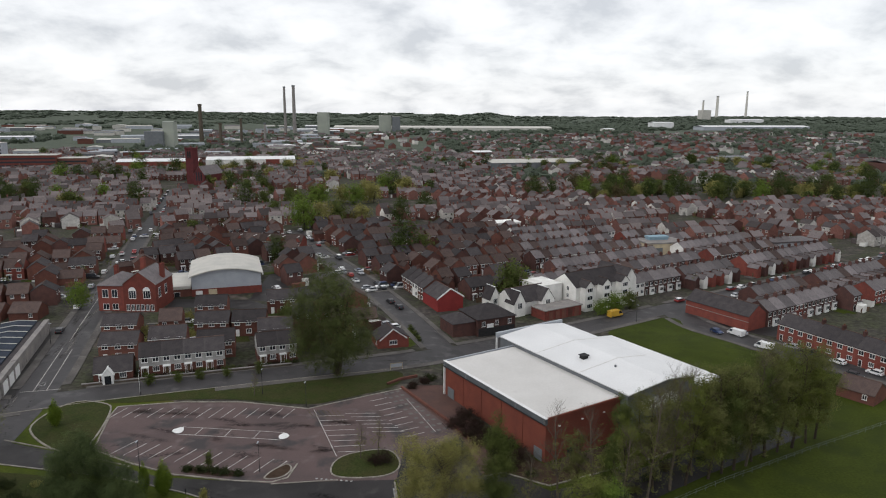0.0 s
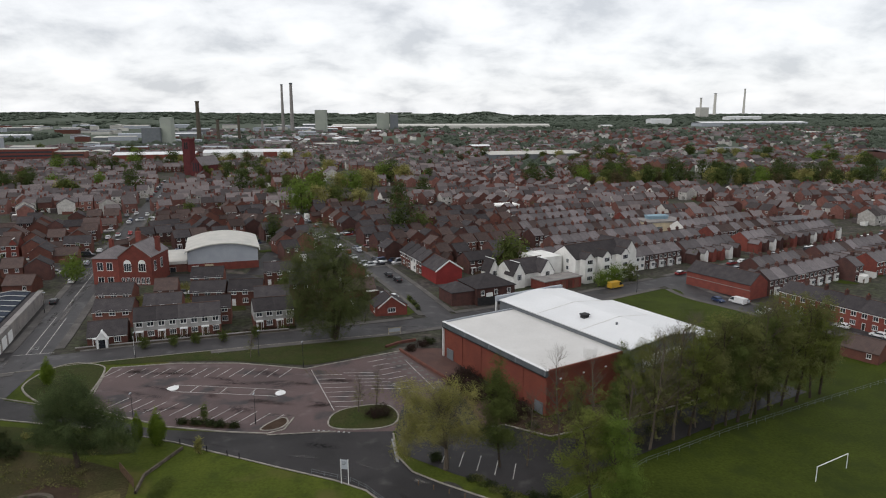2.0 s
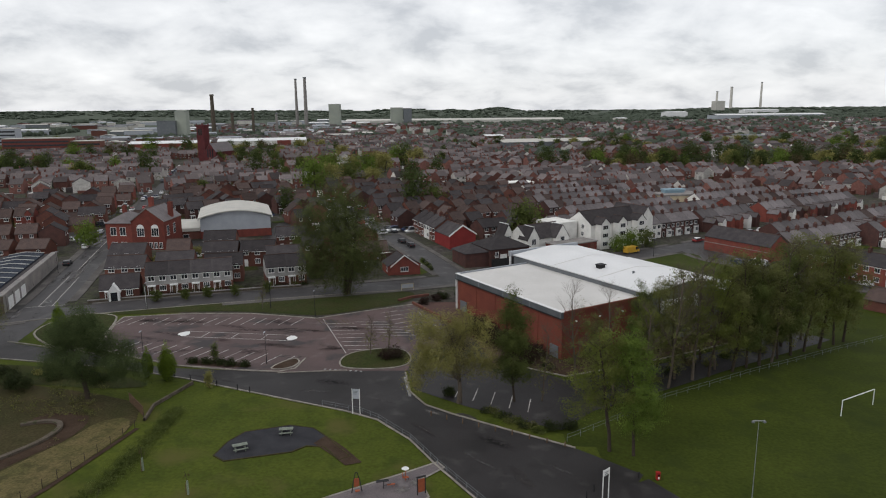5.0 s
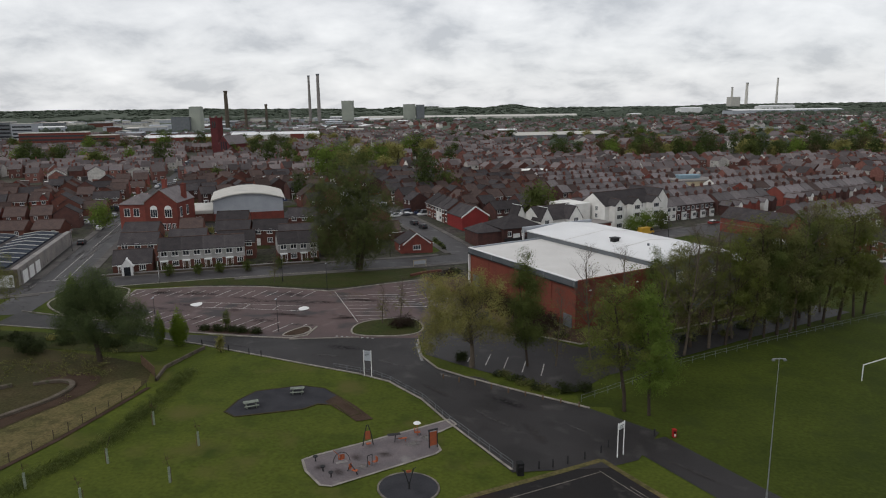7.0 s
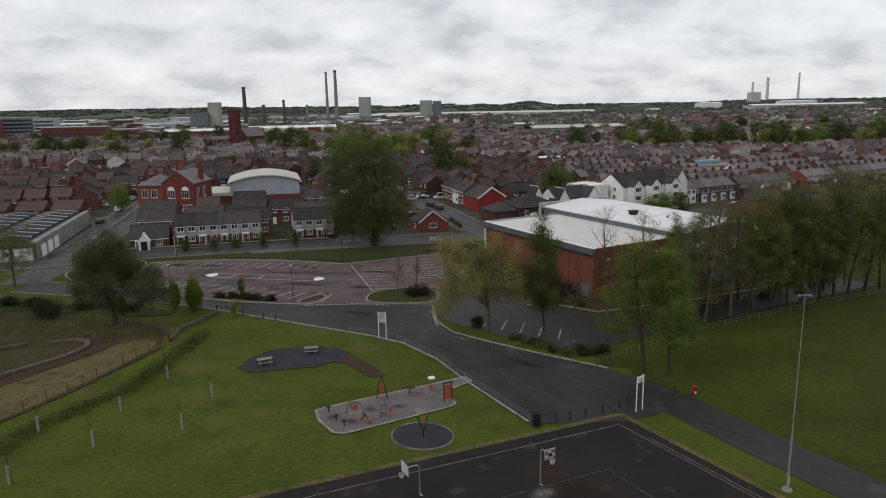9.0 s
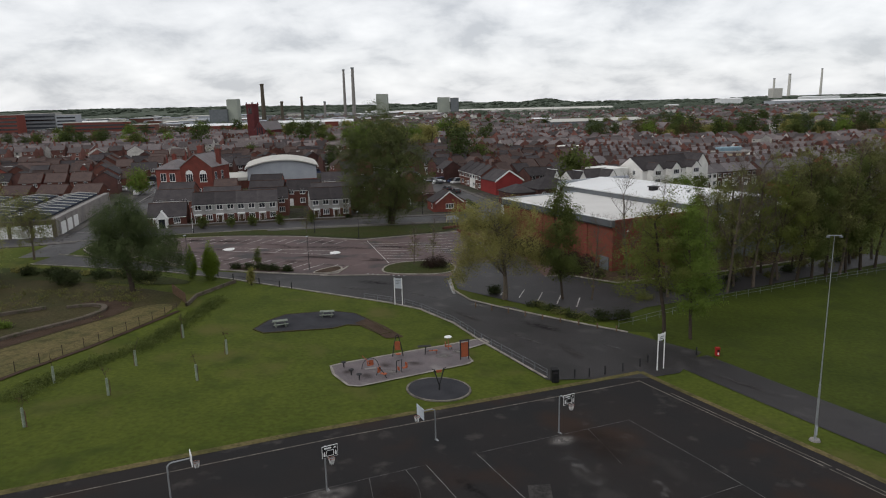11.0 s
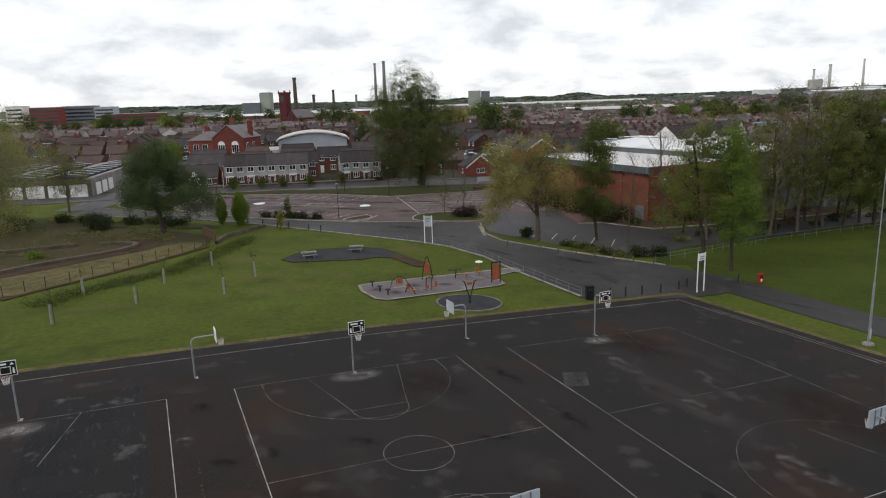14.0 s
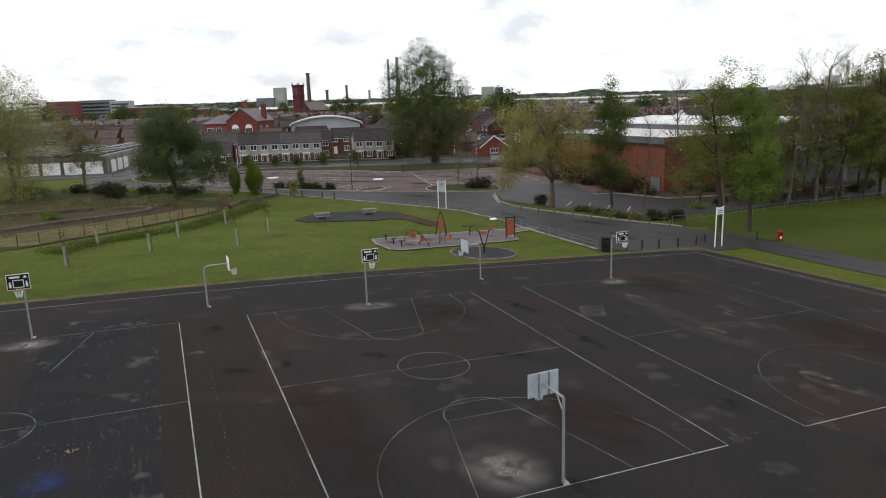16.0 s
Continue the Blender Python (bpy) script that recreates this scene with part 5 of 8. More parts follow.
strip_nodes, strip_links = M["court_dark"].node_tree.nodes, M["court_dark"].node_tree.links
strip_map = strip_nodes.new("ShaderNodeMapping")
strip_map.vector_type = "TEXTURE"
strip_map.inputs["Rotation"].default_value = (0, 0, TURN)
strip_map.inputs["Scale"].default_value = (0.22, 1.3, 1)
strip_noise, strip_fade, strip_mix = strip_nodes.new("ShaderNodeTexNoise"), strip_nodes.new("ShaderNodeMapRange"), strip_nodes.new("ShaderNodeMix")
strip_noise.inputs["Scale"].default_value, strip_noise.inputs["Detail"].default_value, strip_noise.inputs["Roughness"].default_value = 0.9, 9.0, 0.68
strip_fade.inputs["From Min"].default_value, strip_fade.inputs["From Max"].default_value, strip_fade.inputs["To Max"].default_value = 0.58, 0.82, 0.6
strip_mix.data_type = "RGBA"
strip_mix.inputs["B"].default_value = (0.105, 0.099, 0.094, 1)
strip_bsdf = strip_nodes["Principled BSDF"]
strip_links.new(strip_nodes["Texture Coordinate"].outputs["Object"], strip_map.inputs["Vector"])
strip_links.new(strip_map.outputs[0], strip_noise.inputs["Vector"])
strip_links.new(strip_noise.outputs["Fac"], strip_fade.inputs["Value"])
strip_links.new(strip_fade.outputs[0], strip_mix.inputs["Factor"])
strip_links.new(strip_bsdf.inputs["Base Color"].links[0].from_socket, strip_mix.inputs["A"])
strip_links.new(strip_mix.outputs["Result"], strip_bsdf.inputs["Base Color"])


def soft(name, base, second, strength, grit, scale):
    """A stain that thins out towards its edge and breaks up into grit."""
    m = material(name, base, second, scale=0.8, fine=9.0, detail=0.3, bump=0.0)
    nodes, links = m.node_tree.nodes, m.node_tree.links
    tc = nodes["Texture Coordinate"]
    centre = nodes.new("ShaderNodeVectorMath")
    centre.operation = "SUBTRACT"
    centre.inputs[1].default_value = (0.5, 0.5, 0.0)
    links.new(tc.outputs["Generated"], centre.inputs[0])
    flat = nodes.new("ShaderNodeVectorMath")
    flat.operation = "MULTIPLY"
    flat.inputs[1].default_value = (2, 2, 0)
    links.new(centre.outputs[0], flat.inputs[0])
    far = nodes.new("ShaderNodeVectorMath")
    far.operation = "LENGTH"
    links.new(flat.outputs[0], far.inputs[0])
    fade = nodes.new("ShaderNodeMapRange")
    fade.interpolation_type = "SMOOTHSTEP"
    for key, value in (("From Min", 1.0), ("From Max", 0.1), ("To Max", strength)):
        fade.inputs[key].default_value = value
    links.new(far.outputs["Value"], fade.inputs["Value"])
    n = nodes.new("ShaderNodeTexNoise")
    n.inputs["Scale"].default_value, n.inputs["Detail"].default_value = scale, 7.0
    links.new(tc.outputs["Object"], n.inputs["Vector"])
    speck = nodes.new("ShaderNodeMapRange")
    speck.inputs["From Min"].default_value, speck.inputs["From Max"].default_value = grit, grit + 0.22
    links.new(n.outputs["Fac"], speck.inputs["Value"])
    both = nodes.new("ShaderNodeMath")
    both.operation = "MULTIPLY"
    links.new(fade.outputs[0], both.inputs[0])
    links.new(speck.outputs[0], both.inputs[1])
    links.new(both.outputs[0], nodes["Principled BSDF"].inputs["Alpha"])
    M[name] = m


# Pale dust stains; the west street's painted wet sheen uses them too.
soft("dust_sheen_pale", (0.21, 0.195, 0.185), (0.15, 0.14, 0.13), 0.75, 0.3, 1.2)
soft("dust_sheen_grit", (0.15, 0.142, 0.138), (0.1, 0.095, 0.092), 0.8, 0.47, 1.4)
soft("dust_sheen_faint", (0.07, 0.064, 0.061), (0.052, 0.047, 0.045), 0.5, 0.36, 0.6)
soft("oil_dark", (0.012, 0.011, 0.0115), (0.016, 0.015, 0.0155), 0.55, 0.36, 1.5)
soft("soil_brown", (0.034, 0.0235, 0.0185), (0.028, 0.0215, 0.019), 0.6, 0.3, 0.5)
soft("paint_blue", (0.03, 0.045, 0.12), (0.02, 0.03, 0.08), 0.7, 0.35, 1.2)


LAYERS = [0]


def stain(u, v, long, wide, mat, turn=0.0, label="pale dusty stain on the asphalt", lift=0.07, place_at=None):
    """A soft-edged stain on the court, long along the court's length."""
    x, y = place_at or at_uv(*B_NW, u - 0.016 * -v, v)
    LAYERS[0] += 1
    lift += 0.0017 * (LAYERS[0] % 23)
    m = pose(x, y, 0, 0, 0, 122 + turn)
    bm = bmesh.new()
    n = max(6, int(long / 1.5))
    grid = [[bm.verts.new((long * (i / n - .5), wide * (j / 6 - .5), 0)) for j in range(7)] for i in range(n + 1)]
    for a, b in zip(grid, grid[1:]):
        for j in range(6):
            bm.faces.new((a[j], b[j], b[j + 1], a[j + 1]))
    for w in bm.verts:
        p = m @ w.co
        w.co.z = gz(p.x, p.y) + lift
    ob = single("stain", bm, [mat], label, "stain", kind="structure")
    ob.matrix_world = m
    return ob


for u, wide, mat in ((-8.3, 6.0, "court_dark"), (-2.75, 5.1, "court_brown")):
    single("asphalt_strip", band([at_uv(*B_NW, u + .05, 3), at_uv(*B_NW, u - .65, -40)], width=wide, lift=0.054), [mat], "long worn strip of differently laid asphalt", "strip", kind="structure")
single("patch_repair", outline_mesh([at_uv(*B_NW, *p) for p in ((21.5, -5.75), (23.15, -6.3), (21.9, -8.4), (20.2, -8.0))], 0.058), ["scuff"], "square pale repair patch in the asphalt", "patch", kind="structure")
# dust under the hoops and where feet turn
for u, v, long, wide, mat, turn in ((8, -.9, 2.4, 4.6, "dust_sheen_pale", 0), (-12, -1.2, 2.4, 4.2, "dust_sheen_pale", 0), (28.4, -1.0, 2.2, 3.8, "dust_sheen_pale", 0), (6.6, -23.0, 4.4, 4.0, "dust_sheen_pale", 20), (6.4, -20.4, 6, 8, "dust_sheen_faint", 0),
                                    (26.6, -6, 9, 2.2, "dust_sheen_grit", -4), (26.4, -14, 8, 2.4, "dust_sheen_grit", 3), (25.9, -21.6, 8, 2.2, "dust_sheen_grit", 4), (26.3, -12, 22, 5.5, "dust_sheen_faint", 0), (30.4, -10.5, 5, 1.6, "dust_sheen_grit", -20),
                                    (-3.4, -6.2, 1.2, 2.6, "dust_sheen_grit", 80), (17, -24.6, 2.6, 1.6, "dust_sheen_grit", 30),
                                    (1.8, 1.0, 1.4, 4.5, "dust_sheen_faint", 0), (-2.5, .8, 2, 4, "dust_sheen_faint", 0), (12, -8, 9, 3, "dust_sheen_faint", 30), (4, -14, 10, 3.4, "dust_sheen_faint", -15), (13, -17, 8, 3, "dust_sheen_faint", 10), (33, -8, 12, 3, "dust_sheen_faint", 5), (2, -7, 8, 3, "dust_sheen_faint", 20)):
    stain(u, v, long, wide, mat, turn)
for u, v, long, wide, turn in ((-2.2, -2.2, 2, 1.8, 0), (-1.6, -9.6, 2.4, 1.2, 60), (.8, -9.5, 1.8, .9, 0), (3.4, -14, 3.6, 1.2, 20), (18, -12, 5, 1.4, 0), (19, -22, 2, 2, 0), (22, -29, 5, 2.4, 60), (8.6, -25.2, 1.8, 2.4, 0), (5.5, -10, 3, 1.4, 50), (17.6, -4.5, 5, 1.6, 10), (12.5, -12.5, 3, 1, 60)):
    stain(u, v, long, wide, "oil_dark", turn, "dark oily stain on the asphalt", 0.066)
for u, v, long, wide in ((1.4, -18, 14, 5), (12, -4.5, 9, 6), (12.4, -20.5, 9, 5), (31, -3, 9, 6), (-17, -10, 24, 7), (34, -18, 14, 8)):
    stain(u, v, long, wide, "soil_brown", 0, "broad brownish stain on the asphalt", 0.064)


def flecks(name, rows, mat, label, seed):
    """Small ragged flecks of worn surface or paint, scattered round centres (u, v, count, spread along, spread across, size)."""
    r = random.Random(seed)
    bm = bmesh.new()
    for u, v, count, du, dv, size in rows:
        for k in range(count):
            a, b = u + r.gauss(0, du), v + r.gauss(0, dv)
            w, d = size * r.uniform(.3, 1.0), size * r.uniform(.5, 2.2)
            n = r.randint(5, 8)
            ring_of = []
            for q in range(n):
                c = q / n * math.tau
                p = r.uniform(.45, 1.0)
                x, y = at_uv(*B_NW, a + w * p * math.cos(c), b + d * p * math.sin(c))
                ring_of.append(bm.verts.new((x, y, gz(x, y) + 0.074 + 0.0004 * (k % 12))))
            bm.faces.new(ring_of)
    return single(name, bm, [mat], label, "wear", kind="stuff")


flecks("worn_flecks", [(-10.3, -3, 16, .4, .9, .045), (-6.7, -4.5, 16, .25, 1.4, .045), (-9.0, -15.0, 22, .5, .5, .07), (-6.8, -18, 10, .4, 1.2, .05), (17.2, -24.8, 12, .4, .5, .05)], "fleck", "pale flecks where the asphalt surface has worn through", 71)
flecks("yellow_flecks", [(-3.0, -7, 5, .03, .6, .035), (-3.05, -9.5, 10, .035, .9, .045), (-3.1, -12, 12, .04, .9, .05), (-3.15, -15, 12, .04, 1.0, .05), (-3.2, -18, 12, .04, 1.2, .045)], "fleck_yellow", "worn remains of a yellow line on the asphalt", 72)
flecks("stone_flecks", [(-8.9, -15.5, 6, .22, .12, .11)], "fleck_stone", "broken asphalt with pinkish stone showing", 73)
stain(0, 0, 2.4, 2.4, "paint_blue", 0, "faded blue paint patch on the asphalt", 0.072, (-17.5, 19.9))

# ---- hoops ----


def hoop(x, y, turn, black=True, arm=1.3, bend=0.35, top=3.4, rise=0.33):
    """A basketball hoop on a bent post that faces local -y; its meshes are set out from the board."""
    h = thing("basketball_hoop", x, y, turn, "galvanised goose-neck hoop with a %s backboard and net" % ("black and white" if black else "pale grey"), "basketball hoop", "basketball hoops")
    back = arm - 1.2
    bm = tubes(((0, 0, -0.2), (0, 0, top - bend), 0.06, 0.055))
    prev = Vector((0, 0, top - bend))
    for k in range(1, 7):
        a = k / 6 * math.pi / 2
        p = Vector((0, -bend * (1 - math.cos(a)), top - bend + bend * math.sin(a)))
        tube(bm, prev, p, 0.055)
        prev = p
    tube(bm, prev, (0, -arm, top), 0.05)
    part("post", bm, "steel", h)
    part("base_plate", boxes((-.2, .2, -.2, .2, 0, 0.05)), "steel", h)
    if bend < .2:
        part("brace", tubes(((0, -0.05, top - .55), (0, -.45, top - .03), 0.028)), "steel", h)
    wide = .56 if black else .66
    b = part("backboard", boxes((-wide, wide, -1.25, -1.2, 2.68 if black else 2.6, 3.56 if black else 3.54), bevel=0.012), "white_paint" if black else "board_grey", h, "white-edged backboard" if black else "pale grey backboard with a dark seam")
    b.location = (0, -back, rise)
    if black:
        part("board_face", boxes((-.53, .53, -1.262, -1.249, 2.72, 3.53)), "black_paint", b, "black board face")
        part("target_square", boxes((-.27, .27, -1.272, -1.26, 2.8, 2.84), (-.27, .27, -1.272, -1.26, 3.2, 3.24), (-.27, -.23, -1.272, -1.26, 2.84, 3.2), (.23, .27, -1.272, -1.26, 2.84, 3.2)), "white_paint", b)
        part("printed_bar", boxes((-.4, .1, -1.272, -1.26, 3.34, 3.45)), "white_paint", b)
        part("printed_mark", extrude_profile([(0.24, 3.33), (0.46, 3.33), (0.36, 3.47)], -1.272, -1.26), "white_paint", b)
        for s in (-1, 1):
            part("printed_shape", boxes((s * .4 - .06, s * .4 + .06, -1.272, -1.26, 2.82, 3.02), (s * .4 - .04, s * .4 + .04, -1.273, -1.259, 3.02, 3.14)), "white_paint", b)
    else:
        for s in (-.22, .22):
            part("stiffener", boxes((s - .025, s + .025, -1.2, -1.15, 2.62, 3.52)), "cladding", b)
    rim = bmesh.new()
    pts = [Vector((0.225 * math.cos(k * math.tau / 16), -back - 1.55 + 0.225 * math.sin(k * math.tau / 16), 2.75 + rise)) for k in range(16)]
    for a, c in zip(pts, pts[1:] + pts[:1]):
        tube(rim, a, c, 0.012, sides=5)
    part("rim", rim, "orange_paint", h)
    net = bmesh.new()
    low = [Vector((0.13 * math.cos((k + .5) * math.tau / 16), -back - 1.55 + 0.13 * math.sin((k + .5) * math.tau / 16), 2.32 + rise)) for k in range(16)]
    for k in range(16):
        tube(net, pts[k], low[k], 0.008, sides=4)
        tube(net, pts[(k + 1) % 16], low[k], 0.008, sides=4)
    part("net", net, "white_paint", h)
    return h


hoop(-11.9, 43.9, 32, top=3.6, rise=0.6)
hoop(-29.2, 33.8, 32, top=3.6, rise=0.57)
hoop(5.5, 55.5, 32, top=3.6, rise=0.57)
hoop(-22.2, 41.3, 122, True, 1.55, top=2.85, rise=-0.27)
hoop(-4.9, 52.6, -58, False, top=2.9, rise=-0.18)
hoop(0.9, 23.1, 212, False, 1.35, 0.06)
hoop(18.2, 33.4, 212, False, 1.35, 0.06)

# ---- outdoor gym ----
PAD = [(-17.9, 69.0), (-17.0, 66.6), (-14.8, 63.7), (-13.6, 63.6), (-3.3, 71.9), (-2.7, 72.9), (-4.0, 76.6), (-1.0, 80.2), (-1.9, 81.6), (-5.6, 78.6), (-7.2, 77.4), (-16.8, 70.1)]
surface("gym_pad", PAD, "pad_grey", 0.09, "pinkish-grey safety surface of the outdoor gym", "slab")
single("pad_edge", band(PAD + PAD[:1], width=0.3, lift=0.1, step=1.0), ["kerb"], "pale concrete margin round the gym surface", "edge", kind="structure")
single("gym_disc", outline_mesh(ring(-5.7, 64.1, 3.1, 0, 360, 36)[:-1], 0.1), ["rubber"], "round black rubber safety surface", "safety surface", kind="structure")
single("disc_edging", band(ring(-5.7, 64.1, 3.15, 0, 360, 40), width=0.2, lift=0.03, height=0.1, step=0.6), ["kerb_dull"], "concrete edging round the rubber disc", "edging", kind="structure")
surface("table_patch", [(-30.9, 81.0), (-30.4, 85.0), (-29, 88.2), (-23.3, 90.9), (-19.8, 90.2), (-17.4, 87.6), (-13.4, 82.2), (-14.6, 81.0), (-17.2, 84.5), (-19.6, 84.6), (-21.2, 82.7), (-29.1, 79.6)], "rubber", 0.08, "dark asphalt patch under the picnic tables", "patch")
single("patch_edging", band([(-30.9, 81.0), (-30.4, 85.0), (-29, 88.2), (-23.3, 90.9), (-19.8, 90.2), (-17.4, 87.6), (-13.4, 82.2), (-14.6, 81.0), (-17.2, 84.5), (-19.6, 84.6), (-21.2, 82.7), (-29.1, 79.6), (-30.9, 81.0)], width=0.22, lift=0.02, height=0.09), ["dry_grass"], "worn brown edging round the asphalt patch", "edging", kind="structure")

surface("worn_patch", [(-17.6, 88.0), (-14.4, 84.4), (-11.6, 80.6), (-13.6, 79.6), (-15.4, 81.8), (-18.8, 85.4)], "soil", 0.086, "bare earth patch beside the asphalt", "patch")


def gym(name, x, y, turn, label, parts, size=1.0):
    g = thing(name, x, y, turn, label, "gym equipment", "outdoor gym")
    g.location.z += 0.09
    g.scale = (size, size, size)
    for pname, bm, mat in parts:
        part(pname, bm, mat, g)
    return g


def hoop_of(w, h, n=10, r=0.05, y=0.0):
    bm = bmesh.new()
    pts = [Vector((w / 2 * math.cos(math.pi * k / n), y, h * math.sin(math.pi * k / n))) for k in range(n + 1)]
    for a, b in zip(pts, pts[1:]):
        tube(bm, a, b, r, sides=6)
    return bm


gym("arch_trainer", -13.5, 68.8, 20, "black and orange arched trainer with pedals", [
    ("arch", hoop_of(2.6, 1.7), "dark_metal"), ("seat", boxes((-.4, .3, -.25, .25, .55, .65), (-.5, -.38, -.25, .25, .6, 1.3), bevel=.03), "orange_paint"), ("panel", boxes((-.2, .5, .05, .1, .5, 1.3), bevel=.03), "orange_paint"),
    ("lever", tubes(((.2, 0, .6), (-1.2, 0, 2.2), .05)), "orange_paint"), ("foot_plate", boxes((-.9, .9, -.3, .3, 0, .05)), "concrete")], 0.72)
gym("step_trainer", -12.0, 66.6, -30, "low black and orange exercise bench", [
    ("frame", tubes(((-.7, 0, 0), (-.2, 0, 1.2), .06), ((-.2, 0, 1.2), (.6, 0, .5), .06), ((.6, 0, .5), (.9, 0, 0), .06)), "dark_metal"), ("seat", boxes((.1, .9, -.25, .25, .45, .55), bevel=.03), "orange_paint"), ("backrest", boxes((-.3, -.15, -.25, .25, .5, 1.2), bevel=.03), "orange_paint")], 0.85)
gym("tall_trainer", -11.2, 73.2, 20, "tall pointed black frame with an orange panel", [
    ("upright", tubes(((-.75, 0, 0), (-.5, 0, 1.6), .07), ((-.5, 0, 1.6), (-.12, 0, 3.1), .06)), "dark_metal"), ("upright", tubes(((.75, 0, 0), (.5, 0, 1.6), .07), ((.5, 0, 1.6), (.12, 0, 3.1), .06)), "dark_metal"),
    ("crossbar", tubes(((-.14, 0, 3.1), (.14, 0, 3.1), .06)), "dark_metal"), ("panel", boxes((-.38, .38, -.05, .05, .9, 2.2), bevel=.03), "orange_paint"), ("seat", boxes((-.35, .35, -.7, -.2, .45, .55), bevel=.03), "orange_paint")], 0.82)
gym("leg_press", -10.2, 68.3, 40, "orange and black leg press", [
    ("frame", tubes(((-.6, 0, 0), (-.5, 0, 1.7), .06), ((-.5, 0, 1.7), (.3, 0, 1.7), .05), ((.2, 0, 0), (.3, 0, 1.7), .05)), "dark_metal"), ("seat", boxes((.4, 1.0, -.25, .25, .4, .5), bevel=.03), "orange_paint"), ("backrest", boxes((.95, 1.07, -.25, .25, .45, 1.15), bevel=.03), "orange_paint"), ("pedal", boxes((-.3, -.2, -.2, .2, .3, .8)), "orange_paint")], 0.78)
gym("table_trainer", -8.2, 74.3, 15, "dark table-topped trainer on a bent post", [
    ("post", tubes(((0, 0, 0), (.15, 0, 1.3), .07), ((.15, 0, .5), (1.2, 0, .6), .05)), "dark_metal"), ("top", boxes((-1.1, .9, -.35, .35, 1.3, 1.38), bevel=.02), "dark_metal"), ("bench", boxes((.6, 1.9, -.2, .2, .5, .58), bevel=.02), "orange_paint"), ("leg", tubes(((1.7, 0, 0), (1.7, 0, .5), .05)), "orange_paint")], 0.76)
gym("parasol_trainer", -5.7, 76.5, 10, "orange seat trainer under a round white shade", [
    ("post", tubes(((0, 0, 0), (0, 0, 2.15), .06)), "orange_paint"), ("shade", tubes(((0, 0, 2.1), (0, 0, 2.22), .62, .5), sides=20), "white_paint"), ("seat", boxes((-.5, .5, -.3, .3, .5, .62), bevel=.03), "orange_paint"), ("backrest", boxes((-.5, -.38, -.3, .3, .55, 1.25), bevel=.03), "orange_paint"), ("foot_bar", tubes(((.5, -.3, .2), (.5, .3, .2), .05)), "dark_metal")], 0.74)
gym("panel_trainer", -3.6, 73.4, 25, "tall orange panel between black posts", [
    ("post", tubes(((-.5, 0, 0), (-.5, 0, 2.2), .07)), "dark_metal"), ("post", tubes(((.5, 0, 0), (.5, 0, 2.2), .07)), "dark_metal"), ("panel", boxes((-.43, .43, -.05, .05, .3, 2.0), bevel=.03), "orange_paint"), ("cap", boxes((-.6, .6, -.1, .1, 2.2, 2.32)), "dark_metal")])
gym("spinner", -5.6, 63.8, 20, "V-shaped black and orange spinner on a rubber disc", [
    ("stem", tubes(((0, 0, 0), (0, 0, .5), .09)), "dark_metal"), ("arm", tubes(((0, 0, .45), (-.5, 0, 2.2), .06)), "dark_metal"), ("arm", tubes(((0, 0, .45), (.5, 0, 2.2), .06)), "dark_metal"), ("panel", extrude_profile([(-.3, 2.1), (.3, 2.1), (.24, 1.85), (-.24, 1.85)], -.04, .04), "orange_paint"), ("handle", tubes(((-.75, 0, 2.3), (-.4, 0, 2.1), .04)), "dark_metal"), ("handle", tubes(((.75, 0, 2.3), (.4, 0, 2.1), .04)), "dark_metal")])
for x, y in ((-16.4, 68.8), (-15.1, 66.6), (-14.0, 65.4)):
    gym("step_post", x, y, 20, "low black stepping post with a round top", [("post", tubes(((0, 0, 0), (0, 0, .55), .07)), "dark_metal"), ("top", tubes(((0, 0, .55), (0, 0, .62), .28), sides=14), "dark_metal")])


def picnic_table(x, y, turn):
    t = thing("picnic_table", x, y, turn, "weathered grey-green picnic table with fixed benches", "picnic table", "picnic tables")
    part("top", boxes((-.95, .95, -.4, .4, .72, .8), bevel=.02), "table_green", t)
    for s in (-1, 1):
        part("bench", boxes((-.95, .95, s * .75 - .15, s * .75 + .15, .42, .49), bevel=.02), "table_green", t)
        part("leg", boxes((s * .6 - .08, s * .6 + .08, -.7, .7, 0, .42), (s * .6 - .08, s * .6 + .08, -.15, .15, .42, .72)), "table_green", t)


picnic_table(-28.0, 82.9, 25)
picnic_table(-23.2, 88.2, 10)

# ---- signs, bins, bollards, lamps ----


def post_sign(x, y, turn, tall, blue):
    s = thing("park_sign", x, y, turn, "tall sign on two white posts with a pale panel", "sign", "park signs")
    for k in (-.58, .58):
        part("post", boxes((k - .05, k + .05, -.05, .05, -.3, tall), bevel=.01), "white_paint", s)
    p = part("panel", boxes((-.53, .53, -.03, .03, tall - 1.6 if blue else tall - .8, tall - .08)), "cladding_pale" if blue else "white_paint", s, "pale panel")
    for k in range(3):
        part("text_bar", boxes((-.35, .35 - .1 * k, -.045, -.028, tall - .45 - .22 * k, tall - .36 - .22 * k)), "cladding", p)


post_sign(-14.4, 95.4, -12, 4.1, True)
post_sign(18.1, 73.6, 42, 4.3, False)


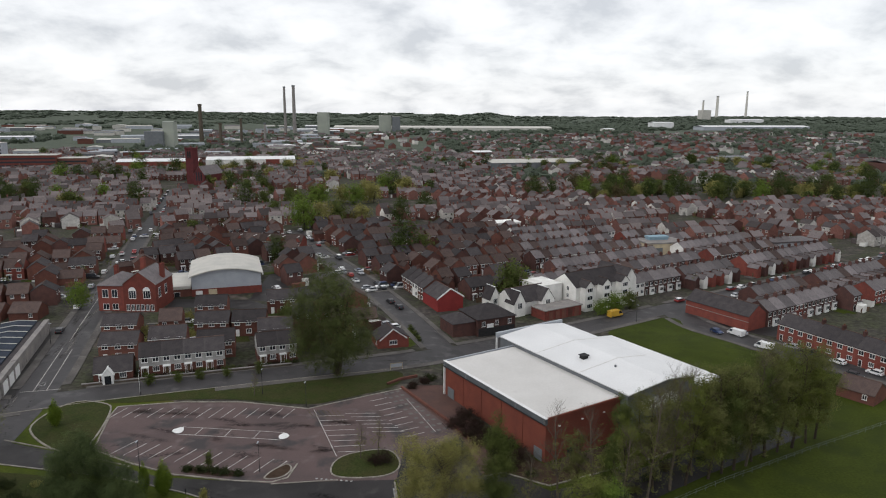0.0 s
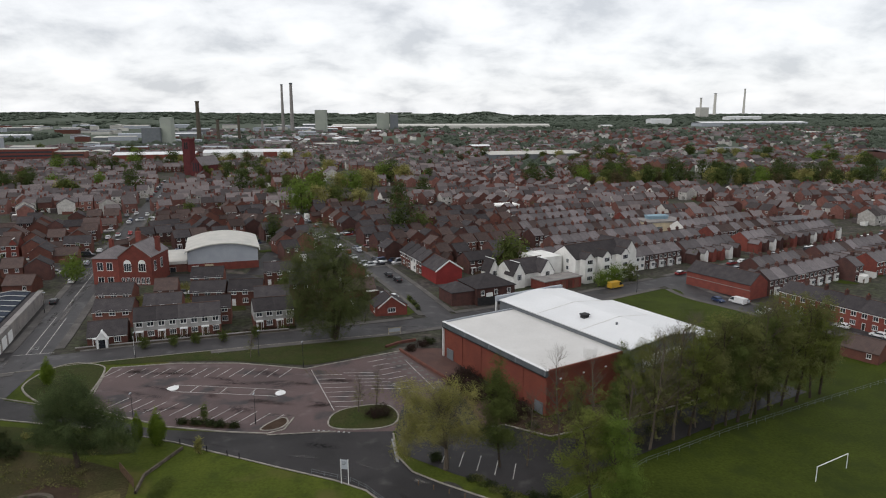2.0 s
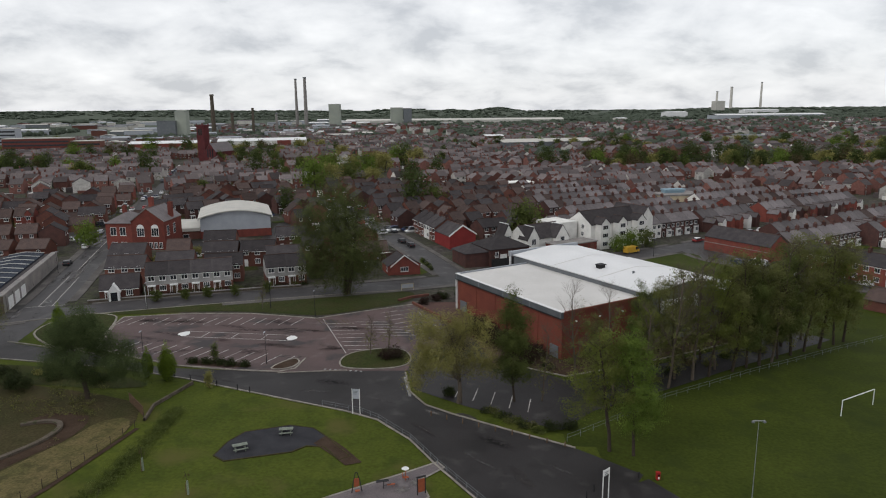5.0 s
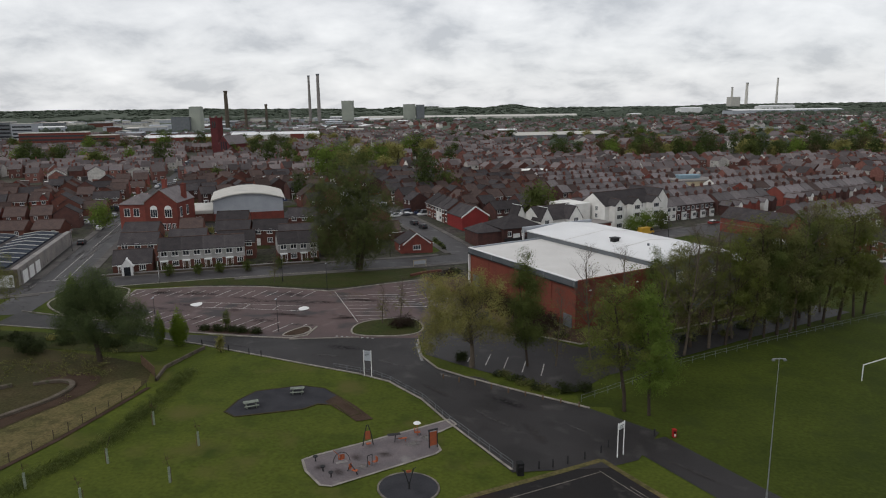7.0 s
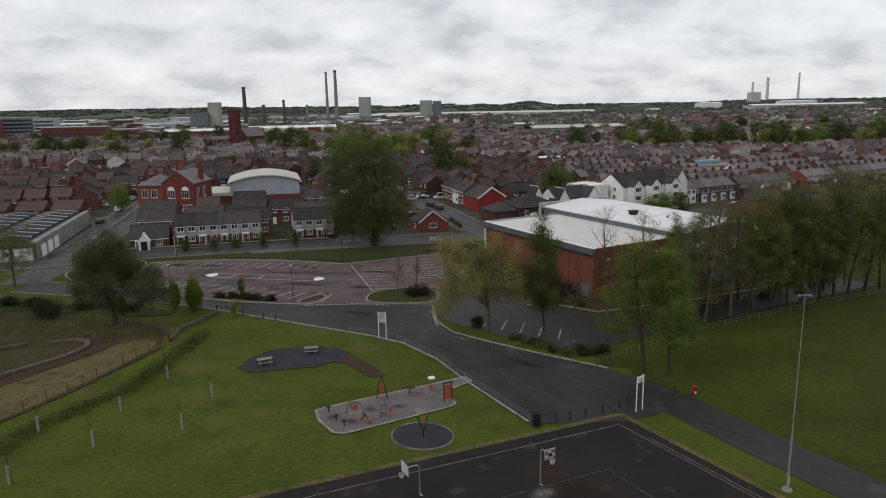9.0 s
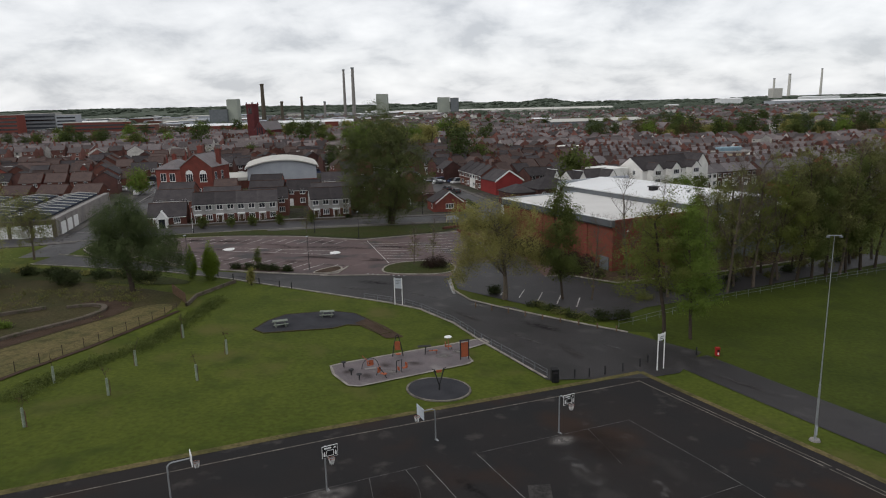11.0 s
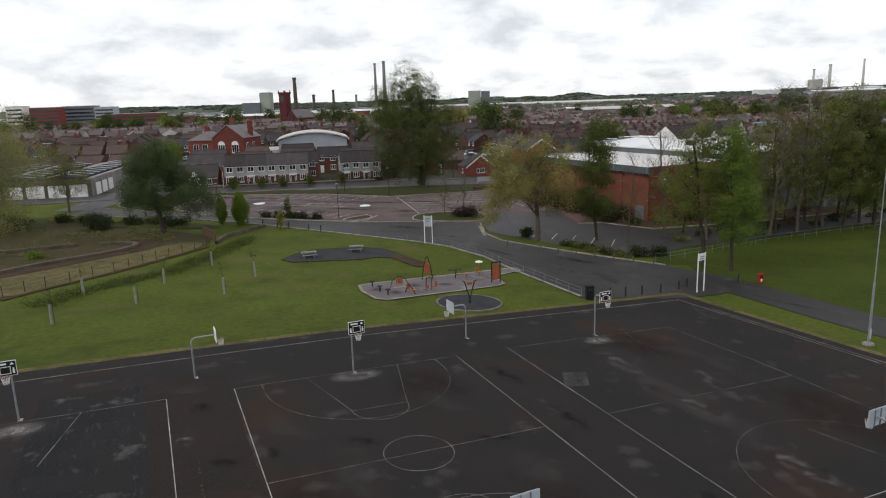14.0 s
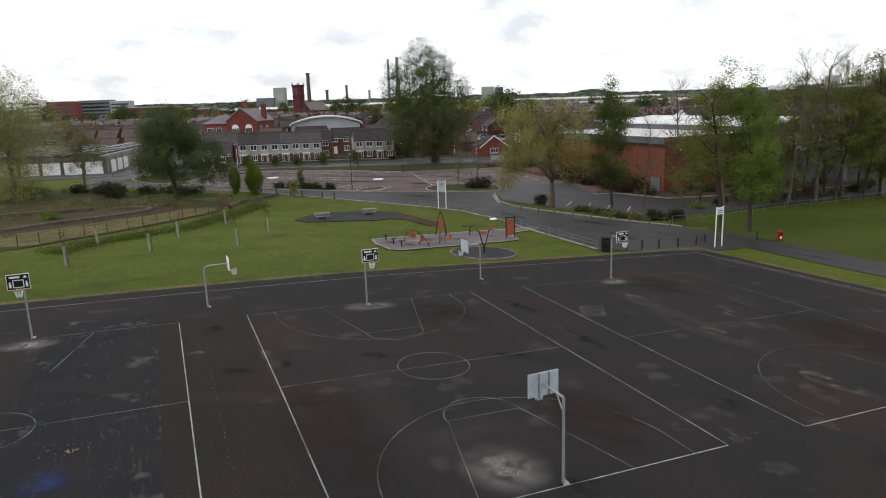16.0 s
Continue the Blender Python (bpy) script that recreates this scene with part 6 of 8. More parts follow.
def litter_bin(x, y, mat, label, w=.6, tall=1.2):
    b = thing("litter_bin", x, y, 10, label, "bin", "litter bins")
    part("body", boxes((-w / 2, w / 2, -w / 2, w / 2, 0, tall), bevel=.05), mat, b)
    part("hood", boxes((-w / 2 - .04, w / 2 + .04, -w / 2 - .04, w / 2 + .04, tall, tall + .12), bevel=.04), mat, b)
    part("opening", boxes((-w / 3, w / 3, -w / 2 - .01, -w / 2 + .02, tall - .35, tall - .12)), "black_paint" if mat != "black_paint" else "dark_metal", b)
    if mat == "red_paint":
        part("notice", boxes((-w / 5, w / 5, -w / 2 - .012, -w / 2 + .02, tall - .75, tall - .45)), "white_paint", b)


litter_bin(6.1, 68.2, "black_paint", "square black litter bin at the corner of the rail", .75, 1.35)
litter_bin(26.0, 79.4, "red_paint", "red litter bin beside the footpath", .46, .95)


def bollard(x, y, mat="dark_metal", tall=0.95, r=.09, label="short black bollard beside the road"):
    b = thing("bollard", x, y, 0, label, "bollard", "bollards")
    part("shaft", tubes(((0, 0, -.2), (0, 0, tall), r, r * .9)), mat, b)
    part("cap", tubes(((0, 0, tall), (0, 0, tall + .07), r * 1.15, r * .6)), mat, b)


for x, y in ((-52, 109.6), (-46.8, 107.9), (-43.6, 106.4), (-40.6, 105.0), (-38.4, 104.2), (-34.6, 102.8), (-32.4, 102.0), (-68, 113), (8.3, 69.6), (9.9, 70.2), (11.7, 71.2), (13.8, 72.4), (16, 74.2), (17.2, 75.8), (23.6, 79.4)):
    bollard(x, y)
for k in range(9):
    bollard(-3.2 + 2.35 * k, 95.8 - 1.02 * k, "wood", 0.75, .1, "short weathered timber post along the grass strip")


def floodlight(x, y):
    l = thing("floodlight_mast", x, y, 0, "tall tapering galvanised floodlight mast with a bolted foot", "mast")
    part("mast", tubes(((0, 0, 0), (0, 0, 5.2), .11, .095), ((0, 0, 5.2), (0, 0, 18), .06, .022)), "steel", l)
    part("foot", tubes(((0, 0, -.1), (0, 0, .16), .5, .42), sides=12), "concrete", l)
    part("door", boxes((-.07, .07, -.2, -.14, .6, 1.4)), "cladding_pale", l)
    part("lamp_arm", boxes((-.55, .55, -.03, .03, 17.95, 18.02)), "steel", l)
    for s in (-.5, .5):
        part("lamp", boxes((s - .12, s + .12, -.12, .08, 17.8, 17.95), bevel=.02), "cladding", l)


floodlight(27.4, 57.0)


def street_lamp(x, y, turn, tall=6.0):
    l = thing("street_lamp", x, y, turn, "slim dark street lamp post", "street lamp", "street lamps")
    part("post", tubes(((0, 0, 0), (0, 0, 1.2), .09), ((0, 0, 1.2), (0, 0, tall), .055, .04)), "dark_metal", l)
    part("head", boxes((-.12, .12, -.75, .05, tall - .02, tall + .1), bevel=.03), "cladding_pale", l)


for x, y, t in ((-33.0, 114.3, 0), (-54.5, 113.5, 0), (-41.3, 148.4, 180), (-68.5, 146.2, 180), (-30, 142.4, 0), (25, 189, 30), (64, 215, 30), (-108, 180, 90), (-20, 176, 30)):
    street_lamp(x, y, t)

# ---- rails and fences ----


def low_rail(points, gap=2.2, tall=0.85, name="rail_fence", label="low galvanised rail along the edge of the road", mat="steel", rails=(0.82, 0.45), post_r=.04, rail_r=.022):
    pts = along(points, gap)
    f = thing(name, pts[0][0], pts[0][1], 0, label, "fence", z=0)
    f.location = (0, 0, 0)
    for x, y in pts:
        part("post", tubes(((x, y, gz(x, y) - .2), (x, y, gz(x, y) + tall), post_r), sides=6), mat, f)
    for (x0, y0), (x1, y1) in zip(pts, pts[1:]):
        for h in rails:
            part("rail", tubes(((x0, y0, gz(x0, y0) + h), (x1, y1, gz(x1, y1) + h), rail_r), sides=5), mat, f)
    return f


low_rail([(5.4, 69.6), (-1.9, 81.0), (-5.8, 88.0), (-10.9, 93.9), (-13.6, 95.9), (-20, 98)], 2.2, 0.8, "rail_fence", "low grey metal rail along the edge of the road", "cladding")
single("road_kerb", band([(5.3, 69.0), (-2.1, 80.8), (-5.9, 87.8), (-11, 93.7), (-16, 96.2), (-25.2, 99.4), (-37.4, 104.0), (-44, 106.7), (-58, 111.2), (-70, 113.2), (-86, 116.2)], width=0.28, lift=0.03, height=0.11), ["kerb"], "pale concrete kerb along the access road", "kerb", kind="structure")
low_rail([(16.2, 89.5), (25, 96.8), (34.7, 105.2), (53.4, 116.9), (76.2, 129.6), (100, 142)], 2.6, 1.1, "field_fence", "grey-white metal rail fence along the sports field", "cladding", (1.05, 0.55), .03)
low_rail([(-52, 57), (-50, 63.5), (-47.8, 72), (-46, 81), (-44.6, 88.5), (-44.4, 91)], 2.6, 1.25, "garden_fence", "dark thin-wired fence on slender posts", "bark", (1.15, .8, .45), .045, .009)
single("garden_wall", band([(-44.4, 91), (-45.2, 96), (-42.6, 104.8)], width=0.3, lift=0, height=0.5), ["stone_dark"], "low brown brick wall at the end of the garden", "wall", kind="structure")


def palings(points):
    f = thing("timber_palings", 0, 0, 0, "dark upright timber palings beside the garden gate", "fence", z=0)
    for x, y in along(points, 0.5):
        part("paling", boxes((x - .08, x + .08, y - .08, y + .08, gz(x, y) - .2, gz(x, y) + 1.5)), "wood", f)


palings([(-49.5, 97.5), (-45.5, 93.0)])

# goal posts
g = thing("goal_posts", 60.4, 100.1, 30, "white football goal frame on the grass", "goal")
part("upright", tubes(((0, 0, -.2), (0, 0, 2.6), .07)), "white_paint", g)
part("upright", tubes(((8.6, 0, -.2), (8.6, 0, 2.6), .07)), "white_paint", g)
part("crossbar", tubes(((-.05, 0, 2.6), (8.65, 0, 2.6), .07)), "white_paint", g)

# ---- sunken garden ----
surface("garden_grass", rounded([(-52, 50), (-50.4, 62), (-48.2, 72), (-46.4, 81), (-45, 89), (-47.5, 97), (-58, 101), (-75, 105), (-95, 104), (-110, 85), (-90, 50)], 1), "dry_grass", 0.05, "rough dry grass of the sunken garden", "grass")
surface("garden_path", rounded([(-58.2, 68), (-56, 74.5), (-54.3, 79.5), (-52, 84.5), (-51.8, 89.5), (-53.5, 93), (-57, 94), (-61, 92), (-60, 89.2), (-56.2, 89.6), (-54.7, 86), (-56, 82), (-58.5, 78), (-61, 73), (-63, 66)], 1), "soil", 0.08, "bare brown earth path round the bowl", "path")
surface("garden_slope", rounded([(-51, 58), (-49.3, 66), (-47.5, 73), (-46.1, 81), (-45.1, 88), (-47.3, 92.5), (-51, 90.5), (-51.7, 85), (-53.8, 79.5), (-55.6, 74.5), (-58, 68), (-62, 58)], 1), "straw", 0.075, "dry straw-coloured grass slope inside the fence", "grass")
single("fence_edge", band([(-50.6, 58), (-49.6, 63.5), (-47.3, 72), (-45.6, 81), (-44.3, 88.5)], width=0.7, lift=0.09), ["soil"], "bare brown earth along the fence", "edge", kind="structure")
surface("garden_bowl", rounded([(-62, 70), (-59.5, 76), (-57.4, 80.5), (-55.3, 84.5), (-55.2, 88), (-57, 89.6), (-60.5, 88.2), (-64, 85), (-69, 81), (-74, 74)], 1), "dry_grass", 0.1, "dry grass of a raised oval bed", "grass")
single("bowl_wall", band(smooth_line([(-61.5, 67), (-59.2, 75.3), (-57.2, 79.2), (-55.2, 83), (-54.6, 87.3), (-55.8, 89.8), (-58.2, 90.3), (-61, 88.8)]), width=0.7, lift=0, height=0.4, step=1.0), ["stone_dark"], "low curved stone wall round the bed", "wall", kind="structure")
single("bowl_wall", band(smooth_line([(-72, 79.5), (-69.3, 82.9), (-66.3, 85.4), (-63.6, 88.1)]), width=0.6, lift=0, height=0.5, step=1.0), ["stone_dark"], "low curved stone wall behind the bed", "wall", kind="structure")
surface("shrub_bed", rounded([(-48, 103.5), (-56, 108), (-70, 111.5), (-90, 113.5), (-98, 110), (-90, 105), (-70, 104), (-56, 102)], 1), "rough_grass", 0.09, "rough planted bank below the road", "bank")

# ---- car park ----
CP = [(-71, 140.3), (-58, 143.2), (-44.6, 143.8), (-29.4, 141.4), (-24, 145), (-9.5, 154.5)]
single("car_park_kerb", band(CP, [(-71, 140.3), (-70.6, 136), (-66.7, 121), (-57, 116)], [(-57, 116), (-48, 112.5), (-37, 111.0), (-30, 110.8), (-27.5, 112.5), (-26.8, 117.5)], width=0.3, lift=0.05, height=0.13), ["kerb"], "pale concrete kerb round the car park", "kerb", kind="structure")


def bays(name, a, b, n, dx, dy, label="worn white parking bay line"):
    for k in range(n):
        u = (k + .5) / n
        x, y = a[0] + (b[0] - a[0]) * u, a[1] + (b[1] - a[1]) * u
        single("bay_line", band([(x, y), (x + dx, y + dy)], width=0.17, lift=0.083), ["bay_white"], label, "bay line", "", "structure")


bays("north", (-70, 139.8), (-31, 141.2), 15, -1.6, -4.9)
bays("south", (-64, 119.8), (-30, 113.2), 13, 2.4, 5.0)
bays("east_a", (-27.5, 139), (-19.5, 121.5), 8, 6.0, 1.0)
bays("east_b", (-21.5, 140.6), (-13.5, 131), 6, 6.5, 0.8)
bays("far_east", (-17, 147.8), (-6.5, 129), 8, 3.8, 2.4)
bays("lot", (-1, 103.5), (13, 98), 5, 1.0, 5.0)
single("bay_outline", band([(-53.4, 131.2), (-32, 129.8)], [(-53.4, 127.9), (-32, 126.6)], [(-43, 130.6), (-43.6, 127.4)], [(-49, 130.9), (-49.6, 127.8)], [(-37, 130.2), (-37.6, 127)], [(-28, 141), (-20, 121)], [(-8, 149), (-1, 133)], width=0.17, lift=0.084), ["bay_white"], "worn white lines round the middle bays", "bay line", kind="structure")
for pts in ([(-55.3, 129.4), (-53.2, 131.4), (-52.4, 129.3), (-53.2, 127.9)], [(-30.4, 128.2), (-31.8, 129.9), (-33.0, 128.2), (-32.0, 126.5)]):
    single("white_island", outline_mesh(rounded(pts, 1), 0.09, thick=0.06), ["white_paint"], "small white painted nose of the middle bays", "marking", kind="structure")
surface("island_1", rounded([(-47.5, 113.2), (-36, 111.9), (-35, 113.8), (-46, 116.0)], 2), "soil", 0.12, "planted bed at the car park's edge", "bed")
NOSE = rounded([(-31.8, 111.6), (-28.6, 112.2), (-27.2, 115.2), (-28.4, 117.6), (-30.0, 116.0), (-31.4, 113.6)], 2)
surface("island_4", NOSE, "soil", 0.15, "small bare bed at the end of the parking row", "bed")
single("island_kerb", band(NOSE + NOSE[:1], width=0.3, lift=0.05, height=0.14, step=1.0), ["kerb"], "pale kerb round the small bed", "kerb", kind="structure")
ISLE = rounded([(-20.5, 114), (-16.5, 113), (-9, 114.5), (-7.2, 119), (-9.5, 124.5), (-14, 124), (-20, 120.5)], 2)
surface("island_2", ISLE, "rough_grass", 0.16, "kerbed grass island in the car park", "island")
single("island_kerb", band(ISLE + ISLE[:1], width=0.3, lift=0.06, height=0.14, step=1.5), ["kerb"], "pale kerb round the grass island", "kerb", kind="structure")
WISLE = rounded([(-85.4, 131.4), (-82.8, 143.5), (-74.1, 142.2), (-71.5, 139), (-68.2, 124), (-69.5, 120.2), (-72.2, 119.4), (-80.9, 125.4)], 2)
surface("island_3", WISLE, "rough_grass", 0.16, "grass island between the road and car park", "island")
single("island_kerb", band(WISLE + WISLE[:1], width=0.35, lift=0.05, height=0.15, step=1.5), ["kerb"], "pale kerb round the grass island", "kerb", kind="structure")
surface("car_park_east", [(-8.0, 113.6), (-7.2, 124), (-2, 126), (4.5, 131), (12, 118), (20, 112), (40, 122), (60, 134), (74, 141), (78, 136), (52, 120), (30, 105), (22, 100), (16, 93), (10, 95.5), (2.5, 99.5), (-3.4, 103.4), (-6.4, 105.5)], "road", 0.065, "dark asphalt lot round the sports hall", "car park")
surface("hall_bed", [(8, 116.2), (12, 118), (20, 114), (40, 124.5), (62, 137.2), (58, 143), (37.6, 132.2), (20.3, 121.4), (12, 131)], "soil", 0.09, "bare planted bed against the sports hall", "bed")
single("east_kerb", band([(-8.2, 112.5), (-7.0, 104.5), (-4.2, 99.6), (0, 96.8), (11.6, 90.4), (17.0, 87.4)], [(8, 116), (12, 117.8), (20, 113.8), (40, 124.2), (62, 137)], width=0.3, lift=0.05, height=0.13), ["kerb"], "pale concrete kerb round the asphalt lot", "kerb", kind="structure")
single("road_edge_line", band([(-98, 134.2), (-78, 142.8), (-51, 152.2), (-14, 166)], [(-86, 124.5), (-68, 119), (-57, 115)], [(-18.4, 112.4), (-30, 110.2)], width=0.2, lift=0.075, height=0.1), ["kerb"], "pale kerb along the street", "kerb", kind="structure")
single("lane_marking", band([(-91.4, 148.5), (-100, 176)], [(-94.2, 148), (-103, 176.6)], [(-97, 147.5), (-88.6, 149.6)], [(-104, 182), (-122, 240)], width=0.2, lift=0.08), ["bay_white"], "worn white lane markings", "lane marking", kind="structure")
single("give_way_mark", band([(-95.4, 151.2), (-93.6, 151.7), (-94.4, 153.8), (-95.4, 151.2)], width=0.3, lift=0.08), ["line_white"], "white give-way triangle on the road", "lane marking", kind="structure")
single("speed_marks", band(*[[(-22.5 + .9 * k, 112.6 - .05 * k), (-22.1 + .9 * k, 112.6 - .05 * k)] for k in range(8)], [(-8.2, 110.5), (-6.8, 102.5)], width=0.45, lift=0.075), ["line_white"], "broken white line across the car park entrance", "lane marking", kind="structure")
single("road_dust", outline_mesh(rounded([(0, 97.0), (2.5, 95.6), (4, 95.2), (2, 97.3)], 1), 0.072), ["scuff"], "pale worn patch on the road", "stain", kind="structure")
single("brick_planter", band([(-13, 156.5), (-10, 160), (-6, 162.5)], [(-9.5, 155), (1.5, 138.5), (6, 130)], width=0.5, lift=0.02, height=0.6), ["brick_brown"], "low brick wall beside the forecourt", "wall", kind="structure")

# hatched bays and paving in the car park's corner
for k in range(7):
    single("hatch_line", band([(-29.5 + 1.1 * k, 141.0), (-27.6 + 1.1 * k, 137.6)], width=0.12, lift=0.085), ["line_yellow"], "faded yellow hatching in a corner bay", "bay line", kind="structure")
for k in range(10):
    for j in range(3):
        x, y = -13.5 + 1.25 * k, 151.2 - 2.0 * k
        single("paving_square", outline_mesh([(x + 1.3 * j, y + .9 * j), (x + 1.3 * j + .8, y + .9 * j + .55), (x + 1.3 * j + 1.25, y + .9 * j - .15), (x + 1.3 * j + .45, y + .9 * j - .7)], 0.088), ["pavement"], "pale paving square in the pedestrian strip", "paving", kind="structure")


def road_sign(x, y, turn):
    s = thing("bus_stop_sign", x, y, turn, "pale framed notice on two posts at the kerb", "sign")
    for k in (-1.6, 1.6):
        part("post", tubes(((k, 0, -.2), (k, 0, 1.9), .05)), "render_cream", s)
    part("frame", boxes((-1.7, 1.7, -.04, .04, 1.75, 1.9), (-1.7, 1.7, -.04, .04, .7, .8)), "render_cream", s)
    part("panel", boxes((-1.5, 1.5, -.02, .02, .8, 1.75)), "cladding_pale", s)


road_sign(-11.5, 166.5, 20)
park_post = thing("sign_post", -69.6, 148.3, 0, "slim white-topped sign post beside the street", "sign")
part("post", tubes(((0, 0, -.2), (0, 0, 4.6), .05)), "white_paint", park_post)

# ---- wear on the roads, the car park and the gym slab; painted wet sheen on the west street ----
# Streaks down the west street: wear, and wet sheen put into the colour.
for k in range(44):
    rnd = random.Random(200 + k)
    u = rnd.random()
    x, y = -92 + (-128 + 92) * u + rnd.uniform(-3.5, 3.5), 135 + 127 * u
    stain(0, 0, rnd.uniform(8, 24), rnd.uniform(.5, 1.7), ("dust_sheen_grit", "dust_sheen_pale", "dust_sheen_faint")[k % 3], -16 + rnd.uniform(-4, 4), "pale streak of wear and painted wet sheen on the asphalt", 0.085, (x, y))
for x, y, long, wide, turn, mat in ((-78, 121, 10, 2, 40, "dust_sheen_grit"), (-70, 117, 9, 1.4, 50, "dust_sheen_grit"), (-88, 128, 9, 3, -10, "dust_sheen_grit"), (-98, 139, 12, 2, 70, "dust_sheen_grit"), (-62, 113.5, 10, 1.2, 50, "dust_sheen_grit"), (-40, 107, 12, 1.4, 40, "dust_sheen_faint"), (-22, 103, 8, 2, 60, "dust_sheen_grit"), (-12, 101, 9, 1.2, 30, "dust_sheen_grit"),
                                    (-4, 91, 10, 1.6, 10, "dust_sheen_faint"), (4, 82, 12, 1.2, 10, "dust_sheen_grit"), (9, 78, 10, 2.4, -10, "dust_sheen_faint"), (14, 81, 6, 1.2, 20, "dust_sheen_grit"), (-3, 97, 4, 1.4, 30, "dust_sheen_pale"), (2, 95.5, 3, 1, 30, "dust_sheen_pale"), (6, 88, 9, 3, 20, "oil_dark"), (-20, 107, 9, 3, 50, "oil_dark"), (-45, 152, 20, 1.2, 80, "dust_sheen_grit"), (-10, 173, 18, 1.4, 65, "dust_sheen_grit"),
                                    (18, 190, 20, 1.4, 60, "dust_sheen_grit"), (-70, 146, 14, 1.6, 80, "dust_sheen_grit"), (26, 70, 12, 1.2, 10, "dust_sheen_faint"), (40, 47, 14, 1.2, 10, "dust_sheen_faint")):
    stain(0, 0, long, wide, mat, turn, "pale streak of wear and painted wet sheen on the asphalt" if mat != "oil_dark" else "dark damp patch on the asphalt", 0.09, (x, y))
for k in range(30):
    rnd = random.Random(300 + k)
    x, y = rnd.uniform(-66, -14), rnd.uniform(117, 139)
    stain(0, 0, rnd.uniform(5, 16), rnd.uniform(1.2, 3.6), ("dust_sheen_faint", "oil_dark", "dust_sheen_grit", "soil_brown")[k % 4], rnd.uniform(30, 75), "worn patch on the car park", 0.082, (x, y))
for k, (x, y) in enumerate(((-13.5, 66.5), (-11, 68), (-9, 71), (-6, 74), (-15.5, 67.5), (-4.5, 76), (-12, 70.2))):
    stain(0, 0, 2.6, 1.8, "dust_sheen_pale" if k % 2 else "soil_brown", 30 * k, "worn stain on the gym surface", 0.105, (x, y))
part("coping", band([(-84.5, 151.0), (-61, 158.8), (-38.5, 166.6)], width=0.5, lift=0.7, height=0.08), "concrete", single("garden_wall", band([(-84.5, 151.0), (-61, 158.8), (-38.5, 166.6)], width=0.35, lift=0, height=0.7), ["stone_dark"], "low brown stone garden wall along the pavement", "wall", kind="structure"))


def garden_plants():
    """Low rough plants over the sunken garden and its banks."""
    r = random.Random(52)
    verts, faces = [], []
    for k in range(1500):
        x, y = r.uniform(-104, -50), r.uniform(64, 109)
        if x > -47 - .22 * (95 - y) - 3 or noise.noise((x * .09, y * .09, 5)) < .02 or (-64 < x < -53 and 66 < y < 92):
            continue
        s = r.uniform(.3, .9)
        v, f = leaf_cloud(r, [(x, y, gz(x, y) + s * .3, s, s, s * .5)], 26, .12, 0, .3)
        faces += [tuple(i + len(verts) for i in q) for q in f]
        verts += v
    me = bpy.data.meshes.new("garden_plants")
    me.from_pydata([tuple(v) for v in verts], [], faces)
    me.materials.append(M["leaf_brown"])
    return tagged(new("garden_plants", me), "rough olive plants over the sunken garden", "plants", kind="stuff")

surface("verge_2", [(-12.3, 188), (-11.5, 199), (-9.5, 201), (-5.8, 188.5), (-9, 183.5)], "grass", 0.08, "small mown lawn beside the bungalow", "grass")

# ---- trees ----


def leaf_cloud(rnd, blobs, n, size, droop=0.0, inner=0.55, clump=14):
    """n small leaf cards scattered through and over the blobs (x, y, z, rx, ry, rz), in ragged clumps."""
    total = sum(b[3] * b[4] * b[5] for b in blobs)
    verts, faces = [], []
    for bx, by, bz, rx, ry, rz in blobs:
        m = max(6, int(n * rx * ry * rz / total))
        clumps = max(5, m // clump)
        for c in range(clumps):
            while True:
                d = Vector((rnd.gauss(0, 1), rnd.gauss(0, 1), rnd.gauss(0, 1)))
                if d.length > 0.1:
                    break
            d.normalize()
            k = inner + (1.06 - inner) * rnd.random() ** 0.6
            k *= 1 + 0.16 * noise.noise(d * 2.3 + Vector((bx, by, bz)))
            centre = Vector((bx + d.x * rx * k, by + d.y * ry * k, bz + d.z * rz * k))
            spread = size * 2.1 * (clump / 14) ** 0.5
            for j in range(m // clumps):
                p = centre + Vector((rnd.gauss(0, spread), rnd.gauss(0, spread), rnd.gauss(0, spread * 0.8)))
                if droop:
                    p.z -= abs(rnd.gauss(0, droop))
                a = (d * 1.7 + Vector((rnd.gauss(0, .34), rnd.gauss(0, .34), rnd.gauss(0, 0.3) + .45))).normalized()
                b = a.orthogonal().normalized()
                b.rotate(Matrix.Rotation(rnd.uniform(0, 6.28), 3, a))
                if droop:
                    b = b + Vector((0, 0, -1.2))
                    b = (b - a * b.dot(a)).normalized()
                s = size * rnd.uniform(0.55, 1.3)
                w = b.cross(a).normalized() * s * 0.55
                i = len(verts)
                verts += [p - b * s, p + w, p + b * s, p - w]
                faces.append((i, i + 1, i + 2, i + 3))
    return verts, faces


def mesh_part(name, verts, faces, mat, parent, label=""):
    me = bpy.data.meshes.new(name)
    me.from_pydata([tuple(v) for v in verts], [], faces)
    me.materials.append(M[mat])
    ob = new(name, me)
    ob.parent = parent
    return tagged(ob, label)


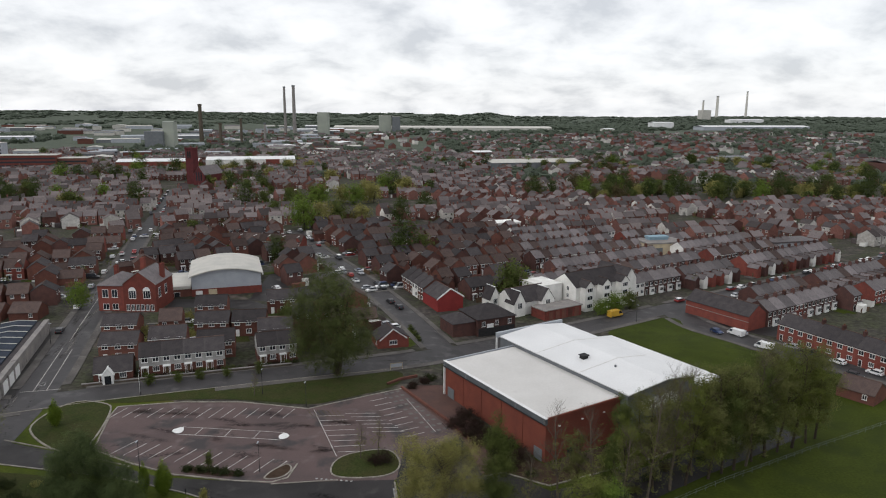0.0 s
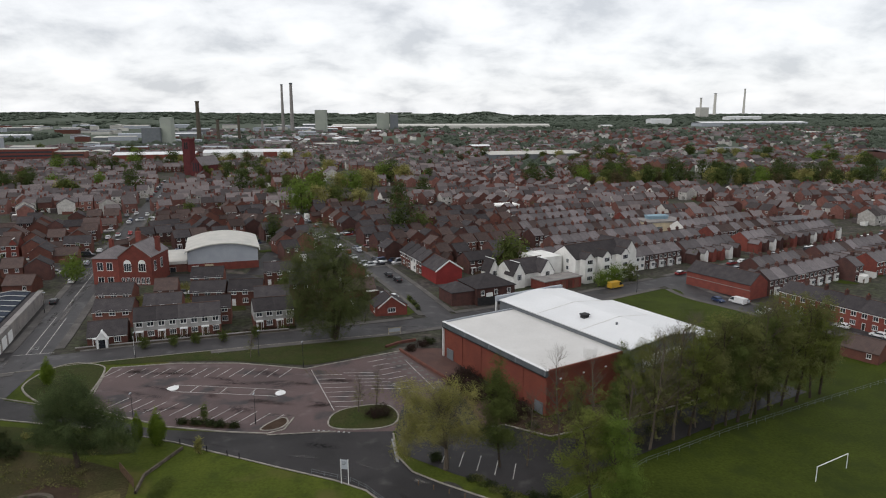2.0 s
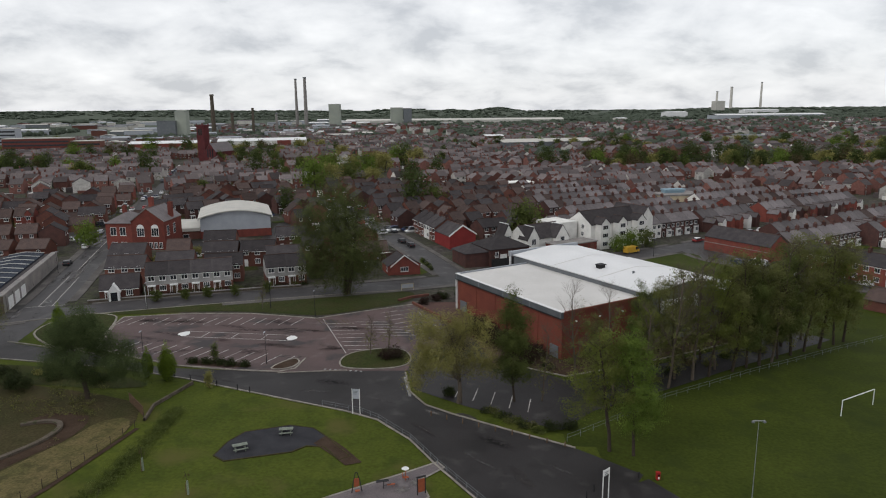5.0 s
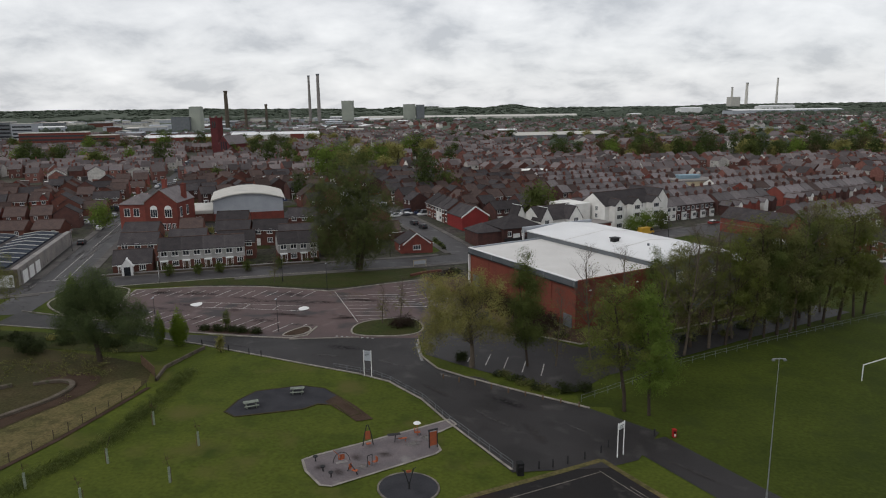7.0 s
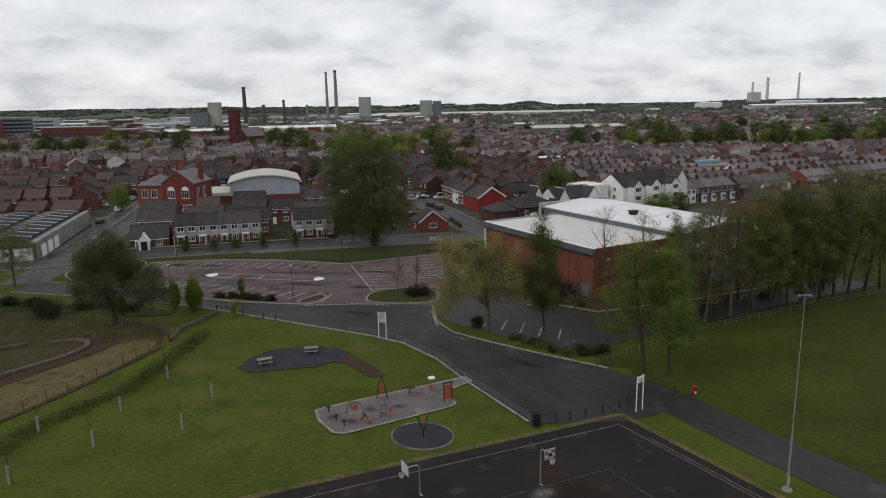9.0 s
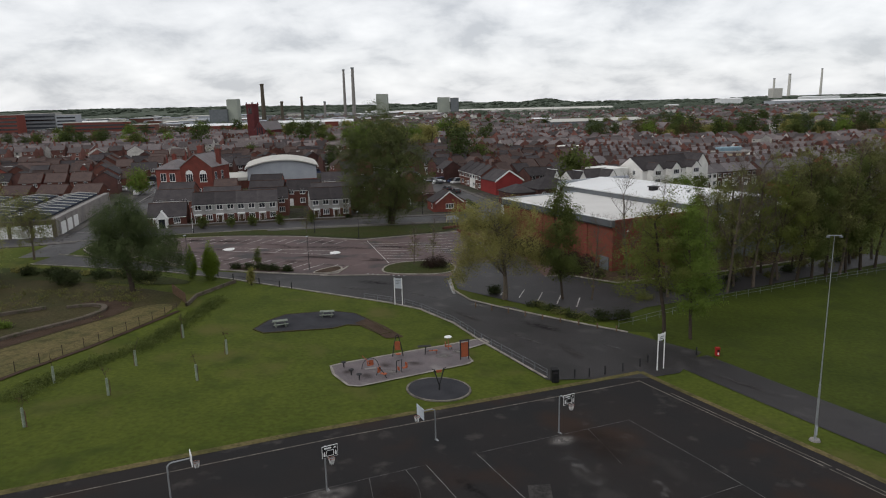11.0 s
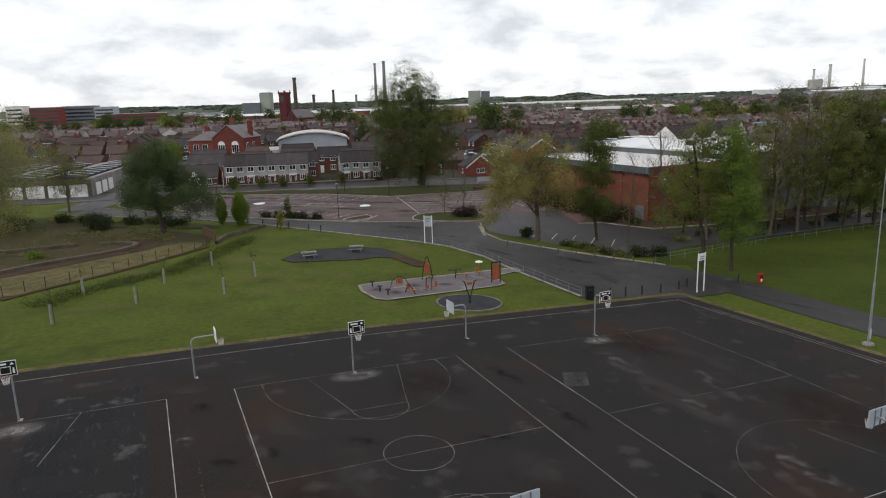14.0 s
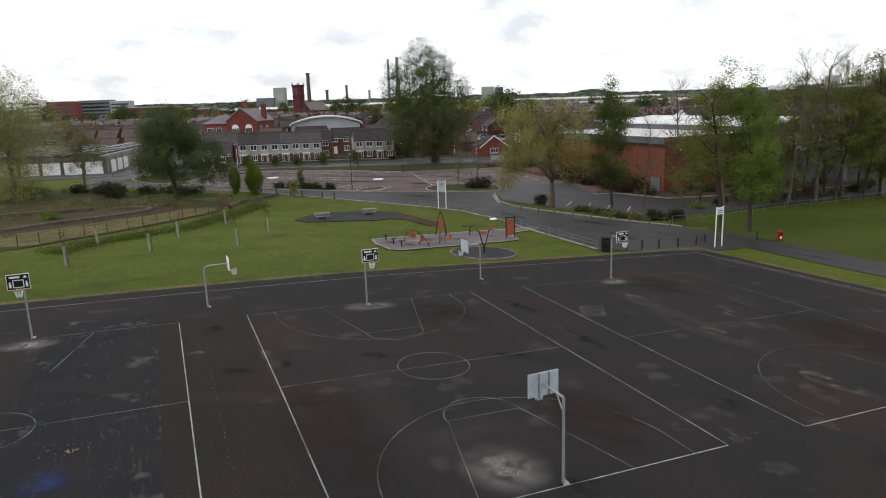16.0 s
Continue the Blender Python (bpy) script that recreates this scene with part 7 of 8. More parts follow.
def branch(bm, rnd, p, d, length, r, depth, bend=0.25, split=3, limb=4.0):
    steps = 5 if limb > length * 0.6 or depth > 1 else 3
    for k in range(steps):
        d2 = (d + Vector((rnd.uniform(-bend, bend), rnd.uniform(-bend, bend), rnd.uniform(-bend * .3, bend * .6)))).normalized()
        q = p + d2 * length / steps
        r2 = r * 0.82
        tube(bm, p, q, r, r2, 6 if depth > 1 else 4)
        if depth > 0 and k > 0:
            for _ in range(split):
                a = rnd.uniform(0, 6.28)
                side = Vector((math.cos(a), math.sin(a), rnd.uniform(0.35, 1.1))).normalized()
                branch(bm, rnd, q, (d2 * 0.45 + side).normalized(), limb * rnd.uniform(0.7, 1.1) * (1.15 - 0.55 * k / steps), min(r2 * 0.5, limb * 0.022), depth - 1, 0.25, max(2, split - 1), limb * 0.45)
        p, d, r = q, d2, r2


def tree(name, seed, height, trunk_r, blobs, leaves, size, leaf, label, bark="bark", droop=0.0, depth=2, trunk_to=0.75, inner=0.55, group="", split=3, stems=1, limb=0.0):
    rnd = random.Random(seed)
    t = thing(name, 0, 0, 0, label, "tree", group, z=0)
    bm = bmesh.new()
    for s in range(stems):
        a = rnd.uniform(0, 6.28)
        lean = Vector((math.cos(a), math.sin(a), 0)) * (0.22 if stems > 1 else 0.03)
        off = Vector((math.cos(a), math.sin(a), 0)) * (trunk_r * 1.2 if stems > 1 else 0)
        branch(bm, rnd, Vector((0, 0, -0.5)) + off, (Vector((0, 0, 1)) + lean).normalized(), height * trunk_to, trunk_r, depth, 0.1, split, limb or height * 0.22)
    part("trunk", bm, bark, t)
    if leaves:
        v, f = leaf_cloud(rnd, blobs, leaves, size, droop, inner, 36 if leaves > 6000 and droop + inner < 1.5 and inner < 0.8 else 14)
        mesh_part("crown", v, f, leaf, t)
    return t


def crown_blobs(seed, h0, h1, width, n, top=0.35, squash=1.0):
    """A crown of overlapping lobes between two heights, narrowing to the top."""
    rnd = random.Random(seed)
    out = []
    for k in range(n):
        u = (k + rnd.random()) / n
        z = h0 + (h1 - h0) * u
        wide = width / 2 * (math.sin(math.pi * min(1, 0.2 + 0.75 * u)) ** 0.8 if top else 1 - u * .85)
        a = rnd.uniform(0, 6.28)
        r = wide * rnd.uniform(0.35, 0.62)
        o = max(0, wide - r) * rnd.uniform(0.3, 1.0)
        out.append((math.cos(a) * o, math.sin(a) * o, min(z, h1 - r * .8), r, r, r * rnd.uniform(.8, 1.3) * squash))
    return out


def cone_blobs(seed, h0, h1, width, n):
    rnd = random.Random(seed)
    out = []
    for k in range(n):
        u = (k + 0.5) / n
        r = width / 2 * (1 - u) ** 0.75 * rnd.uniform(0.75, 1.1) + 0.35
        a = rnd.uniform(0, 6.28)
        out.append((math.cos(a) * r * .3, math.sin(a) * r * .3, h0 + (h1 - h0) * u, r, r, max(r * .7, (h1 - h0) / n * 1.1)))
    return out


def stand(t, x, y, turn=0.0, scale=1.0, first=False):
    m = pose(x, y, gz(x, y), 0, 0, turn) @ Matrix.Diagonal((scale, scale, scale, 1))
    if first:
        t.matrix_world = m
        return t
    c = copy_thing(t, pose(x, y, gz(x, y), 0, 0, turn))
    c.scale = (scale, scale, scale)
    return c


def lobes(*rows, tall=1.1):
    return [(x, y, z, r, r, r * tall) for x, y, z, r in rows]


stand(tree("poplar_tree", 3, 26, 0.6, lobes((-2.6, 3.9, 24.0, 5.1), (-5.5, -3.1, 19.5, 4.3), (1.3, 0, 21.5, 4.9), (5.6, 1.6, 17.5, 4.3), (8.9, -.9, 15.6, 2.4), (-4.4, 4.3, 13.8, 5.7), (4.3, -4.2, 12.5, 5.7), (-8.6, 0, 14.5, 3.1), (-9.4, .5, 18.5, 3.0), (-10.2, 0, 15, 2.4), (-8.4, 0, 22, 2.4), (-8, -1, 10, 2.8), (8.6, .6, 10.5, 2.6),
                                             (-.9, 2.2, 7.5, 5.4), (-6.2, -1.7, 9, 4.4), (4.3, 3.8, 7.5, 5.1), (1, -2.5, 4.5, 3.4), (-4.1, 0, 4.4, 3.3), (0, -3, 17, 5)), 105000, 0.125, "leaf_poplar", "tall spreading dark green tree on the verge", droop=0.25, depth=3, inner=0.4, stems=2, limb=5.0), -26.5, 161, 0, 1, True)
stand(tree("oak_tree", 4, 12, 0.4, lobes((-.6, .8, 12.3, 2.2), (-2.0, -1.0, 10.9, 2.2), (1.0, -.6, 11.2, 2.1), (-3.2, .8, 9.0, 2.1), (.2, 1.4, 9.6, 2.5), (2.4, .2, 9.4, 2.1), (-4.3, -.4, 6.6, 1.7), (-2.0, -1.8, 7.4, 2.1), (.6, -2.4, 7.0, 2.1), (2.2, 1.4, 6.8, 2.0), (-4.9, .6, 4.7, 1.2), (-2.6, 1.6, 5.0, 1.6), (1.0, -.4, 4.8, 1.6),
                                            (5.0, .6, 8.4, 1.7), (6.4, -.6, 7.3, 1.7), (4.6, -1.4, 6.4, 1.8), (7.2, .4, 5.6, 1.4), (5.4, .8, 4.6, 1.5), (8.0, -.3, 4.2, 1.0), (3.4, .9, 4.2, 1.2)), 78000, 0.085, "leaf_grey",
           "broad grey-green tree with hanging branches", droop=0.7, trunk_to=0.7, inner=0.45, limb=3.4), -56.5, 98.5, 0, 1, True).scale = (1.14, 1.14, 1.06)
cyp = tree("cypress_tree", 5, 6, 0.14, [(0, 0, 0.9 + .75 * k, r, r, .9) for k, r in enumerate((.8, 1.2, 1.4, 1.35, 1.15, .85, .5, .22))], 15000, 0.085, "leaf_lime", "small conical bright green conifer beside the path", depth=1, inner=0.85, limb=.8)
stand(cyp, -47.2, 106.2, 0, 0.98, True)
stand(cyp, -50.8, 106.9, 90, 0.85).scale = (0.62, 0.62, 0.85)
stand(cyp, -79.5, 131, 30, 0.9)
stand(tree("willow_tree", 6, 12, 0.42, lobes((-5.4, 1.4, 12.3, 1.9), (-2.5, -1.4, 13.0, 1.9), (.7, 0, 13.0, 1.9), (3.6, .7, 11.8, 1.8), (-3.7, -.9, 10.2, 2.3), (-.1, 1.8, 10.4, 2.3), (3.1, -1.5, 8.9, 2.1), (-4.6, 0, 7.2, 2.3), (4.4, .6, 6.2, 1.6), (-.1, -.8, 7.6, 2), (2, 1.1, 5.6, 1.6), (-5.8, -1.1, 5, 1.6), (-6.7, 0, 3.4, .9),
                                              (0, 4, 9, 2), (-2, -4, 9, 2)), 40000, 0.1, "leaf_olive", "pale yellow-green willow with an open crown of limbs", droop=0.6, depth=3, trunk_to=0.8, split=4, inner=0.45, bark="pale_bark", limb=4.6), 1.0, 101.0, 0, 1, True).scale = (1.15, 1.15, 1.07)
alder = tree("alder_tree", 7, 18, 0.22, lobes((-.4, .6, 18.2, 1.1), (-.6, -1, 16.3, 1.6), (-1, 0, 14.2, 2.0), (.8, .8, 13, 2.0), (-1.2, -.9, 10.8, 2.2), (.9, 1.3, 9, 1.8), (-1.9, -1.5, 7.3, 2.0), (.6, 0, 5.6, 2.2), (-.7, .6, 4.2, 1.5), (.4, -1.2, 11.5, 1.6)), 21000, 0.12, "leaf_mid", "slender green alder with a pointed crown", depth=2, trunk_to=0.86, inner=0.2, limb=2.0)
stand(alder, 9.9, 102.4, 0, 1.0, True)
bare = tree("bare_tree", 8, 14, 0.18, cone_blobs(6, 4, 13, 6, 10), 1500, 0.1, "leaf_brown", "nearly leafless tree of thin upright branches", depth=3, trunk_to=0.92, split=4, bark="pale_bark", limb=3.4)
stand(bare, 14.3, 103, 0, 0.92, True)
maple = tree("maple_tree", 9, 19, 0.25, lobes((.2, .7, 19.2, 1.0), (-1, -1.2, 16.9, 1.6), (-1.8, 0, 14.8, 1.9), (.4, .8, 14.7, 1.9), (-1.4, -.8, 12.2, 2.1), (.8, 1.6, 10.6, 2.1), (-3.8, -1.1, 10.9, 1.6), (-1.8, 0, 8.1, 1.9), (.6, .7, 6.6, 1.7), (-4.3, -.5, 6.8, 1.4), (-2.6, .8, 5.3, 1.1), (1.6, -1.5, 9, 1.6)), 17000, 0.1, "leaf_spring", "tall mid-green tree at the field's edge", depth=3, trunk_to=0.84, inner=0.2, limb=2.8)
stand(maple, 21.6, 87.0, 0, 1.0, True).scale = (1.22, 1.22, 1.0)
birch = tree("birch_tree", 10, 19, 0.22, lobes((-.3, .6, 18.6, .8), (-.9, -1, 16.8, 1.3), (.3, 0, 15, 1.4), (-1, .7, 14.1, 1.8), (.5, -.6, 12.8, 1.6), (0, 1.5, 10.7, 2.1), (.8, -1.3, 9.6, 1.9), (-.2, 0, 7.5, 2.1), (2.2, .7, 6.7, 1.6), (.4, -.7, 4.9, 1.6), (3, .8, 5, 1.0), (-1.1, -.9, 4.9, 1.2)), 24000, 0.095, "leaf_bright", "tall bright green tree with a pointed crown", depth=2, trunk_to=0.86, inner=0.2, limb=2.2)
stand(birch, 24.6, 85.8, 0, 1.0, True).scale = (1.12, 1.12, 1.0)
lime = tree("lime_tree", 11, 18, 0.26, lobes((.2, 0, 17.4, 1.3), (-1.2, .8, 15.6, 1.9), (1.3, -.8, 15, 1.9), (-2, -.6, 12.8, 2.1), (1.8, .8, 12, 2.2), (0, 0, 10.4, 2.3), (-2.6, .5, 8.6, 2), (2.4, -1, 8.2, 2), (-.6, 1.6, 6.6, 1.8), (1.2, .4, 5.2, 1.5), (-1, -.5, 3.6, 1.4), (.4, .8, 2.8, 1.1)), 13000, 0.115, "leaf_brown", "tall green tree in the row behind the fence", depth=3, trunk_to=0.86, inner=0.2, limb=3.0)
row = [(36.6, 110, "bare", 1.15), (39, 114, "lime", .85), (42, 113.7, "bare", 1.2), (45.5, 115.6, "maple", 0.95), (48, 119, "bare", 1.1), (50.7, 118.2, "lime", .98), (54, 120, "alder", .95), (57, 121.5, "lime", .95), (60, 123.2, "bare", 1.2),
       (62, 125, "alder", 1.0), (65.5, 127, "lime", 1.04), (69, 129, "maple", 1.02), (73, 131, "lime", 1.0), (77, 133, "maple", .95), (80, 135, "lime", .9), (31, 106, "bare", .85), (34, 118, "alder", .75), (44, 125, "bare", .9), (58, 129, "lime", .8), (29, 108, "alder", .6),
       (26.5, 106, "bare", .95), (33.5, 111.5, "maple", .72), (37.5, 119.5, "lime", .72), (47, 124, "lime", .8), (53, 126, "maple", .85), (66, 132, "lime", .9), (72, 136, "bare", 1.1), (20.5, 106.5, "bare", .95), (24, 111, "lime", .55)]
kinds = {"bare": bare, "lime": lime, "maple": maple, "alder": alder}
lime_first = True
for k, (x, y, kind, s) in enumerate(row):
    if kind == "lime" and lime_first:
        stand(lime, x, y, 30, s * 1.28, True)
        lime_first = False
    else:
        stand(kinds[kind], x, y, 47 * k, s * {"maple": 1.15, "alder": 1.18, "lime": 1.28, "bare": 1.35}[kind])
stand(tree("weeping_willow", 12, 17, 0.5, crown_blobs(15, 3, 22.5, 23, 30), 50000, 0.115, "leaf_pale", "large pale green weeping willow", droop=1.0, depth=3, inner=0.4, bark="pale_bark", limb=4.0), -86, 100, 0, 1, True)
stand(tree("ash_tree", 13, 12, 0.25, crown_blobs(16, 4.5, 13, 15, 20), 9000, 0.12, "leaf_brown", "light brownish-green tree with an open crown", depth=3, split=4, bark="pale_bark", limb=3.4), -88, 120, 0, 1, True)
for x, y, s, t in ((-15.4, 120.6, .55, 10), (-12.2, 122.8, .6, 80), (-38.5, 167, .55, 40), (-43, 147.5, .5, 70)):
    stand(bare, x, y, t, s)


def shrub(x, y, w, d, h, leaf, label, n=900, size=.13, turn=0.0, name="shrub"):
    s = thing(name, x, y, turn, label, "shrub", "shrubs")
    rnd = random.Random(int(x * 7 + y * 13))
    bm = bmesh.new()
    for k in range(5):
        a = rnd.uniform(0, 6.28)
        tube(bm, (0, 0, -.1), (math.cos(a) * w * .25, math.sin(a) * d * .25, h * .7), .04, .02, 5)
    part("stem", bm, "bark", s)
    blobs = [(rnd.uniform(-.28, .28) * w, rnd.uniform(-.28, .28) * d, h * rnd.uniform(.3, .62), w * rnd.uniform(.2, .3), d * rnd.uniform(.2, .3), h * rnd.uniform(.3, .42)) for k in range(7)] + [(0, 0, h * .4, w * .38, d * .38, h * .42)]
    v, f = leaf_cloud(rnd, blobs, n, size, 0, .5)
    mesh_part("leaves", v, f, leaf, s)
    return s


shrub(-69.4, 101.5, 6.5, 4.5, 3.2, "leaf_hedge", "large rounded dark green shrub in the garden", 3200)
for x, y, w in ((-92, 108, 7), (-86, 105, 6), (-99, 106, 8), (-80, 108.5, 5), (-62, 107, 6), (-58, 105, 5), (-75, 107.5, 5), (-66, 106, 5)):
    shrub(x, y, w, 3.5, 1.7, "leaf_hedge", "low dark shrubs on the planted bank", 1500)
for x, y in ((-70, 108.2), (-64, 108.6), (-84, 110)):
    shrub(x, y, 2.4, 1.6, .9, "leaf_olive", "low yellow-green shrub on the bank", 500)
shrub(-63.1, 78.6, 2.2, 1.6, 1.0, "leaf_bright", "small yellow-green shrub on the stone wall", 700)
shrub(-11.6, 119.6, 6.2, 4.2, 2.2, "leaf_purple", "dense dark brown-green dome shrub on the grass island", 3600, .11)
for k in range(5):
    shrub(5.2 + 2.6 * k, 139.8 - 4.1 * k, 5.6, 5.6, 3.0, "leaf_purple", "dark purple-brown shrub against the brick wall", 2200)
for k in range(5):
    shrub(3.4 + 2.5 * k, 136.2 - 4.0 * k, 5.2, 5.2, 2.5, "leaf_purple", "dense dark maroon shrub mass before the brick wall", 2400)
for x, y, w in ((-7, 155.5, 3.4), (-2.5, 161, 4), (1.5, 163.5, 4), (-4, 158.5, 3)):
    shrub(x, y, w, 3, 1.8, "leaf_hedge" if w > 3.4 else "leaf_purple", "rounded hedge shrub beside the forecourt", 1500)
for k in range(5):
    shrub(-46 + 2.4 * k, 113.9 - .25 * k, 2.4, 1.6, 1.2, "leaf_hedge", "low clipped hedge shrub at the car park's edge", 800)
for x, y, h, leaf in ((-42.4, 114.6, 4.2, "leaf_mid"), (-39.4, 103.4, 3.2, "leaf_olive")):
    shrub(x, y, 1.5, 1.5, h, leaf, "slim upright conifer by the road", 1400, .1, 0, "conifer")
for x, y in ((-63, 154.5), (-58.5, 156.5), (-52.5, 158.2), (-69, 152.5), (-45.5, 160.5)):
    shrub(x, y, 2.2, 2.2, 3.4, "leaf_mid", "small rounded tree before the white terrace", 1300, .13, 0, "garden_tree")
for k in range(9):
    shrub(5 + .9 * k, 98.0 - .75 * k + (k % 2) * .8, 2.6, 1.8, .55, ("leaf_hedge", "leaf_brown", "leaf_mid")[k % 3], "low scrub on the grass strip", 420)
for k in range(12):
    shrub(22 + 4.3 * k, 104.5 + 2.75 * k + (k % 3) * 1.4, 3.4, 2.6, 1.0 + .5 * (k % 3), ("leaf_brown", "leaf_hedge", "leaf_russet")[k % 3], "brown scrub and saplings under the row of trees", 700)
for k in range(7):
    shrub(17 + 5.6 * k, 117 + 3.1 * k, 3.0, 2.4, 1.5, ("leaf_hedge", "leaf_brown")[k % 2], "low shrub in the bed against the hall", 700)
shrub(-.4, 103.8, 2.4, 2, 1.5, "leaf_hedge", "round dark shrub under the willow", 900)
shrub(14.6, 93.0, 2.2, 2, 1.5, "leaf_hedge", "round dark shrub beside the lot", 900)
shrub(17.2, 93.5, 2.4, 2, 1.6, "leaf_hedge", "round dark shrub beside the lot", 900)


def edge_planting():
    """The band of taller plants along the lawn's western edge."""
    r = random.Random(31)
    verts, faces = [], []
    for k in range(1500):
        y = r.uniform(56, 95)
        x = -45.2 + 4.2 * min(1.0, max(0.0, (y - 62) / 11)) + r.gauss(0, .8)
        tall = max(.1, .26 + .2 * noise.noise((x * .35, y * .35, 2))) * (1.9 if y > 91 else 1.0)
        v, f = leaf_cloud(r, [(x, y, gz(x, y) + tall * .6, .5, .5, tall)], 12, .1, 0, .4)
        faces += [tuple(i + len(verts) for i in q) for q in f]
        verts += v
    me = bpy.data.meshes.new("edge_planting")
    me.from_pydata([tuple(v) for v in verts], [], faces)
    me.materials.append(M["leaf_mid"])
    return tagged(new("edge_planting", me), "band of taller dark green plants along the lawn", "plants", kind="stuff")


edge_planting()
for k in range(22):
    u = k / 21
    shrub(-83 + 45 * u, 152.6 + 15.6 * u + (k % 3) * .4, 2.4, 1.4, 1.0 + .5 * (k % 4 == 1), ("leaf_hedge", "leaf_purple", "leaf_mid")[k % 3], "clipped front garden hedge before the terrace", 420, .12)
for k, (x, y) in enumerate(((-71, 186), (-84, 163.5), (-46, 174), (-52, 196), (-38, 184), (-70, 199), (-30, 190), (-95, 196), (-33, 200), (-80, 180), (-64, 183), (-58, 205), (-78, 202), (-50, 208), (-72, 212), (-86, 188), (-42, 196))):
    shrub(x, y, 4.5, 4, 3.2, ("leaf_olive", "leaf_mid", "leaf_hedge")[k % 3], "bushy garden shrub between the houses", 1300, .18)


def sapling(x, y, k):
    s = thing("sapling", x, y, 40 * k, "young tree in a pale mesh guard on the lawn", "sapling", "saplings")
    part("guard", tubes(((0, 0, -.1), (0, 0, 1.75), .13, .12), sides=8), "guard", s, "pale mesh guard")
    part("stake", boxes((.2, .26, -.03, .03, 0, 1.5)), "wood", s)
    bm = bmesh.new()
    branch(bm, random.Random(k), Vector((0, 0, 1.5)), Vector((0, 0, 1)), 1.5, .03, 1, .2, 3, .7)
    part("stem", bm, "bark", s)
    v, f = leaf_cloud(random.Random(k), [(0, 0, 2.5, .5, .5, .7)], 60, .06)
    mesh_part("leaves", v, f, "leaf_russet", s)


for k, (x, y) in enumerate(((-39.9, 51), (-36.8, 58.4), (-30.2, 63.1), (-44, 61), (-38.6, 66.7), (-30.5, 71.5), (-38.1, 76.7), (-48.2, 53))):
    sapling(x, y, k)

# trees among the far houses
far_kinds = [tree("street_tree", 20 + k, h, 0.22, crown_blobs(20 + k, 1.8, h, w * 1.4, 13), 1900, 0.36, leaf, label, depth=1, inner=0.5, limb=2.0) for k, (h, w, leaf, label) in enumerate((
    (9, 8, "leaf_mid", "rounded green garden tree among the houses"), (11, 9, "leaf_dark", "dark green tree among the houses"), (8, 8, "leaf_olive", "yellow-green spring tree among the houses"),
    (10, 9, "leaf_bright", "fresh green tree among the houses"), (9, 7, "leaf_russet", "russet-brown tree just coming into leaf")))]
seen = set()


def far_tree(k, x, y, s):
    stand(far_kinds[k], x, y, random.uniform(0, 360), s, k not in seen)
    seen.add(k)


big_trees = [(-82, 457, 3, 1.5), (-70, 470, 2, 1.5), (-48, 475, 2, 1.6), (-43, 532, 3, 1.7), (-29, 516, 2, 1.8), (-95, 588, 2, 1.6), (-102, 459, 0, 1.4), (-88, 470, 0, 1.4), (-60, 462, 3, 1.5), (-55, 500, 2, 1.6), (-146, 545, 1, 1.4), (-172, 606, 1, 1.2), (-254, 646, 1, 1.5), (-74, 362, 3, 1.9), (-66, 372, 2, 1.7), (-58, 380, 0, 1.6), (-16, 296, 1, 1.6), (-8, 300, 0, 1.3), (-46, 385, 2, 1.3), (-70, 285, 1, 1.0),
             (-129, 440, 1, 1.5), (-118, 446, 0, 1.3), (-126, 340, 0, 1.0), (-320, 600, 1, 1.3), (-300, 592, 0, 1.2), (-252, 572, 1, 1.2), (-268, 580, 0, 1.2), (-160, 520, 1, 1.4), (-150, 520, 0, 1.3), (-118, 214, 3, .9), (-46, 200, 0, 0.7), (-36, 178, 4, .9), (-100, 400, 0, 1.2),
             (60, 226, 3, 0.7), (66, 231, 0, .7), (54, 222, 3, .6), (-25, 395, 1, 1.3), (-90, 430, 0, 1.4), (-12, 440, 1, 1.2),
             (245, 520, 3, 1.6), (262, 530, 1, 1.6), (280, 525, 2, 1.7), (300, 530, 4, 1.7), (215, 530, 0, 1.6), (190, 540, 1, 1.6), (165, 545, 3, 1.5), (330, 540, 0, 1.6), (360, 545, 2, 1.6), (140, 560, 1, 1.5), (395, 560, 2, 1.5),
             (120, 600, 0, 1.4), (160, 600, 1, 1.6), (200, 590, 1, 1.7), (240, 590, 0, 1.7), (290, 590, 1, 1.6), (340, 600, 0, 1.7), (228, 545, 1, 1.5), (312, 560, 1, 1.5), (180, 570, 0, 1.4), (265, 570, 0, 1.5), (380, 600, 1, 1.6), (420, 620, 0, 1.7)]
for x, y, k, s in big_trees:
    far_tree(k, x, y, s)
rnd = random.Random(3)
n = 0
while n < 300:
    y = rnd.uniform(230, 900)
    x = rnd.uniform(-0.9, 0.66) * y
    park = noise.noise((x * 0.008, y * 0.008, 3)) > (0.05 if y > 420 else 0.22)
    if park and clear(x, y, 4, ROADS) and (y > 420 or not right_town(x, y)) and not any(abs(x - a) < 5.5 and abs(y - b) < 5.5 for a, b in STREETS):
        far_tree(rnd.choice((0, 1, 1, 0, 2, 3, 4)), x, y, rnd.uniform(0.7, 1.6))
        n += 1


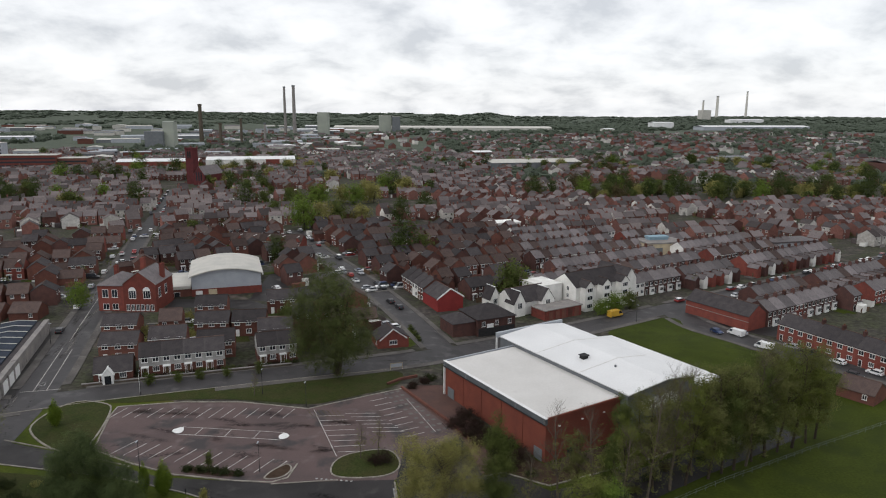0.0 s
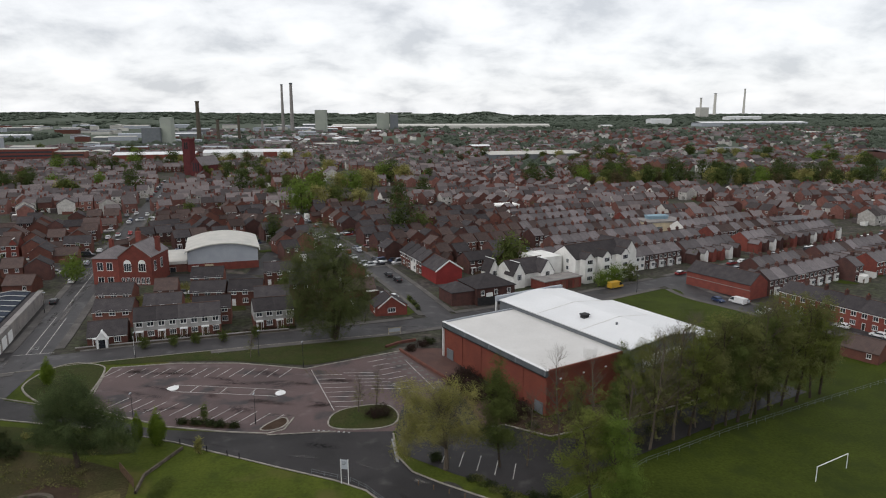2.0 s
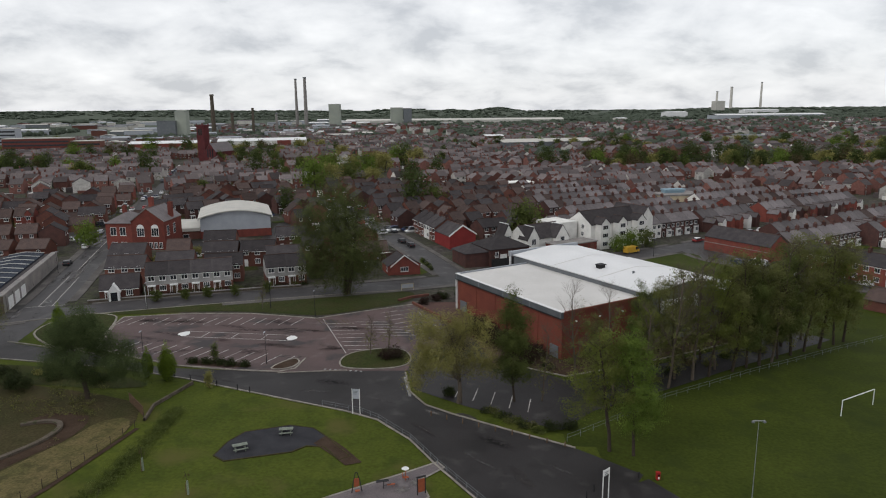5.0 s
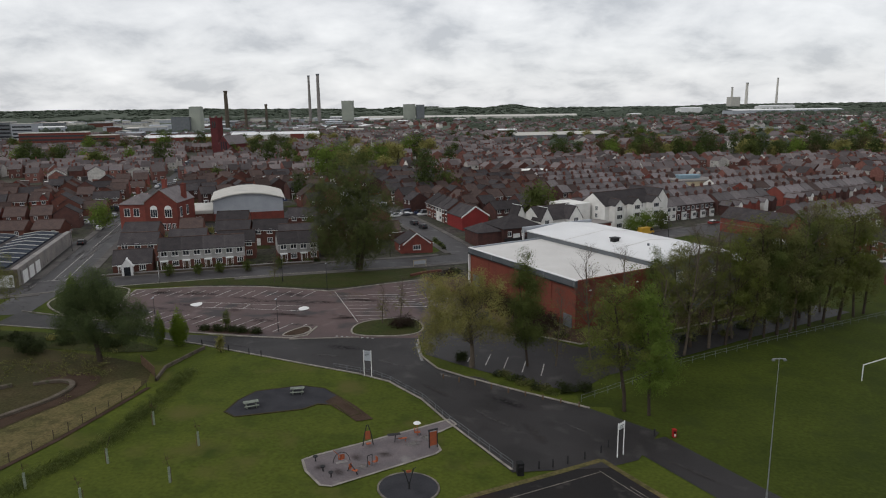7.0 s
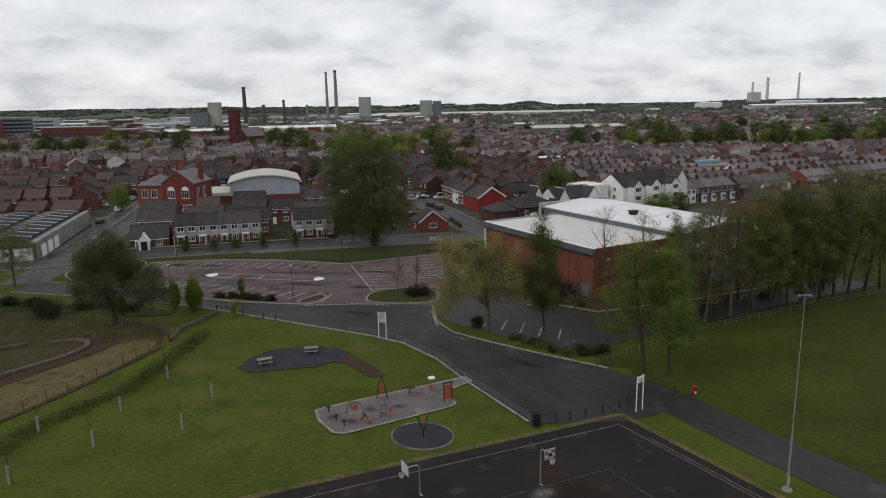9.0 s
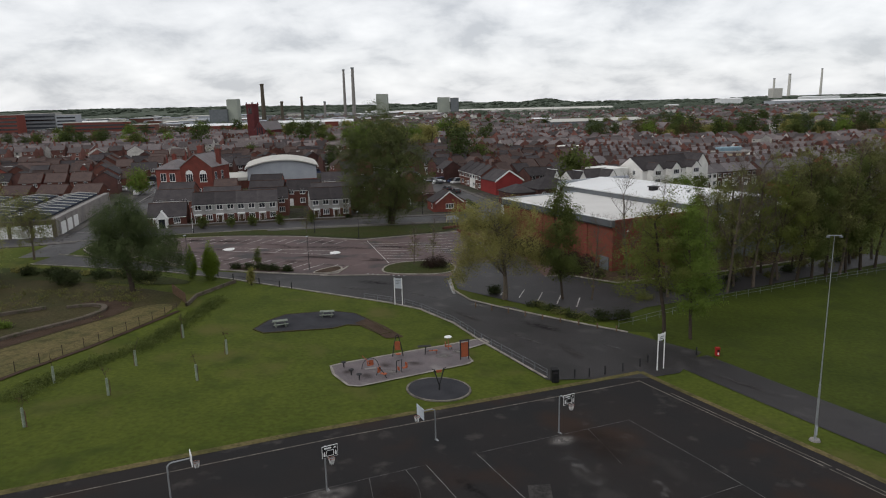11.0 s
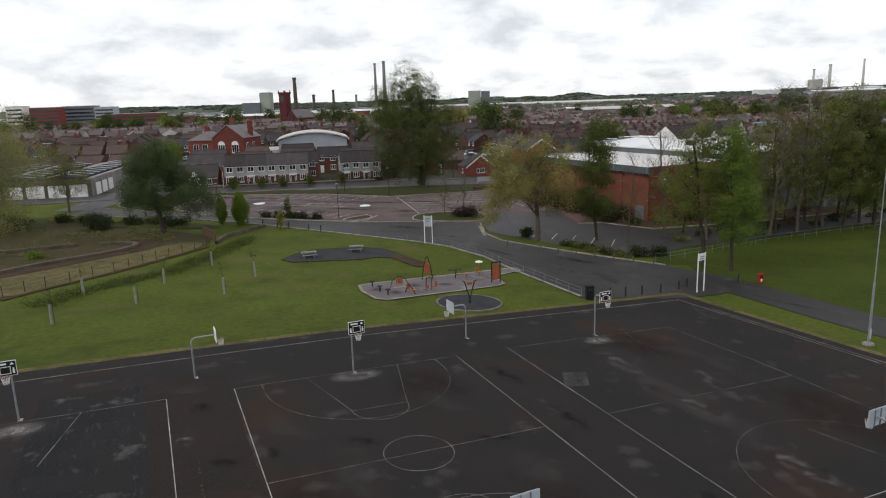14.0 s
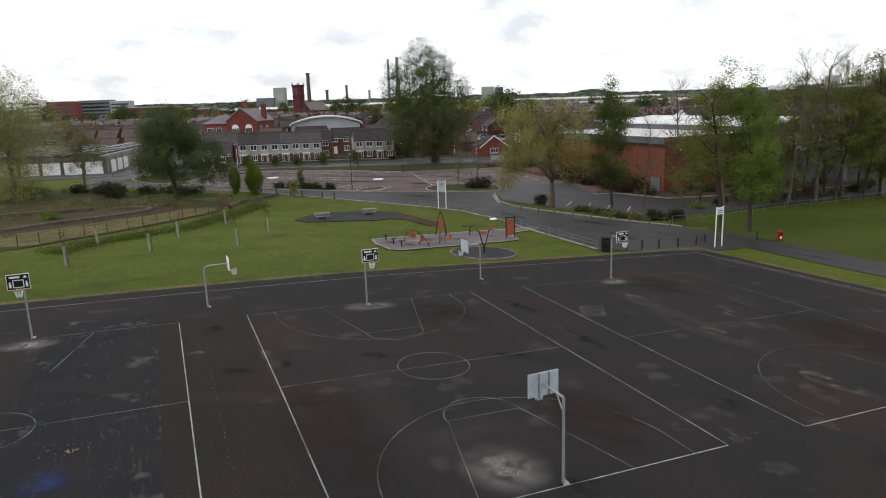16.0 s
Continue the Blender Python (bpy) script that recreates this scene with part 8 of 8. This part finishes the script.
def woods():
    """Far woods and tree belts out to the hills, as one mass of uneven crowns with haze painted into their colour."""
    r = random.Random(8)
    ball = bmesh.new()
    bmesh.ops.create_icosphere(ball, subdivisions=1, radius=1.0)
    shape = [v.co.copy() for v in ball.verts]
    tris = [tuple(v.index for v in f.verts) for f in ball.faces]
    ball.free()
    verts, faces = [], []
    for k in range(23000):
        y = 640 * (4750 / 640) ** (r.random() ** .8)
        x = r.uniform(-0.9, 0.7) * y
        a = x / y
        need = 0.2 if a < -0.25 else (0.02 if a < 0.0 else -0.12)
        if y < 1600 and a > -.25:
            need -= 0.2
        if y > 2500:
            need += -0.2 if a > -0.2 else (-0.4 if y > 3200 else 0.05)
        if noise.noise((x * 0.004, y * 0.0022, 9)) < need or (abs(a + .02) < .2 and 2240 < y < 2390):
            continue
        s = r.uniform(1.8, 4.6) * (1 + min(1.6, max(0, y - 900) / 3400)) * (0.6 if y > 3000 else 1.0)
        off, n = Vector((x, y, 7)), len(verts)
        wide = 1.25 + 2.6 * min(1.0, max(0.0, (y - 2000) / 1500))
        base = gz(x, y) + s * .75
        for c in shape:
            q = s * (1 + .9 * noise.noise(c * 1.9 + off))
            verts.append((x + c.x * q * wide, y + c.y * q * wide, base + c.z * q))
        faces += [(t[0] + n, t[1] + n, t[2] + n) for t in tris]
        for j in range(9 if y < 2600 else 3):
            d = Vector((r.gauss(0, 1), r.gauss(0, 1), abs(r.gauss(0, 1)))).normalized()
            p = Vector((x, y, base)) + d * s * 1.1
            b = d.orthogonal().normalized()
            c = d.cross(b)
            q = s * r.uniform(.15, .3)
            n = len(verts)
            verts += [p - b * q, p + c * q, p + b * q, p - c * q]
            faces.append((n, n + 1, n + 2, n + 3))
    me = bpy.data.meshes.new("far_woods")
    me.from_pydata([tuple(v) for v in verts], [], faces)
    me.materials.append(M["leaf_far_haze"])
    return tagged(new("far_woods", me), "distant green woods and tree belts, paled bluish to paint haze", "woods", kind="stuff")


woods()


def garden_hedges():
    """Hedges, bushes and small trees of the gardens between the houses."""
    r = random.Random(14)
    verts, faces = [], []
    for x, y in STREETS:
        if math.hypot(x, y) > 700 or r.random() < (0.45 if right_town(x, y) else 0.05):
            continue
        a = r.uniform(0, 6.28)
        px, py = x + 7.2 * math.cos(a), y + 7.2 * math.sin(a)
        if not clear(px, py, 0, ((front, 5), (west, 6), (side, 5), (east, 6))):
            continue
        w, h = r.uniform(1.1, 3.2), r.uniform(1.2, 5.2)
        v, f = leaf_cloud(r, [(px, py, gz(px, py) + h * .5, w, w, h * .55)], 90, .3, 0, .4)
        faces += [tuple(i + len(verts) for i in q) for q in f]
        verts += v
    me = bpy.data.meshes.new("garden_hedges")
    me.from_pydata([tuple(v) for v in verts], [], faces)
    me.materials.append(M["leaf_mid"])
    return tagged(new("garden_hedges", me), "green hedges and bushes in the gardens", "hedges", kind="stuff")


garden_hedges()


def yard_walls():
    """Brick yard and garden walls between the streets."""
    r = random.Random(15)
    bm = bmesh.new()
    for x, y in STREETS:
        if math.hypot(x, y) > 420:
            continue
        turn = TURN + math.pi / 2 * r.randint(0, 1)
        d = Vector((math.cos(turn), math.sin(turn)))
        for s in (-1, 1):
            c = Vector((x, y)) + Vector((-d.y, d.x)) * s * 7.0
            if not clear(c.x, c.y, 0, ((front, 5), (west, 6), (side, 5), (east, 6))) or r.random() < .35:
                continue
            q = 2.6
            z = gz(c.x, c.y)
            pts = [c - d * q, c + d * q]
            n = Vector((-d.y, d.x)) * .14
            k = r.randint(0, 3)
            lo = [bm.verts.new((p.x + m.x, p.y + m.y, z - .5)) for p in pts for m in (n, -n)]
            hi = [bm.verts.new((v.co.x, v.co.y, z + r.uniform(1.2, 1.9))) for v in lo]
            for i, j in ((0, 2), (2, 3), (3, 1), (1, 0)):
                bm.faces.new((lo[i], lo[j], hi[j], hi[i])).material_index = k
            bm.faces.new((hi[0], hi[2], hi[3], hi[1])).material_index = k
    return bm


single("yard_walls", yard_walls(), ["brick_brown", "brick_dark", "wood", "concrete"], "brick yard walls and timber fences between the houses", "walls", kind="stuff")


def lean_tos():
    """Sheds, lean-tos and extensions in the yards."""
    r = random.Random(16)
    bm = bmesh.new()
    for x, y in STREETS:
        if math.hypot(x, y) > 600 or r.random() < .15:
            continue
        a = r.uniform(0, 6.28)
        px, py = x + 6.2 * math.cos(a), y + 6.2 * math.sin(a)
        if not clear(px, py, 0, ((front, 5), (west, 6.5), (side, 5), (east, 6))):
            continue
        w, d, h = r.uniform(.8, 1.8), r.uniform(.8, 1.6), r.uniform(1.9, 2.8)
        m = pose(px, py, gz(px, py), 0, 0, 32 + 90 * r.randint(0, 3))
        k, t = r.choice((0, 0, 0, 1, 2)), r.choice((3, 4, 4, 0, 0))
        v = [bm.verts.new(m @ Vector(p)) for p in ((-w, -d, -1), (w, -d, -1), (w, d, -1), (-w, d, -1), (-w, -d, h - .4), (w, -d, h - .4), (w, d, h), (-w, d, h))]
        for q, i in (((0, 1, 5, 4), k), ((1, 2, 6, 5), k), ((2, 3, 7, 6), k), ((3, 0, 4, 7), k), ((4, 5, 6, 7), t)):
            bm.faces.new([v[j] for j in q]).material_index = i
    return bm


single("yard_sheds", lean_tos(), ["render_white", "brick_brown", "brick_dark", "slate", "roof_pale", "wood"], "sheds and lean-tos in the back yards", "sheds", kind="stuff")

for k in range(6):
    shrub(-9.4 + .65 * k, 200.5 - 2.3 * k, 1.6, 2.4, 1.1, "leaf_hedge" if k % 2 else "leaf_mid", "clipped garden hedge beside the bungalow", 420, .12)
garden_plants()

# ---- far landmarks ----


def church():
    h = thing("church", -216, 592, -18, "dark red sandstone church with a square tower", "church", z=2)
    part("tower", boxes((-3.6, 3.6, -3.6, 3.6, -2, 30), (-3.9, 3.9, -3.9, 3.9, 21, 21.7), (-4.0, 4.0, -4.0, 4.0, 29.6, 31)), "sandstone", h)
    for x in (-3.4, 3.4):
        for y in (-3.4, 3.4):
            part("pinnacle", tubes(((x, y, 30), (x, y, 32.6), .7, .3), sides=6), "sandstone", h)
    part("belfry_window", boxes((-1.7, -.4, -3.7, -3.55, 22.5, 28), (.4, 1.7, -3.7, -3.55, 22.5, 28)), "glass", h)
    part("nave", gable_walls(11, 26, 9, 16, along_x=False), "sandstone", h).location = (13, 4, 0)
    part("nave_roof", gable_roof(11, 26, 9, 16, along_x=False), ["slate", "ridge"], h).location = (13, 4, 0)
    for k in range(3):
        part("lancet_window", boxes((10 + 2.4 * k, 11.2 + 2.4 * k, -9.1, -8.9, 4, 11)), "glass", h)


church()


def stack(x, y, top, r0, r1, mat, label):
    c = thing("chimney_stack", x, y, 0, label, "chimney", "factory chimneys")
    base = gz(x, y)
    part("shaft", tubes(((0, 0, -2), (0, 0, top - base), r0, r1), sides=16), mat, c)
    part("rim", tubes(((0, 0, top - base - 3), (0, 0, top - base), r1 * 1.25, r1 * 1.25), sides=16), "cladding" if mat != "stone_dark" else mat, c)


stack(-444, 1273, 75, 4.2, 3.0, "stone_dark", "dark brick chimney of a factory")
stack(-396, 1746, 122.7, 4.2, 2.6, "concrete", "tall pale factory chimney")
stack(-363, 1699, 124, 5.0, 3.4, "concrete", "tall grey factory chimney with a dark rim")
stack(-398, 1240, 42, 3.0, 2.4, "stone_dark", "short dark factory chimney")
stack(-367, 1262, 50, 2.8, 2.0, "stone_dark", "dark slender factory chimney")
stack(-344, 1340, 41, 2.6, 2.0, "concrete", "short pale factory chimney")
stack(1418, 3797, 127, 6, 5, "roof_pale", "far grey concrete chimney")
stack(1637, 4159, 160, 9, 7, "roof_pale", "far tall grey chimney")
stack(1943, 4461, 196, 8, 5, "roof_pale", "far tall slender chimney")


def block(x, y, w, d, h, turn, wall, roof, label, name="warehouse", pitched=True, door=True, z=None):
    b = thing(name, x, y, turn, label, "warehouse" if name == "warehouse" else "building", "far industrial buildings", z=z)
    part("wall", boxes((-w / 2, w / 2, -d / 2, d / 2, -3, h)), wall, b)
    if pitched:
        part("roof", gable_roof(w, d, h, h + d * .06, .3, .3), [roof, roof], b)
    else:
        part("roof", boxes((-w / 2 - .3, w / 2 + .3, -d / 2 - .3, d / 2 + .3, h, h + .7)), roof, b)
    if door:
        part("loading_door", boxes((-w * .3, -w * .3 + min(8, w * .2), -d / 2 - .2, -d / 2 + .1, -1, min(5, h * .7))), "cladding", b)
    return b


def tower_block(x, y, w, d, h, turn, wall, label, storeys):
    b = block(x, y, w, d, h, turn, wall, "roof_pale", label, "tower_block", False, False)
    for k in range(storeys):
        z = 1 + (h - 2) * k / storeys
        part("window_band", boxes((-w / 2 + 1, w / 2 - 1, -d / 2 - .15, -d / 2 + .1, z + .8, z + .8 + (h - 2) / storeys * .45)), "glass", b)


block(-302, 1758, 27, 26, 57, 0, "silo_pale", "silo_pale", "pale square silo tower", "silo_tower", False, False)
block(-166, 1998, 34, 30, 48, 8, "silo_pale", "roof_pale", "pale tall block of a mill", "mill", False, False)
block(-134, 1990, 22, 32, 46, 8, "cladding", "roof_pale", "dark grey block of a mill", "mill", False, False)
block(-448, 1138, 18, 16, 43, 0, "silo_pale", "silo_pale", "pale green silo with a domed head", "silo_tower", True, False)
block(-470, 1135, 30, 24, 27, 0, "cladding", "cladding", "grey block beside the silo", "mill", False, False)
tower_block(-426, 702, 62, 20, 16.5, 14, "brick_red", "long red brick office building with dark windows", 4)
tower_block(-384, 716, 30, 18, 13, 14, "brick_brown", "brown brick office building with strip windows", 3)
tower_block(-541, 720, 30, 20, 26, 14, "brick_red", "tall red brick office building with dark windows", 6)
tower_block(-574, 716, 18, 18, 28, 14, "render_white", "white-framed office building with dark windows", 6)
tower_block(-533, 768, 36, 20, 27, 14, "cladding", "grey glass-fronted office building", 6)
tower_block(-503, 772, 22, 18, 25, 14, "cladding_pale", "pale office building with strip windows", 6)
tower_block(-655, 850, 60, 24, 24, 14, "brick_dark", "dark brick office building with strip windows", 5)
block(-298, 724, 80, 32, 10, 14, "brick_red", "sheet_white", "red-walled store with a white roof", pitched=True)
block(-208, 748, 92, 36, 11, 14, "render_white", "sheet_white", "white store with a red panel on its wall")
block(-180, 728, 14, 3, 11, 14, "brick_red", "brick_red", "red gable panel on the white store", "store_front", False, False)
block(105, 818, 112, 44, 9, 14, "cladding", "roof_pale", "long low shed with a pale roof")
block(0, 2390, 740, 80, 9, 0, "roof_pale", "roof_pale", "very long white glassworks shed")
block(1040, 2330, 400, 60, 12, 12, "cladding_pale", "sheet_white", "long white sheds of the far works")
block(1425, 3790, 52, 45, 52, 12, "roof_pale", "roof_pale", "grey works buildings below the chimneys", "mill", False, False)
block(780, 2480, 80, 40, 22, 12, "sheet_white", "sheet_white", "white warehouse near the horizon")
block(640, 900, 90, 40, 10, 10, "brick_dark", "roof_pale", "brick works with a pale roof")
block(520, 780, 60, 34, 12, 10, "brick_dark", "slate", "dark brick mill among trees", "mill")
block(1520, 3500, 190, 45, 14, 12, "sheet_white", "sheet_white", "long white shed below the far chimneys")
block(35, 376, 15, 9, 6, 20, "render_white", "render_white", "plain white rendered building among the houses", "store_front", False)
block(105, 323, 20, 12, 6.5, 14, "render_cream", "concrete", "cream building with a blue glazed roof light", "store_front", False)
block(104, 325, 10, 4, 8.2, 14, "blue_sheet", "blue_sheet", "blue glazed roof light above a cream shop", "roof_light", False, False)
block(170, 330, 26, 12, 6, 14, "cladding_pale", "slate", "grey flat-roofed shop in the town", "store_front", False)
rnd = random.Random(77)
n = 0
while n < 150:
    y = 760 * (2500 / 760) ** rnd.random()
    x = rnd.uniform(-0.9, 0.62 if rnd.random() < .2 else -0.12) * y
    if math.hypot(x + 195, y - 534) < 260 or (x > 0 and y < 900):
        continue
    k = 0.6 + y / 2200
    block(x, y, rnd.uniform(16, 50) * k, rnd.uniform(14, 28) * k, rnd.uniform(5, 9) * k ** .4, rnd.choice((14, 20, -70, 5)), rnd.choice(("cladding", "cladding_pale", "cladding_pale", "roof_pale", "brick_brown")),
          rnd.choice(("sheet_white", "roof_pale", "cladding_pale", "slate", "cladding", "roof_pale")), "distant warehouse with a pale roof", door=y < 1000)
    n += 1

# ---- vehicles ----


def wheel_mesh(r, w):
    bm = tubes(((-w / 2, 0, 0), (w / 2, 0, 0), r), sides=16)
    return bm


def vehicle(name, paint, length, width, tall, label, kind="car"):
    v = thing(name, 0, 0, 0, label, "van" if kind == "van" else "car", "parked cars", z=0)
    L, H = length / 2, tall
    if kind == "van":
        low = [(-L, .35), (L, .35), (L, .95), (L - .25, 1.1), (L - 1.15, H - .06), (L - 1.4, H), (-L + .1, H), (-L, H - .15)]
        glass = [(L - 1.05, 1.15), (L - .42, 1.15), (L - 1.22, H - .15), (L - 1.9, H - .15), (L - 1.9, 1.15)]
    else:
        low = [(-L, .32), (L, .32), (L, .7), (L - .15, .82), (L - 1.1, .95), (L - 1.9, H), (-L + .9, H), (-L + .15, .98), (-L, .8)]
        glass = [(L - 1.15, .98), (L - 1.88, H - .06), (-L + .92, H - .06), (-L + .3, .98)]
    body = extrude_profile(low, -width / 2, width / 2)
    bmesh.ops.bevel(body, geom=body.edges[:], offset=.06, segments=2, affect="EDGES")
    bmesh.ops.transform(body, matrix=pose(0, 0, 0, 0, 0, 90), verts=body.verts)
    b = part("body", body, paint, v)
    g = extrude_profile(glass, -width / 2 - .012, width / 2 + .012)
    bmesh.ops.transform(g, matrix=pose(0, 0, 0, 0, 0, 90), verts=g.verts)
    part("side_window", g, "glass", b)
    part("windscreen", boxes((-width / 2 + .14, width / 2 - .14, L - 1.75 if kind != "van" else L - 1.1, L - 1.3 if kind != "van" else L - .62, 1.0 if kind != "van" else 1.22, H - .18 if kind != "van" else H - .5)), "glass", b)
    part("rear_window", boxes((-width / 2 + .16, width / 2 - .16, -L + (.05 if kind == "van" else .3), -L + .6, 1.02 if kind != "van" else 1.2, H - .2)), "glass", b)
    for s in (-1, 1):
        part("headlight", boxes((s * width * .36 - .14, s * width * .36 + .14, L - .1, L + .012, .6, .74)), "white_paint", b)
        part("tail_light", boxes((s * width * .4 - .1, s * width * .4 + .1, -L - .012, -L + .1, .7, .9)), "red_paint", b)
        for y in (-L + .8, L - .85):
            w = part("wheel", wheel_mesh(.33, .22), "rubber", v)
            w.location = (s * (width / 2 - .1), y, .33)
            r = part("rim", wheel_mesh(.2, .235), "steel", w)
    part("bumper_plate", boxes((-.26, .26, L + .002, L + .02, .42, .53)), "line_white", b)
    return v


cars = {"white": vehicle("hatchback", "car_white", 4.2, 1.75, 1.48, "white hatchback parked at the kerb"), "black": vehicle("hatchback", "car_black", 4.3, 1.78, 1.46, "black hatchback parked at the kerb"),
        "silver": vehicle("hatchback", "car_silver", 4.2, 1.75, 1.48, "silver hatchback parked at the kerb"), "blue": vehicle("hatchback", "car_blue", 4.2, 1.75, 1.48, "dark blue hatchback parked at the kerb"),
        "red": vehicle("hatchback", "car_red", 4.0, 1.7, 1.48, "red hatchback parked at the kerb"), "van": vehicle("panel_van", "car_white", 5.2, 1.95, 2.1, "white panel van parked at the kerb", "van"), "truck": vehicle("works_truck", "yellow_paint", 5.6, 2.1, 2.3, "yellow works truck at the roadside", "van")}
parked = set()


def park(kind, x, y, turn):
    m = pose(x, y, gz(x, y) + .06, 0, 0, turn)
    if kind in parked:
        return copy_thing(cars[kind], m)
    parked.add(kind)
    cars[kind].matrix_world = m


for kind, x, y, t in (("van", 94.5, 190, 42), ("silver", 103.2, 191.6, 38), ("black", 106.2, 187.4, 36), ("white", 110.2, 179.4, 32), ("black", 109, 169.6, 215), ("van", 91.5, 202.4, 30), ("blue", 86.2, 204.2, 200), ("silver", 93.6, 203.6, 30),
                      ("white", -14.6, 199.4, 110), ("black", -14.2, 221.0, 25), ("black", -17.6, 227.2, 25), ("truck", 58.5, 221.2, -58), ("silver", -17.5, 201.5, 110), ("white", 115.5, 171.5, 35), ("blue", 118, 166.5, 35), ("red", 121.5, 162, 38), ("silver", 125, 157, 38),
                      ("red", -36, 262, 25), ("white", -41, 272, 25), ("silver", -32.5, 266, 205), ("black", -111, 190, 18), ("white", -118.5, 214, 18), ("silver", -127, 240, 18), ("white", -133, 262, 17), ("blue", -124, 262, 197), ("white", -143, 290, 17), ("red", -138, 300, 197),
                      ("white", -152, 330, 17), ("silver", -163, 352, 17), ("white", -60, 240, 40), ("silver", -55, 236, 40), ("white", -70, 182, 100), ("black", -62, 181, 100), ("white", 118, 260, -60), ("silver", 140, 274, -60), ("white", 160, 287, -60), ("red", 180, 299, -60), ("white", 200, 312, -60)):
    park(kind, x, y, t)
